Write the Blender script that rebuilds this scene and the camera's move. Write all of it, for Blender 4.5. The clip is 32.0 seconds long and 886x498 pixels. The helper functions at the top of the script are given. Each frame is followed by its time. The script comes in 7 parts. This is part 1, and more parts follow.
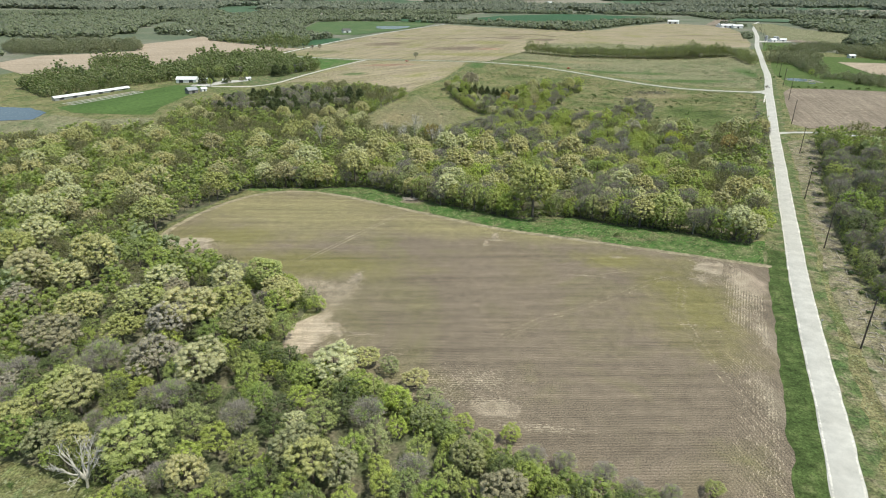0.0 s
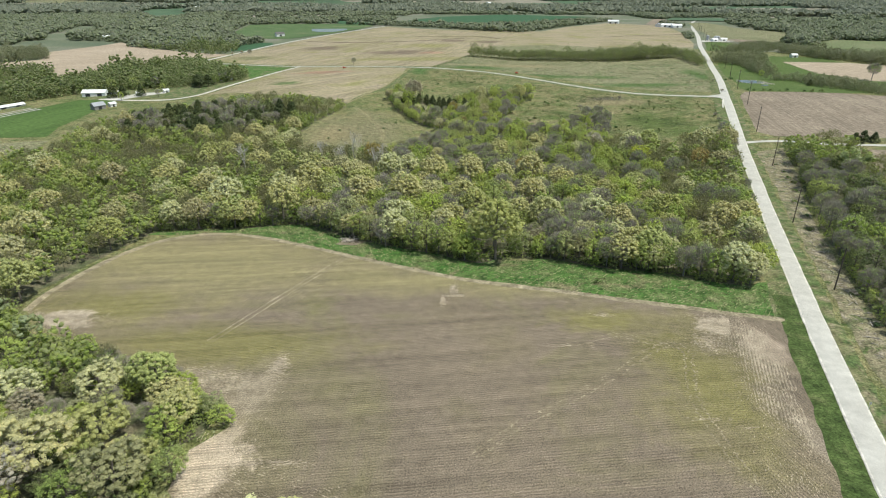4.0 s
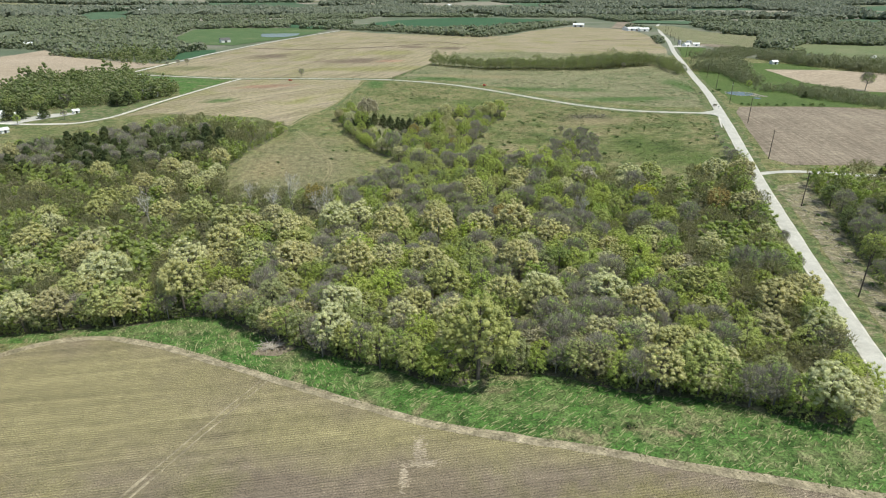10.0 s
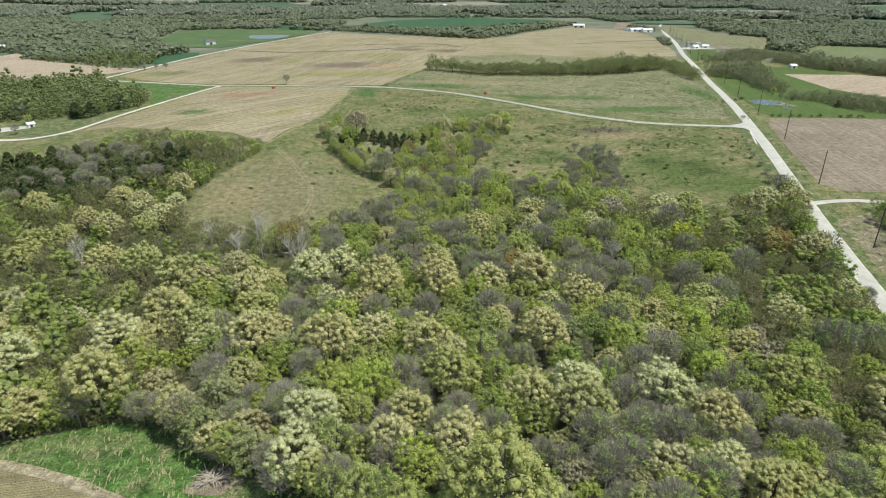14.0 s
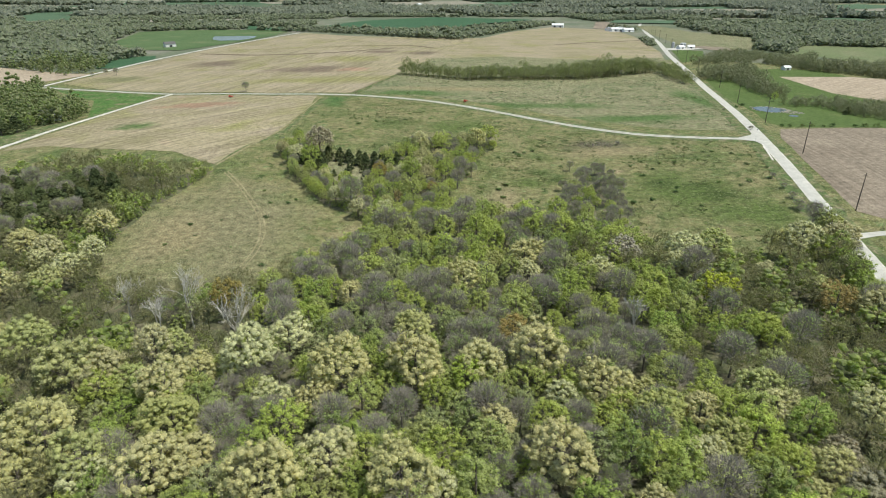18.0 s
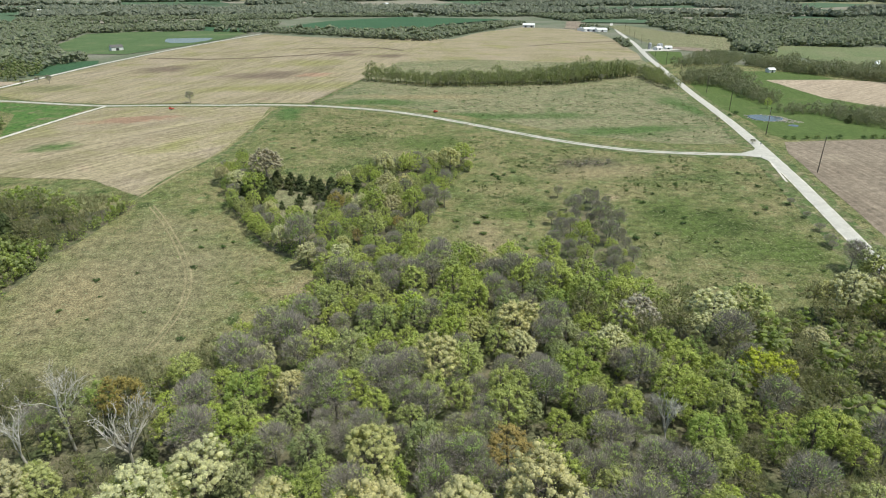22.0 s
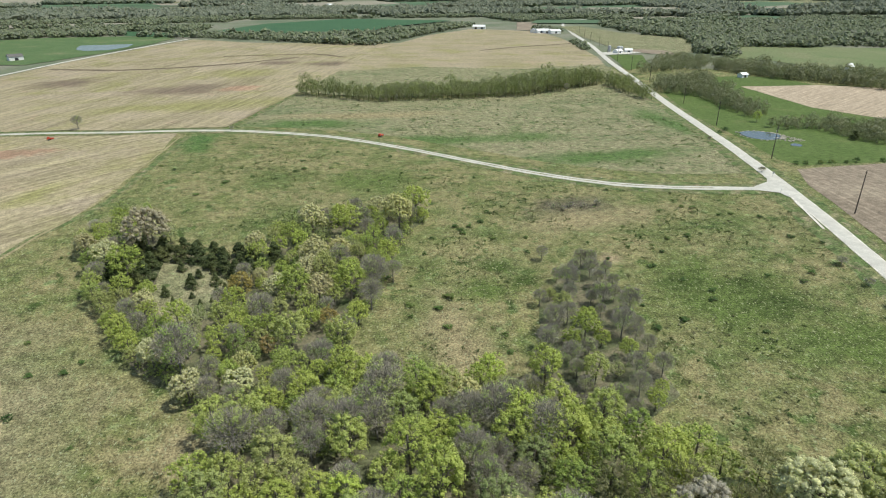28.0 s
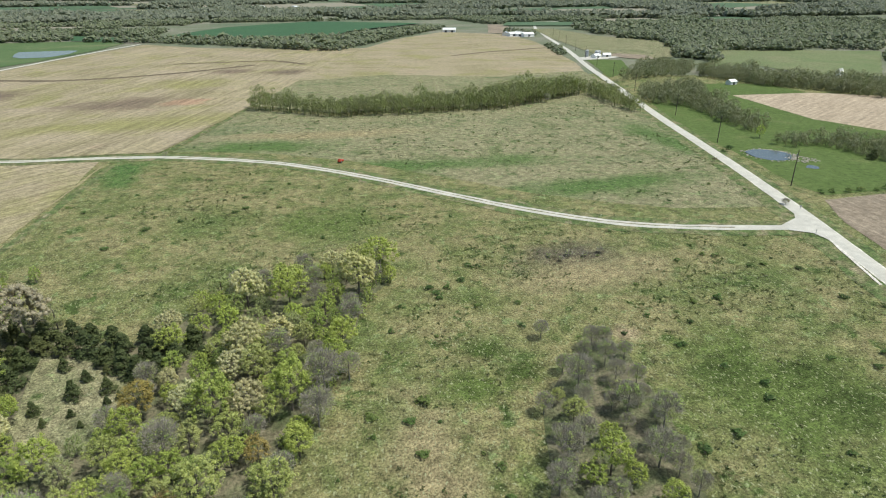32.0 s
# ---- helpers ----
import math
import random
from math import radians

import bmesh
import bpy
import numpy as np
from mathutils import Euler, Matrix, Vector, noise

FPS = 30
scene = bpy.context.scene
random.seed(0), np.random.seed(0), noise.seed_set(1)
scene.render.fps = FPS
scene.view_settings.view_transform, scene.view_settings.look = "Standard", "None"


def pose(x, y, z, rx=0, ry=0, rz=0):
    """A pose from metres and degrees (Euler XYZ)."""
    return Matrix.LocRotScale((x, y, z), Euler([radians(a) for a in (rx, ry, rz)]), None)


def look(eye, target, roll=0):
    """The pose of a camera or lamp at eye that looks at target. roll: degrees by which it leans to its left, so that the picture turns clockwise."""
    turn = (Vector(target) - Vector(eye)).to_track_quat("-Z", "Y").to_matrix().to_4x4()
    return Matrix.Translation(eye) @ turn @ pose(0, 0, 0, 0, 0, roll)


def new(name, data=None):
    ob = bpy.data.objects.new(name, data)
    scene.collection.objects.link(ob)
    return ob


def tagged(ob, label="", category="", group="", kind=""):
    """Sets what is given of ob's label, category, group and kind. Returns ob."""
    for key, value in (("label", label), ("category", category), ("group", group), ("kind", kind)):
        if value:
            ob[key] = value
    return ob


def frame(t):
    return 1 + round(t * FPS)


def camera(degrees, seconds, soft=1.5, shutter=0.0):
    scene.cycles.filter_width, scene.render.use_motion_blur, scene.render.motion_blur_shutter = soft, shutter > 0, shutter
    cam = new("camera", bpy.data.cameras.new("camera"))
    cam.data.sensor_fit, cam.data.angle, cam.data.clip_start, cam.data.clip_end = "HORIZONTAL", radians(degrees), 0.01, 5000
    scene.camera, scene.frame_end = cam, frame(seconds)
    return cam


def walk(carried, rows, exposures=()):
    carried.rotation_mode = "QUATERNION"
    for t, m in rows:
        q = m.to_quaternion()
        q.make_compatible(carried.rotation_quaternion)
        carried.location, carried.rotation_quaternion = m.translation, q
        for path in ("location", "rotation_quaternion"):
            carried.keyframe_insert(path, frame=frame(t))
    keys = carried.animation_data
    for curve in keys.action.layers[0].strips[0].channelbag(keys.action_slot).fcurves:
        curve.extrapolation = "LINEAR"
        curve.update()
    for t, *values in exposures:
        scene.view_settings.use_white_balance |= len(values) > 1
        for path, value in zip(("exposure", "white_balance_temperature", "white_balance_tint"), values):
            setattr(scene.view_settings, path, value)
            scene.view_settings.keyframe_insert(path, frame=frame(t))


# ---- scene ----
cam = camera(73.7, 32.0, 1.1)
PATH = [
    (0, (7.64, -99.78, 78.98), (-6.28, -9.14, 39.10), 0.37),
    (0.5, (6.72, -94.14, 78.98), (-6.64, -3.42, 39.09), 0.31),
    (1, (5.81, -88.49, 78.99), (-6.92, 2.33, 39.11), 0.26),
    (1.5, (4.93, -82.82, 79.00), (-7.05, 8.11, 39.16), 0.22),
    (2, (4.11, -77.12, 79.03), (-6.88, 13.95, 39.22), 0.19),
    (2.5, (3.35, -71.38, 79.08), (-6.33, 19.84, 39.28), 0.16),
    (3, (2.68, -65.59, 79.16), (-5.52, 25.78, 39.35), 0.14),
    (3.5, (2.11, -59.74, 79.26), (-4.62, 31.75, 39.47), 0.12),
    (4.5, (1.31, -47.87, 79.53), (-2.83, 43.79, 39.78), 0.12),
    (5.5, (0.82, -35.90, 79.76), (-1.29, 55.86, 40.07), 0.11),
    (6, (0.64, -29.93, 79.81), (-0.69, 61.86, 40.16), 0.10),
    (6.5, (0.50, -23.98, 79.83), (-0.16, 67.85, 40.24), 0.09),
    (7, (0.38, -18.02, 79.83), (0.30, 73.84, 40.32), 0.08),
    (7.5, (0.26, -12.04, 79.85), (0.59, 79.84, 40.39), 0.08),
    (8, (0.14, -6.04, 79.90), (0.61, 85.85, 40.46), 0.08),
    (8.5, (0.00, 0.00, 80.01), (0.48, 91.89, 40.55), 0.08),
    (9.5, (-0.34, 12.23, 80.41), (0.12, 104.10, 40.91), 0.12),
    (10.5, (-0.75, 24.62, 80.87), (-0.31, 116.46, 41.30), 0.17),
    (11.5, (-1.19, 37.15, 81.14), (-0.82, 128.97, 41.52), 0.19),
    (12.5, (-1.63, 49.76, 81.05), (-1.27, 141.60, 41.47), 0.14),
    (13.5, (-1.98, 62.34, 80.70), (-1.16, 154.19, 41.15), 0.12),
    (14.5, (-2.13, 74.77, 80.29), (-0.58, 166.58, 40.70), 0.12),
    (15.5, (-2.03, 86.97, 79.98), (0.37, 178.77, 40.37), 0.11),
    (16.5, (-1.73, 99.11, 79.80), (1.58, 190.87, 40.20), 0.09),
    (17.5, (-1.28, 111.33, 79.75), (2.95, 203.05, 40.12), 0.06),
    (18.5, (-0.66, 123.55, 79.77), (4.63, 215.19, 40.08), 0.06),
    (19.5, (0.15, 135.63, 79.78), (6.67, 227.17, 40.04), 0.08),
    (20.5, (1.20, 147.48, 79.75), (8.95, 238.90, 39.97), 0.06),
    (21.5, (2.41, 159.23, 79.67), (11.21, 250.55, 39.89), 0.02),
    (22.5, (3.71, 171.05, 79.57), (13.52, 262.29, 39.83), -0.02),
    (23.5, (5.04, 183.07, 79.47), (16.16, 274.16, 39.74), -0.08),
    (24.5, (6.47, 195.14, 79.39), (18.99, 286.04, 39.63), -0.13),
    (25.5, (8.06, 207.09, 79.35), (21.95, 297.77, 39.54), -0.15),
    (26.5, (9.88, 218.80, 79.38), (25.06, 309.27, 39.58), -0.15),
    (27.5, (11.90, 230.48, 79.50), (28.20, 320.77, 39.74), -0.19),
    (28.5, (14.07, 242.34, 79.70), (31.25, 332.50, 40.00), -0.30),
    (29.5, (16.41, 254.38, 79.94), (34.50, 344.39, 40.30), -0.44),
    (30.5, (18.96, 266.55, 80.13), (38.24, 356.32, 40.51), -0.47),
    (31.5, (21.68, 278.79, 80.25), (42.21, 368.30, 40.65), -0.38),
    (32, (23.07, 284.93, 80.30), (44.19, 374.30, 40.73), -0.30),
]
walk(cam, [(t, look(eye, target, roll)) for t, eye, target, roll in PATH],
     exposures=[(0, 0.05, 6500, 1), (32, 0.05, 6500, 1)])

# ---- sky, sun, exposure ----
SUN_TO = Vector((0.41, -0.155, 0.90)).normalized()
world = bpy.data.worlds.new("sky")
scene.world = world
world.use_nodes = True
wn = world.node_tree
sky = wn.nodes.new("ShaderNodeTexSky")
sky.sky_type = "NISHITA"
sky.sun_disc = False
sky.sun_elevation = math.asin(SUN_TO.z)
sky.sun_rotation = math.atan2(SUN_TO.x, SUN_TO.y)
sky.air_density, sky.dust_density = 1.0, 2.0
wn.links.new(sky.outputs[0], wn.nodes["Background"].inputs[0])
wn.nodes["Background"].inputs[1].default_value = 0.132
sun = new("sun", bpy.data.lights.new("sun", "SUN"))
sun.data.energy, sun.data.angle, sun.data.color = 3.8, radians(0.53), (1.0, 0.955, 0.88)
sun.matrix_world = look(SUN_TO * 300, (0, 0, 0))


# ---- materials ----
def shader(name):
    m = bpy.data.materials.new(name)
    m.use_nodes = True
    nt = m.node_tree
    return m, nt, nt.nodes["Principled BSDF"]


def put(nt, kind, **inputs):
    n = nt.nodes.new(kind)
    for key, value in inputs.items():
        key = key.replace("_", " ")
        if isinstance(value, bpy.types.NodeSocket):
            nt.links.new(value, n.inputs[key])
        else:
            n.inputs[key].default_value = value
    return n


def ramp(nt, fac, stops):
    n = nt.nodes.new("ShaderNodeValToRGB")
    while len(n.color_ramp.elements) < len(stops):
        n.color_ramp.elements.new(0.5)
    for e, (p, c) in zip(n.color_ramp.elements, stops):
        e.position, e.color = p, (*c, 1)
    nt.links.new(fac, n.inputs[0])
    return n.outputs[0]


def blend(nt, fac, a, b, how="MIX"):
    n = nt.nodes.new("ShaderNodeMix")
    n.data_type, n.blend_type = "RGBA", how
    for sock, value in ((n.inputs[0], fac), (n.inputs[6], a), (n.inputs[7], b)):
        if isinstance(value, bpy.types.NodeSocket):
            nt.links.new(value, sock)
        else:
            sock.default_value = (*value, 1) if isinstance(value, tuple) else value
    return n.outputs[2]


def noise_of(nt, vec, scale, detail=4.0, rough=0.6, distort=0.0):
    return put(nt, "ShaderNodeTexNoise", Vector=vec, Scale=scale, Detail=detail, Roughness=rough, Distortion=distort).outputs[0]


def spin(nt, vec, degrees, stretch=(1, 1, 1)):
    n = put(nt, "ShaderNodeMapping", Vector=vec)
    n.inputs["Rotation"].default_value = (0, 0, radians(degrees))
    n.inputs["Scale"].default_value = stretch
    return n.outputs[0]


def soft_step(nt, value, low, high):
    """1 below low, 0 above high."""
    n = nt.nodes.new("ShaderNodeMapRange")
    nt.links.new(value, n.inputs["Value"])
    n.inputs["From Min"].default_value, n.inputs["From Max"].default_value = low, high
    n.inputs["To Min"].default_value, n.inputs["To Max"].default_value = 1.0, 0.0
    return n.outputs[0]


def grey(v):
    return (v, v, v)


def land(name, stops, size=40.0, fine=(0.6, 1.35), grain=1.6, patch=None, rows=None, rough=0.95, bump=0.3, speck=None, spots=(), mid=0.27, streak=1.0):
    """A ground surface: broad colour patches of about size metres, fine grain, an optional second patch colour, crop rows and pale flecks."""
    m, nt, bsdf = shader(name)
    pos = nt.nodes.new("ShaderNodeTexCoord").outputs["Object"]
    flat = spin(nt, pos, 0, (1, 1, 0.0))
    col = ramp(nt, noise_of(nt, flat, 1.0 / size, 6.0, 0.62), stops)
    for k, (colour, psize, low, high) in enumerate(patch or ()):
        f = ramp(nt, noise_of(nt, spin(nt, flat, 31 + 47 * k), 1.0 / psize, 5.0, 0.65, 0.6), [(low, grey(0)), (high, grey(1))])
        col = blend(nt, f, col, colour)
    for k, (sx, sy, rx, ry, colour) in enumerate(spots):
        off = put(nt, "ShaderNodeMapping", Vector=flat)
        off.inputs["Location"].default_value = (-sx / rx, -sy / ry, 0)
        off.inputs["Scale"].default_value = (1 / rx, 1 / ry, 0)
        far = nt.nodes.new("ShaderNodeVectorMath")
        far.operation = "LENGTH"
        nt.links.new(off.outputs[0], far.inputs[0])
        ragged = nt.nodes.new("ShaderNodeMath")
        ragged.operation = "MULTIPLY_ADD"
        nt.links.new(noise_of(nt, flat, 2.2 / max(rx, ry), 6.0, 0.7), ragged.inputs[0])
        ragged.inputs[1].default_value = 2.2
        nt.links.new(far.outputs["Value"], ragged.inputs[2])
        col = blend(nt, soft_step(nt, ragged.outputs[0], *((1.7, 2.05) if colour[0] > 0.28 else (1.45, 2.3))), col, colour)
    clump = ramp(nt, noise_of(nt, flat, 0.33, 5.0, 0.7), [(0.35, grey(1 - mid)), (0.65, grey(1 + mid))])
    col = blend(nt, 1.0, col, clump, "MULTIPLY")
    g = noise_of(nt, flat, grain, 4.0, 0.75)
    col = blend(nt, 1.0, col, ramp(nt, g, [(0.35, grey(fine[0])), (0.65, grey(fine[1]))]), "MULTIPLY")
    if rows:
        degrees, spacing, depth = rows
        turned = spin(nt, flat, degrees)
        w = put(nt, "ShaderNodeTexWave", Vector=turned, Scale=0.314 / spacing, Distortion=2.2, Detail=3.0)
        w.inputs["Detail Scale"].default_value = 0.25
        wide = put(nt, "ShaderNodeTexWave", Vector=turned, Scale=0.314 / (spacing * 7.3), Distortion=1.2, Detail=2.0)
        wide.inputs["Detail Scale"].default_value = 0.3
        broken = ramp(nt, noise_of(nt, spin(nt, turned, 0, (0.35, 0.09, 1)), 1.0, 4.0, 0.75), [(0.36, grey(0.0)), (0.62, grey(1.0))])
        col = blend(nt, broken, col, blend(nt, 1.0, col, ramp(nt, w.outputs[1], [(0.15, grey(1 - 1.5 * depth)), (0.85, grey(1 + 1.5 * depth))]), "MULTIPLY"))
        col = blend(nt, 1.0, col, ramp(nt, wide.outputs[1], [(0.2, grey(1 - depth * 0.15)), (0.8, grey(1 + depth * 0.15))]), "MULTIPLY")
        for across, along, deep in ((0.45, 0.02, 0.16), (0.16, 0.006, 0.10)):
            s = noise_of(nt, spin(nt, turned, 0, (across, along, 1)), 1.0, 3.0, 0.6)
            col = blend(nt, 1.0, col, ramp(nt, s, [(0.32, grey(1 - deep * streak)), (0.68, grey(1 + deep * streak))]), "MULTIPLY")
    if speck:
        colour, share, often = speck
        f = ramp(nt, noise_of(nt, spin(nt, flat, 14, (1.0, 0.6, 1)), often, 2.0, 0.8), [(1 - share, grey(0)), (1 - share + 0.06, grey(1))])
        col = blend(nt, f, col, colour)
    nt.links.new(col, bsdf.inputs["Base Color"])
    bsdf.inputs["Roughness"].default_value = rough
    bsdf.inputs["Specular IOR Level"].default_value = 0.15
    b = put(nt, "ShaderNodeBump", Height=g, Strength=bump, Distance=0.4)
    nt.links.new(b.outputs[0], bsdf.inputs["Normal"])
    return m


def leafy(name, stops, through_light=0.3, own=True, contrast=1.0, leaf=4.5):
    """Foliage: the colour varies from tree to tree and from leaf spray to leaf spray, and lets some light through."""
    m, nt, bsdf = shader(name)
    if own:
        tree = nt.nodes.new("ShaderNodeObjectInfo").outputs["Random"]
    else:
        pos = nt.nodes.new("ShaderNodeTexCoord").outputs["Object"]
        tree = ramp(nt, noise_of(nt, spin(nt, pos, 0, (1, 1, 0.1)), 0.11, 2.0, 0.7), [(0.32, grey(0)), (0.68, grey(1))])
    col = ramp(nt, tree, stops)
    spray = nt.nodes.new("ShaderNodeNewGeometry").outputs["Random Per Island"]
    col = blend(nt, 1.0, col, ramp(nt, spray, [(0.0, (1 - 0.26 * contrast, 1 - 0.24 * contrast, 1 - 0.28 * contrast)), (0.55, grey(1.0)), (1.0, (1 + 0.26 * contrast, 1 + 0.24 * contrast, 1 + 0.16 * contrast))]), "MULTIPLY")
    vary = 0.25 if own else 0.2
    near = nt.nodes.new("ShaderNodeTexCoord").outputs["Object"]
    col = blend(nt, 1.0, col, ramp(nt, noise_of(nt, near, leaf, 2.0, 0.8), [(0.3, grey(1 - vary)), (0.5, grey(0.97)), (0.7, grey(1 + vary))]), "MULTIPLY")
    nt.links.new(col, bsdf.inputs["Base Color"])
    bsdf.inputs["Roughness"].default_value = 0.65
    bsdf.inputs["Specular IOR Level"].default_value = 0.25
    t = put(nt, "ShaderNodeBsdfTranslucent", Color=blend(nt, 1.0, col, (1.0, 1.05, 0.7), "MULTIPLY"))
    mix = put(nt, "ShaderNodeMixShader", Fac=through_light)
    nt.links.new(bsdf.outputs[0], mix.inputs[1])
    nt.links.new(t.outputs[0], mix.inputs[2])
    nt.links.new(mix.outputs[0], nt.nodes["Material Output"].inputs[0])
    return m


def plain(name, colour, rough=0.7, metal=0.0, spread=0.2, scale=2.0, bump=0.15):
    """A solid surface with worn, slightly uneven colour."""
    m, nt, bsdf = shader(name)
    pos = nt.nodes.new("ShaderNodeTexCoord").outputs["Object"]
    a = ramp(nt, noise_of(nt, pos, scale, 6.0, 0.65), [(0.3, grey(1 - spread)), (0.7, grey(1 + spread))])
    b = ramp(nt, noise_of(nt, pos, scale * 9, 3.0, 0.7), [(0.3, grey(1 - spread * 0.5)), (0.7, grey(1 + spread * 0.5))])
    col = blend(nt, 1.0, blend(nt, 1.0, colour, a, "MULTIPLY"), b, "MULTIPLY")
    nt.links.new(col, bsdf.inputs["Base Color"])
    bsdf.inputs["Roughness"].default_value, bsdf.inputs["Metallic"].default_value = rough, metal
    bp = put(nt, "ShaderNodeBump", Height=noise_of(nt, pos, scale * 6, 3.0), Strength=bump, Distance=0.05)
    nt.links.new(bp.outputs[0], bsdf.inputs["Normal"])
    return m


GREENSPOT, TANSPOT, BRUSHSPOT, DARKSPOT = (0.09, 0.122, 0.034), (0.245, 0.207, 0.115), (0.10, 0.088, 0.062), (0.165, 0.128, 0.092)
OLIVESPOT, PALEOLIVE, BLEACHED = (0.19, 0.17, 0.072), (0.245, 0.213, 0.112), (0.44, 0.37, 0.28)
SOFTGREEN = (0.082, 0.13, 0.04)
DEEPGREEN = (0.058, 0.082, 0.022)
MEADOW = land("pasture_grass", [(0.28, (0.082, 0.112, 0.034)), (0.42, (0.142, 0.152, 0.06)), (0.56, (0.216, 0.192, 0.096)), (0.66, (0.136, 0.15, 0.054)), (0.8, (0.205, 0.182, 0.094))],
              26, fine=(0.32, 1.65), grain=1.7, patch=[((0.092, 0.125, 0.04), 22, 0.50, 0.70), ((0.085, 0.088, 0.04), 12, 0.60, 0.76), ((0.062, 0.09, 0.026), 7, 0.55, 0.65), ((0.165, 0.205, 0.085), 5, 0.59, 0.66)], speck=((0.30, 0.315, 0.18), 0.405, 1.3), bump=0.6, mid=0.42,
              spots=[(126, 376, 24, 34, GREENSPOT), (148, 345, 18, 20, GREENSPOT), (107, 453, 20, 13, BRUSHSPOT), (-84, 350, 40, 55, (0.205, 0.185, 0.105)), (-60, 582, 12, 20, (0.068, 0.122, 0.034)), (-58, 562, 9, 14, (0.075, 0.125, 0.036)), (42, 372, 9, 30, TANSPOT),
                     (-98, 345, 14, 22, TANSPOT), (-20, 345, 16, 10, TANSPOT), (30, 500, 26, 18, GREENSPOT), (58, 398, 12, 8, GREENSPOT), (110, 440, 30, 12, TANSPOT), (63, 411, 7, 5, DEEPGREEN), (118, 387, 9, 7, DEEPGREEN), (139, 369, 12, 9, DEEPGREEN), (136, 381, 8, 5, DEEPGREEN), (71, 400, 6, 5, DEEPGREEN), (103, 408, 4, 4, (0.27, 0.215, 0.135))])
DRYGRASS = land("dry_pasture", [(0.3, (0.142, 0.16, 0.08)), (0.5, (0.228, 0.21, 0.124)), (0.68, (0.182, 0.182, 0.098))], 34,
                fine=(0.32, 1.65), grain=1.7, patch=[((0.10, 0.125, 0.048), 24, 0.54, 0.70), ((0.085, 0.115, 0.042), 9, 0.56, 0.68), ((0.12, 0.105, 0.06), 12, 0.60, 0.74), ((0.07, 0.10, 0.034), 7, 0.57, 0.67), ((0.18, 0.215, 0.10), 5, 0.59, 0.66)], speck=((0.37, 0.36, 0.24), 0.38, 1.3), bump=0.5, mid=0.42,
                spots=[(70, 566, 85, 13, SOFTGREEN), (150, 515, 55, 14, SOFTGREEN), (228, 590, 14, 60, SOFTGREEN), (-5, 615, 50, 16, SOFTGREEN), (40, 640, 60, 12, TANSPOT)])
LUSH = land("bright_meadow_grass", [(0.3, (0.056, 0.13, 0.026)), (0.46, (0.08, 0.155, 0.038)), (0.6, (0.12, 0.16, 0.058)), (0.74, (0.21, 0.19, 0.11))], 12, fine=(0.42, 1.6),
            speck=((0.25, 0.27, 0.14), 0.3, 1.3), patch=[((0.048, 0.098, 0.024), 9, 0.54, 0.66), ((0.20, 0.175, 0.10), 13, 0.56, 0.68), ((0.04, 0.085, 0.02), 5, 0.58, 0.66)], mid=0.45)
DARKVERGE = land("thick_green_verge", [(0.3, (0.052, 0.08, 0.023)), (0.55, (0.072, 0.102, 0.031)), (0.75, (0.13, 0.142, 0.06))], 6, fine=(0.45, 1.55), mid=0.4)
VERGE = land("roadside_grass", [(0.3, (0.072, 0.115, 0.04)), (0.46, (0.10, 0.135, 0.05)), (0.6, (0.165, 0.165, 0.08)), (0.75, (0.22, 0.20, 0.115))], 7, fine=(0.42, 1.55), mid=0.42, patch=[((0.235, 0.205, 0.13), 5, 0.52, 0.66)])
SHORTGRASS = land("grazed_green_pasture", [(0.3, (0.074, 0.113, 0.03)), (0.6, (0.096, 0.134, 0.041)), (0.75, (0.13, 0.142, 0.056))], 24, fine=(0.7, 1.3))
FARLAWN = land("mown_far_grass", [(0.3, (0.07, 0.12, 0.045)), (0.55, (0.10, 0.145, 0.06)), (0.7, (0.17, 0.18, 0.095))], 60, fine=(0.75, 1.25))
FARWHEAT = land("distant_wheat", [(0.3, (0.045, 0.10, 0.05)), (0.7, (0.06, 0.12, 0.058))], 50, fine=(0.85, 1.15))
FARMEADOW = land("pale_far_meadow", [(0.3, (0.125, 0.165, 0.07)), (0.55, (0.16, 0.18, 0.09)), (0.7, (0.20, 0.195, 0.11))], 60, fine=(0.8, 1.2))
WHEAT = land("young_wheat", [(0.3, (0.07, 0.12, 0.032)), (0.7, (0.088, 0.14, 0.04))], 50, fine=(0.85, 1.15), rows=(20, 3.0, 0.06))
STUBBLE = land("soybean_stubble", [(0.28, (0.155, 0.126, 0.092)), (0.5, (0.192, 0.154, 0.113)), (0.68, (0.18, 0.149, 0.092))],
               60, fine=(0.3, 1.75), grain=3.2, rows=(81, 0.78, 0.15), patch=[((0.175, 0.16, 0.078), 40, 0.50, 0.72), ((0.21, 0.17, 0.13), 22, 0.6, 0.75)], bump=0.5, mid=0.15, speck=((0.30, 0.258, 0.185), 0.40, 3.4),
               spots=[(-95, 140, 75, 34, PALEOLIVE), (-72, 82, 44, 14, OLIVESPOT), (58, 70, 16, 34, OLIVESPOT), (-10, 126, 70, 12, PALEOLIVE), (-110, 104, 30, 12, OLIVESPOT), (40, 100, 16, 10, OLIVESPOT),
                      (-122, 95, 12, 6, BLEACHED), (-66, 67, 13, 5, (0.262, 0.225, 0.14)), (-56, 38, 13, 15, (0.47, 0.385, 0.285)), (-52, 60, 7, 15, (0.27, 0.225, 0.16)), (73, 97, 8, 7, BLEACHED), (3, 10, 7, 3.4, (0.32, 0.262, 0.195))])
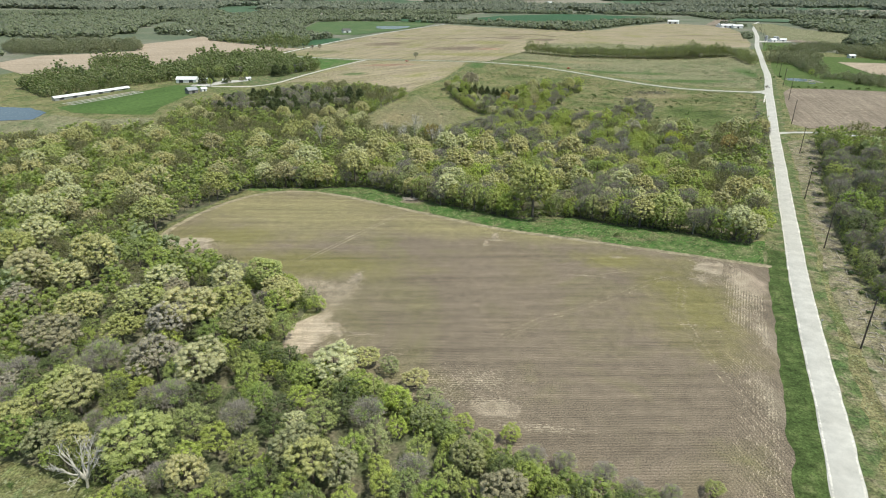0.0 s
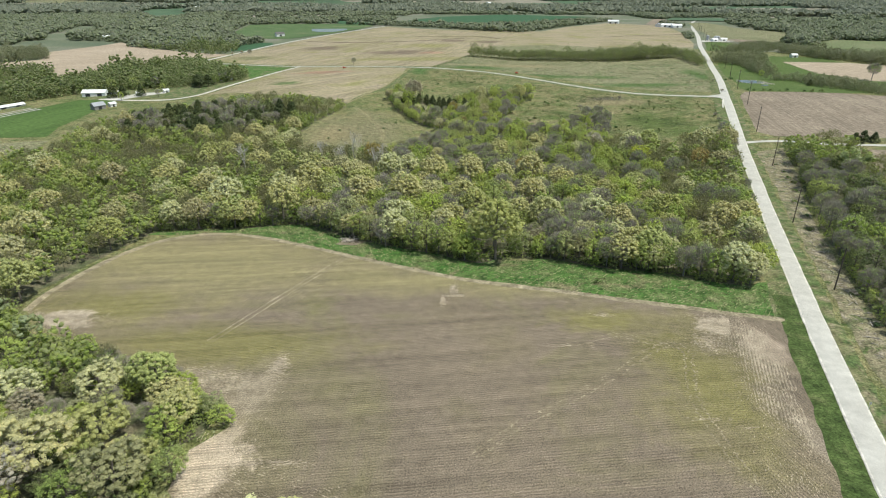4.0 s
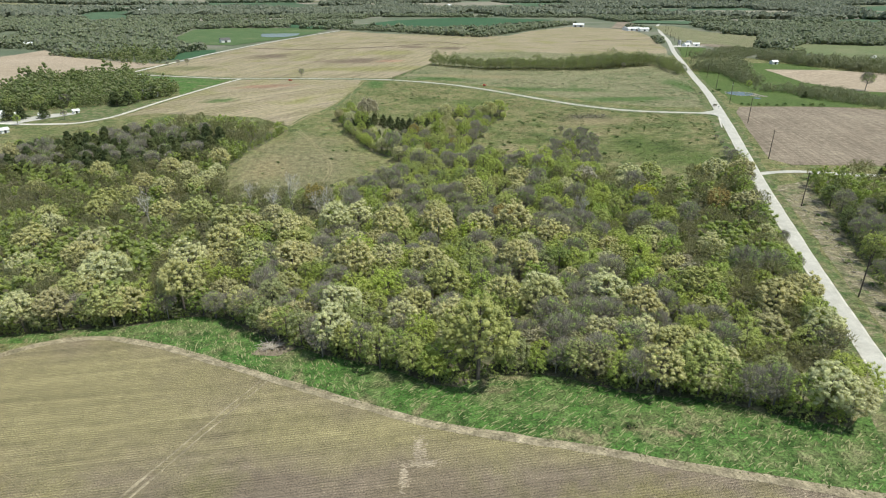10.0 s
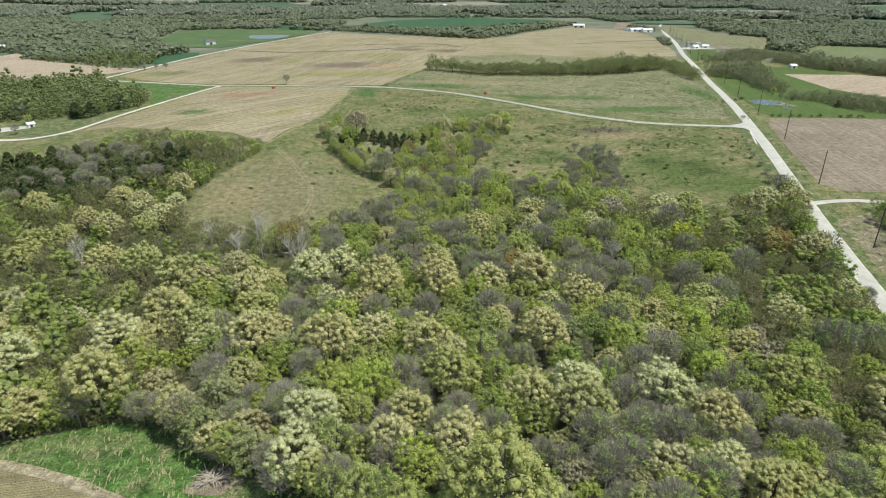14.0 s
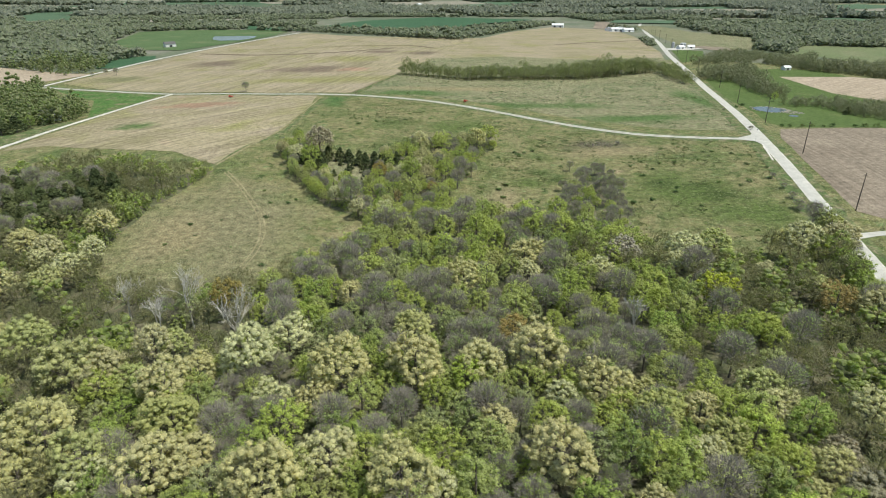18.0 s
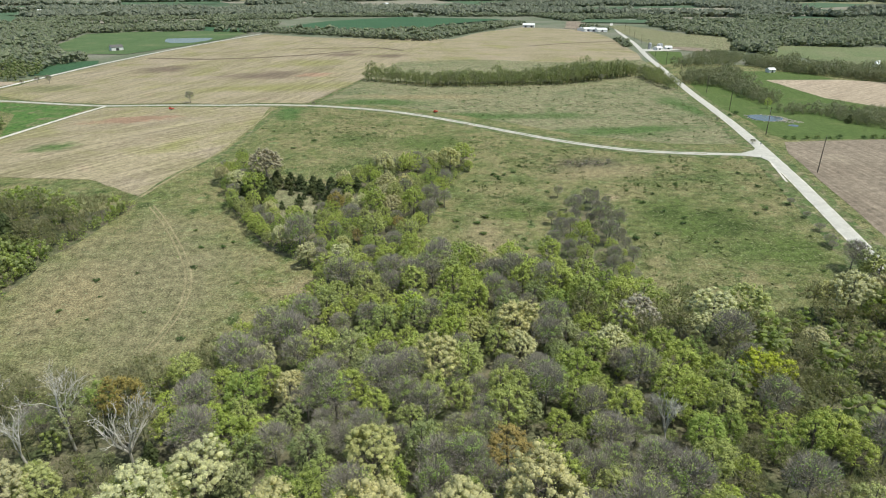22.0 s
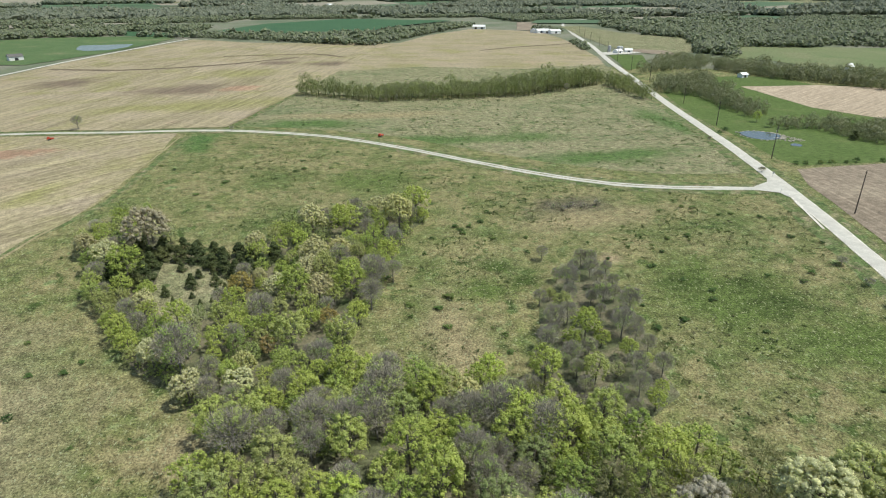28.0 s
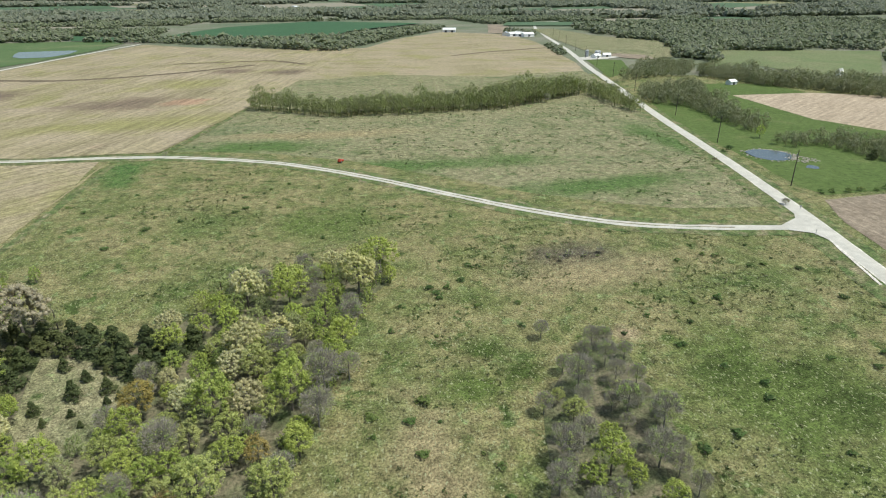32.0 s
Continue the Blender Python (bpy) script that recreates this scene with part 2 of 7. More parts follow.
ENDROWS = land("end_row_stubble", [(0.28, (0.155, 0.126, 0.092)), (0.5, (0.192, 0.154, 0.113)), (0.68, (0.18, 0.149, 0.092))],
               60, fine=(0.3, 1.75), grain=3.2, rows=(-17, 0.78, 0.15), patch=[((0.175, 0.16, 0.078), 40, 0.50, 0.72), ((0.21, 0.17, 0.13), 22, 0.6, 0.75)], bump=0.5, mid=0.15, speck=((0.30, 0.258, 0.185), 0.40, 3.4),
               spots=[(58, 70, 16, 34, OLIVESPOT), (80, 86, 6, 11, (0.33, 0.265, 0.20)), (75, 50, 2.6, 12, (0.26, 0.215, 0.16)), (66, 20, 3, 12, (0.225, 0.188, 0.138))])
TANSTOPS = [(0.3, (0.225, 0.198, 0.112)), (0.5, (0.295, 0.25, 0.162)), (0.7, (0.32, 0.265, 0.19))]
TANPATCH = [((0.235, 0.222, 0.095), 55, 0.50, 0.70), ((0.32, 0.24, 0.168), 30, 0.60, 0.78)]
TANFIELD = land("tan_crop_residue", TANSTOPS, 70, fine=(0.65, 1.35), rows=(18, 3.2, 0.045), patch=TANPATCH, streak=1.45,
                spots=[(-108, 786, 50, 30, DARKSPOT), (-62, 778, 22, 16, (0.31, 0.21, 0.14)), (-232, 868, 36, 30, DARKSPOT), (-42, 942, 24, 22, DARKSPOT), (15, 920, 28, 20, DARKSPOT),
                       (-90, 700, 90, 26, (0.235, 0.218, 0.098)), (-75, 868, 45, 30, (0.24, 0.222, 0.10)), (-300, 760, 30, 24, (0.17, 0.165, 0.085))])
TANRISE = land("tan_crop_rise", TANSTOPS, 60, fine=(0.7, 1.3), rows=(104, 4.0, 0.03), patch=TANPATCH, streak=0.8)
TANROWS = land("tan_crop_rows", TANSTOPS, 50, fine=(0.65, 1.35), rows=(47, 2.4, 0.07), patch=TANPATCH, streak=1.5,
               spots=[(-180, 508, 15, 10, (0.09, 0.13, 0.045)), (-160, 572, 34, 13, (0.30, 0.20, 0.135))])
PALEFIELD = land("pale_tilled_soil", [(0.3, (0.34, 0.275, 0.20)), (0.7, (0.40, 0.325, 0.245))], 90, fine=(0.85, 1.15), rows=(60, 4.0, 0.04))
BROWNFIELD = land("brown_tilled_soil", [(0.3, (0.20, 0.16, 0.12)), (0.55, (0.25, 0.205, 0.155)), (0.72, (0.30, 0.25, 0.185))], 45,
                  fine=(0.75, 1.25), rows=(5, 2.4, 0.06))
DARKSOIL = land("damp_dark_soil", [(0.3, (0.125, 0.10, 0.07)), (0.7, (0.165, 0.13, 0.09))], 20)
LITTER = land("leaf_litter", [(0.3, (0.06, 0.085, 0.03)), (0.48, (0.12, 0.122, 0.07)), (0.58, (0.17, 0.15, 0.10)), (0.7, (0.07, 0.105, 0.036))], 9, fine=(0.5, 1.5))
SCRUB = land("cleared_scrub_ground", [(0.3, (0.10, 0.125, 0.055)), (0.5, (0.22, 0.195, 0.12)), (0.7, (0.27, 0.23, 0.165))], 7, fine=(0.35, 1.6), mid=0.45,
             patch=[((0.31, 0.27, 0.215), 5, 0.55, 0.68), ((0.085, 0.115, 0.04), 6, 0.55, 0.66)])
GRAVEL = land("white_limestone_gravel", [(0.3, (0.45, 0.43, 0.385)), (0.7, (0.55, 0.53, 0.48))], 7, fine=(0.85, 1.12), mid=0.1, grain=5.0, bump=0.2)
TRACKEARTH = land("worn_wheel_track", [(0.3, (0.24, 0.21, 0.115)), (0.7, (0.32, 0.275, 0.165))], 5)
EDGESTRAW = land("bleached_field_edge", [(0.3, (0.25, 0.215, 0.14)), (0.55, (0.32, 0.272, 0.185)), (0.7, (0.39, 0.33, 0.235))], 5, mid=0.4)
ROADEDGE = land("loose_white_stone", [(0.3, (0.56, 0.53, 0.47)), (0.7, (0.66, 0.63, 0.56))], 5, fine=(0.75, 1.2))
CHAFF = land("bleached_straw", [(0.3, (0.37, 0.31, 0.225)), (0.7, (0.47, 0.395, 0.295))], 3)
# Muted field colours for the far country, with distance haze put into them.
FARGREEN = land("haze_tinted_green_field", [(0.3, (0.075, 0.125, 0.07)), (0.7, (0.10, 0.15, 0.085))], 90, fine=(0.85, 1.15))
FARTAN = land("haze_tinted_tan_field", [(0.3, (0.22, 0.205, 0.155)), (0.7, (0.28, 0.255, 0.20))], 90, fine=(0.85, 1.15))
# Extra blue in this far grass colour stands for haze in the air.
FARGROUND = land("haze_tinted_country_grass", [(0.3, (0.095, 0.125, 0.081)), (0.5, (0.147, 0.165, 0.106)), (0.62, (0.209, 0.200, 0.156)), (0.8, (0.123, 0.155, 0.094))], 170, fine=(0.85, 1.15))

PALE_LEAF = leafy("pale_spring_oak_leaves", [(0.0, (0.481, 0.493, 0.193)), (0.2, (0.583, 0.560, 0.279)), (0.4, (0.624, 0.573, 0.312)), (0.6, (0.671, 0.668, 0.413)),
                                             (0.8, (0.549, 0.498, 0.300)), (1.0, (0.505, 0.545, 0.223))], 0.38)
GREEN_LEAF = leafy("fresh_green_leaves", [(0.0, (0.276, 0.343, 0.116)), (0.2, (0.370, 0.460, 0.129)), (0.42, (0.465, 0.533, 0.159)), (0.6, (0.329, 0.382, 0.172)), (0.74, (0.439, 0.455, 0.247)), (0.88, (0.522, 0.570, 0.187)), (1.0, (0.384, 0.425, 0.206))], 0.42)
SPRING_LEAF = leafy("yellow_green_spring_leaves", [(0.0, (0.415, 0.474, 0.127)), (0.3, (0.516, 0.560, 0.169)), (0.55, (0.377, 0.447, 0.118)), (0.75, (0.453, 0.468, 0.202)), (1.0, (0.527, 0.610, 0.151))], 0.42)
OLIVE_LEAF = leafy("sparse_olive_leaves", [(0.0, (0.284, 0.386, 0.117)), (0.4, (0.371, 0.473, 0.152)), (0.7, (0.415, 0.460, 0.175)), (1.0, (0.317, 0.439, 0.107))], 0.4)
GREY_BARK = plain("dark_grey_bark", (0.19, 0.175, 0.155), 0.95, spread=0.35, scale=3.0, bump=0.5)
BUD_TWIG = plain("budding_grey_twigs", (0.325, 0.292, 0.245), 0.9, spread=0.25)
BARK = plain("grey_brown_bark", (0.14, 0.12, 0.10), 0.95, spread=0.35, scale=3.0, bump=0.6)
WHITE_BARK = plain("white_sycamore_bark", (0.52, 0.49, 0.43), 0.85, spread=0.2, scale=2.0)
DULL_LEAF = leafy("dull_tan_oak_leaves", [(0.0, (0.381, 0.391, 0.182)), (0.3, (0.472, 0.419, 0.310)), (0.55, (0.520, 0.476, 0.411)), (0.8, (0.446, 0.402, 0.310)), (1.0, (0.394, 0.419, 0.201))], 0.38)
AMBER_LEAF = leafy("amber_spring_leaves", [(0.0, (0.405, 0.317, 0.115)), (0.5, (0.446, 0.338, 0.162)), (1.0, (0.365, 0.297, 0.095))], 0.35)
DEEP_LEAF = leafy("deep_green_leaves", [(0.0, (0.15, 0.19, 0.075)), (0.4, (0.21, 0.25, 0.10)), (0.7, (0.17, 0.20, 0.095)), (1.0, (0.24, 0.27, 0.09))], 0.35)
CEDAR_LEAF = leafy("dark_cedar_needles", [(0.0, (0.06, 0.08, 0.03)), (0.6, (0.08, 0.10, 0.036)), (1.0, (0.11, 0.12, 0.044))], 0.15)
SHRUB_LEAF = leafy("dark_shrub_leaves", [(0.0, (0.053, 0.094, 0.028)), (0.5, (0.092, 0.156, 0.043)), (1.0, (0.158, 0.200, 0.059))], 0.25)
WOOD_LEAF = leafy("mixed_wood_leaves", [(0.0, (0.144, 0.195, 0.082)), (0.2, (0.275, 0.351, 0.119)), (0.4, (0.352, 0.363, 0.207)), (0.55, (0.196, 0.255, 0.095)), (0.8, (0.379, 0.391, 0.214)), (1.0, (0.262, 0.296, 0.182))], 0.52, own=False, contrast=0.3, leaf=2.0)
# Greyer, bluer leaves for distant woods: air haze is painted into both colours.
HAZED_FAR_LEAF = leafy("haze_tinted_wood_leaves", [(0.0, (0.165, 0.197, 0.136)), (0.3, (0.223, 0.259, 0.157)), (0.5, (0.275, 0.305, 0.179)), (0.7, (0.242, 0.251, 0.195)), (1.0, (0.190, 0.232, 0.141))], 0.4, own=False, contrast=0.35, leaf=0.8)
HAZED_HORIZON_LEAF = leafy("haze_tinted_horizon_leaves", [(0.0, (0.189, 0.214, 0.166)), (0.35, (0.232, 0.258, 0.192)), (0.65, (0.269, 0.280, 0.219)), (1.0, (0.204, 0.237, 0.166))], 0.4, own=False, contrast=0.35, leaf=0.8)
PALE_WOOD = leafy("pale_oak_stand_leaves", [(0.0, (0.338, 0.388, 0.157)), (0.35, (0.414, 0.448, 0.234)), (0.6, (0.456, 0.507, 0.318)), (0.8, (0.384, 0.405, 0.234)), (1.0, (0.355, 0.431, 0.171))], 0.52, own=False, contrast=0.3)
GREEN_WOOD = leafy("green_stand_leaves", [(0.0, (0.276, 0.347, 0.119)), (0.25, (0.386, 0.458, 0.126)), (0.45, (0.336, 0.375, 0.179)), (0.65, (0.450, 0.513, 0.150)), (0.85, (0.411, 0.433, 0.220)), (1.0, (0.362, 0.423, 0.141))], 0.52, own=False, contrast=0.3)
OLIVE_WOOD = leafy("budding_stand_leaves", [(0.0, (0.234, 0.240, 0.116)), (0.4, (0.285, 0.281, 0.155)), (0.7, (0.310, 0.285, 0.179)), (1.0, (0.261, 0.272, 0.122))], 0.52, own=False)
BELT_LEAF = leafy("grey_green_belt_leaves", [(0.0, (0.193, 0.222, 0.114)), (0.4, (0.244, 0.254, 0.157)), (0.7, (0.270, 0.273, 0.179)), (1.0, (0.206, 0.240, 0.109))], 0.4, own=False, contrast=0.4, leaf=2.0)
POLE_WOOD = plain("creosoted_pole_wood", (0.075, 0.06, 0.05), 0.9, spread=0.3)
WHITE_METAL = plain("white_sheet_metal", (0.78, 0.78, 0.76), 0.45, spread=0.06, scale=0.4)
GREY_METAL = plain("galvanised_steel", (0.42, 0.43, 0.44), 0.45, 0.5, spread=0.15, scale=0.6)
WHITE_SIDING = plain("white_painted_siding", (0.74, 0.73, 0.70), 0.7, spread=0.1, scale=0.6)
GREY_WOOD = plain("weathered_barn_board", (0.25, 0.235, 0.22), 0.9, spread=0.3, scale=0.8)
DARK_OPENING = plain("dark_doorway", (0.035, 0.035, 0.04), 0.6)
ROOF_DARK = plain("asphalt_shingle", (0.12, 0.115, 0.11), 0.9, spread=0.2, scale=0.8)
RED_PAINT = plain("faded_red_paint", (0.42, 0.055, 0.025), 0.5, spread=0.25, scale=3.0)
RUBBER = plain("black_rubber", (0.025, 0.025, 0.026), 0.85)
DEADWOOD = plain("bleached_dead_wood", (0.40, 0.355, 0.30), 0.9, spread=0.3)
ROCK = plain("limestone_riprap", (0.33, 0.30, 0.25), 0.9, spread=0.25, scale=1.2, bump=0.6)
CERAMIC = plain("glazed_insulator", (0.30, 0.30, 0.31), 0.3)
SIGN_METAL = plain("aluminium_sign_back", (0.55, 0.55, 0.54), 0.5, 0.4)
water_mat, wnt, wb = shader("pond_water")
wb.inputs["Base Color"].default_value = (0.075, 0.09, 0.095, 1)
wb.inputs["Roughness"].default_value = 0.12
wb.inputs["Specular IOR Level"].default_value = 0.35
wv = wnt.nodes.new("ShaderNodeTexCoord").outputs["Object"]
wbump = put(wnt, "ShaderNodeBump", Height=noise_of(wnt, wv, 0.8, 3.0), Strength=0.08, Distance=0.1)
wnt.links.new(wbump.outputs[0], wb.inputs["Normal"])


# ---- lie of the land ----
# Hills and hollows: middle x, y, reach, height.
HILLS = [(-40, 210, 160, -3.7), (-400, 690, 160, -4.1), (-51, 587, 90, 3.6), (217, 453, 90, 3.6), (83, 51, 90, 1.6), (320, 1320, 280, 3.3),
         (83, 386, 90, -2.3), (-400, 330, 160, -5.4), (-520, 1110, 280, -2.8), (-118, 453, 90, 3.2), (-185, 587, 90, 2.5), (284, 587, 90, -1.0),
         (-185, 252, 90, -4.8), (16, 252, 90, -4.5), (-185, -16, 90, -3.6), (-40, 930, 160, 2.6), (-520, 900, 280, -4.8), (284, 386, 90, 3.0),
         (217, 185, 90, -2.4), (-51, 319, 90, -2.5), (-40, -150, 160, -1.6), (418, 721, 90, 1.0)]


def lie(x, y):
    """The ground's height; works on numbers and arrays."""
    z = -8 + 20 / (1 + np.exp(-(y - 620) / 260))
    for hx, hy, r, h in HILLS:
        z = z + h * np.exp(-((x - hx) ** 2 + (y - hy) ** 2) / (2 * r * r))
    s = np.clip((np.hypot(x, y) - 2200) / 2600, 0, 1)
    return z + 45 * s * s * (3 - 2 * s)


def inside(poly, x, y):
    """Whether points lie in a polygon; x, y may be arrays."""
    x, y = np.asarray(x, float), np.asarray(y, float)
    hit = np.zeros(x.shape, bool)
    for (ax, ay), (bx, by) in zip(poly, poly[1:] + poly[:1]):
        if ay != by:
            hit ^= ((ay > y) != (by > y)) & (x < (bx - ax) * (y - ay) / (by - ay) + ax)
    return hit


def mesh_of(name, verts, faces, material, smooth=False):
    me = bpy.data.meshes.new(name)
    me.from_pydata([tuple(map(float, v)) for v in verts], [], [tuple(map(int, f)) for f in faces])
    me.materials.append(material)
    if smooth:
        me.polygons.foreach_set("use_smooth", [True] * len(me.polygons))
    me.update()
    return me


def part(name, bm, material, parent, label=""):
    """One mesh, from a bmesh, as a part of a thing."""
    me = bpy.data.meshes.new(name)
    bm.to_mesh(me)
    bm.free()
    me.materials.append(material)
    ob = new(name, me)
    ob.parent = parent
    return tagged(ob, label)


def thing(name, x, y, label, category, group="", turn=0.0, lift=0.0):
    ob = new(name)
    ob.matrix_basis = pose(x, y, float(lie(x, y)) + lift, 0, 0, turn)
    return tagged(ob, label, category, group)


from mathutils.geometry import delaunay_2d_cdt  # noqa: E402


def sheet(name, poly, material, label, category, lift=0.06, step=12.0, rough_edge=0.0, kind="structure"):
    """A piece of land that lies on the ground, with a slightly uneven edge."""
    rim = []
    for (ax, ay), (bx, by) in zip(poly, poly[1:] + poly[:1]):
        n = max(1, int(math.hypot(bx - ax, by - ay) / min(step, 6.0 if rough_edge else step)))
        for k in range(n):
            px, py = ax + (bx - ax) * k / n, ay + (by - ay) * k / n
            j = noise.noise_vector(Vector((px * 0.09, py * 0.09, 3.1)))
            k2 = noise.noise_vector(Vector((px * 0.4, py * 0.4, 7.7)))
            rim.append((px + rough_edge * (j.x + 0.5 * k2.x), py + rough_edge * (j.y + 0.5 * k2.y)))
    xs, ys = [p[0] for p in rim], [p[1] for p in rim]
    gx, gy = np.meshgrid(np.arange(min(xs) + step / 2, max(xs), step), np.arange(min(ys) + step / 2, max(ys), step))
    gx, gy = gx.ravel(), gy.ravel()
    keep = inside(rim, gx, gy)
    pts = [Vector(p) for p in rim] + [Vector((a, b)) for a, b in zip(gx[keep], gy[keep])]
    n = len(rim)
    v, _, f, *_ = delaunay_2d_cdt(pts, [(i, (i + 1) % n) for i in range(n)], [list(range(n))], 1, 1e-4)
    z = lie(np.array([p.x for p in v]), np.array([p.y for p in v])) + lift
    ob = new(name, mesh_of(name, [(p.x, p.y, h) for p, h in zip(v, z)], f, material, True))
    return tagged(ob, label, category, kind=kind)


def smooth_line(points, step=4.0):
    """A curve through the points, as a list of places and left-hand normals."""
    p = np.array(points, float)
    t = np.r_[0, np.cumsum(np.hypot(*np.diff(p, axis=0).T))]
    s = np.linspace(0, t[-1], max(2, int(t[-1] / step)))
    q = np.stack([np.interp(s, t, p[:, 0]), np.interp(s, t, p[:, 1])], 1)
    for _ in range(int(12 / step) + 2):
        q[1:-1] = (q[:-2] + 2 * q[1:-1] + q[2:]) / 4
    d = np.gradient(q, axis=0)
    d /= np.linalg.norm(d, axis=1, keepdims=True)
    return q, np.stack([-d[:, 1], d[:, 0]], 1)


def strip(name, points, profile, material, label, category, step=4.0, wobble=0.25, kind="structure"):
    """A band along a line. profile: offsets to the left and heights, from one side to the other."""
    q, nrm = smooth_line(points, step)
    verts, faces, m = [], [], len(profile)
    for i, (c, n) in enumerate(zip(q, nrm)):
        for k, (off, up) in enumerate(profile):
            w = wobble * noise.noise(Vector((c[0] * 0.15, c[1] * 0.15, k * 5.0))) if k in (0, m - 1) else 0
            x, y = c + n * (off + w)
            verts.append((x, y, float(lie(x, y)) + up))
        if i:
            for k in range(m - 1):
                a = (i - 1) * m + k
                faces.append((a, a + 1, a + m + 1, a + m))
    ob = new(name, mesh_of(name, verts, faces, material, True))
    return tagged(ob, label, category, kind=kind)


def spread_axis(low, core_low, core_high, high, fine, growth, most):
    """Grid lines, fine in the core and wider outside."""
    out, v, s = list(np.arange(core_low, core_high, fine)), core_high, fine
    while v < high:
        out.append(v)
        s = min(s * growth, most)
        v += s
    out.append(high)
    v, s, left = core_low, fine, []
    while v > low:
        s = min(s * growth, most)
        v -= s
        left.append(max(v, low))
    return np.array(left[::-1] + out)


gx = spread_axis(-4900, -460, 460, 4900, 10, 1.1, 130)
gy = spread_axis(-1500, -220, 820, 5250, 10, 1.08, 130)
mx, my = np.meshgrid(gx, gy)
mz = lie(mx, my)
nx, ny = len(gx), len(gy)
idx = np.arange(nx * ny).reshape(ny, nx)
quads = np.stack([idx[:-1, :-1], idx[:-1, 1:], idx[1:, 1:], idx[1:, :-1]], -1).reshape(-1, 4)
# Ground beyond this distance gets the grass colour that holds the haze.
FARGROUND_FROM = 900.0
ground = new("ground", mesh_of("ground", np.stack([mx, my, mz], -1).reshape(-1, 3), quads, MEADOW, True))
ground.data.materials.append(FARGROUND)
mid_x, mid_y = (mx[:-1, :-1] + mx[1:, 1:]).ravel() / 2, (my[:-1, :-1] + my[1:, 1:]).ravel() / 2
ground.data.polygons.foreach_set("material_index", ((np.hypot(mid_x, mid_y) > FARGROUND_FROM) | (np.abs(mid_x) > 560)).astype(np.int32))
tagged(ground, "rough pasture ground with mottled green and tan spring grass", "ground", kind="structure")

# ---- fields, meadows, woodland floors ----
FIELD_NORTH = [(-137, 99), (-139, 110), (-137, 126), (-134, 141), (-128, 157), (-118, 166.5), (-103, 170.5), (-84, 166), (-66, 158), (-48, 149.5), (-32, 141.5),
               (-17, 134.5), (0, 127), (16, 123), (32, 119), (47, 114), (63, 110), (78, 105.5), (92.5, 102)]
FIELD_EAST = [(81, 61), (72, 29), (67, 9), (62, -8), (57, -25)]
FIELD_WEST = [(50, -22), (42, -19), (34, -17.5), (26, -15.5), (18, -12.5), (9, -8), (1, -3), (-8, 2), (-17, 9), (-27, 15), (-40, 20), (-50, 23), (-57, 30), (-58, 41),
              (-52, 49), (-57, 57), (-64, 61), (-73, 66), (-82, 72), (-103, 80), (-122, 88)]
WOOD_SOUTH = [(-131, 171), (-114, 174), (-96, 177), (-79, 183), (-68, 182), (-57, 173), (-46, 166), (-36, 161), (-22, 155), (-12, 151), (-3, 144), (4, 143),
              (11, 147), (23, 149), (32, 146), (47, 139), (58, 137), (70, 133), (81, 128), (92, 125)]
WOOD_CENTRE = WOOD_SOUTH + [(101, 136), (112, 172), (126, 220), (140, 268), (150, 302), (133, 307), (111, 303), (95, 306), (85, 316), (74, 328), (62, 340),
                            (50, 346), (47, 351), (27, 353), (12, 361), (-17, 347), (-23, 327), (-42, 312), (-56, 299), (-81, 295), (-106, 301),
                            (-118, 317), (-185, 296), (-250, 273), (-290, 240), (-312, 205), (-330, 150), (-330, 98), (-141, 99), (-143, 112), (-140, 132), (-137, 150)]
WOOD_SOUTHWEST = [(-330, 98), (-143, 97), (-125, 84), (-106, 76), (-86, 67), (-77, 63), (-66, 59), (-57, 53), (-57, 47), (-62, 41), (-63, 30), (-56, 21), (-41, 17), (-29, 12), (-19, 7), (-9, 0),
                  (0, -5), (9, -10), (18, -14), (27, -17), (36, -19), (46, -21), (52, -28), (44, -75), (-250, -75), (-330, 40)]
WOOD_WEST = [(-103, 416), (-111, 387), (-118, 371), (-121, 343), (-119, 318), (-185, 297), (-250, 274), (-267, 342), (-242, 376), (-215, 386), (-205, 400),
             (-190, 418), (-165, 424), (-122, 409)]
WOOD_DRAW = [(-76, 448), (-68, 428), (-60, 406), (-51, 392), (-45, 380), (-36, 369), (-29, 365), (-18, 348), (12, 361), (11, 372), (14, 382), (22, 400), (26, 411),
             (35, 439), (46, 452), (47, 466), (40, 464), (21, 461), (6, 459), (-9, 447), (-19, 434), (-30, 432), (-42, 439), (-58, 456), (-66, 461)]
THICKET = [(52, 346), (62, 362), (68, 378), (70, 386), (82, 400), (93, 409), (100, 403), (97, 392), (98, 384), (95, 370), (91, 360), (90, 340), (72, 330)]
WOOD_EAST = [(118, 15), (116, 60), (117, 92), (125, 119), (134, 148), (141, 172), (157, 221), (174, 264), (180, 290), (187, 309), (205, 301), (213, 264), (246, 258),
             (262, 200), (235, 100), (190, 15)]
GLADE = [(-104, -19), (-66, -23), (-64, -34), (-80, -56), (-112, -50)]
CEDAR_GLADE = [(-46, 430), (-37, 428), (-22, 419), (-20, 404), (-27, 395), (-38, 394), (-45, 406)]

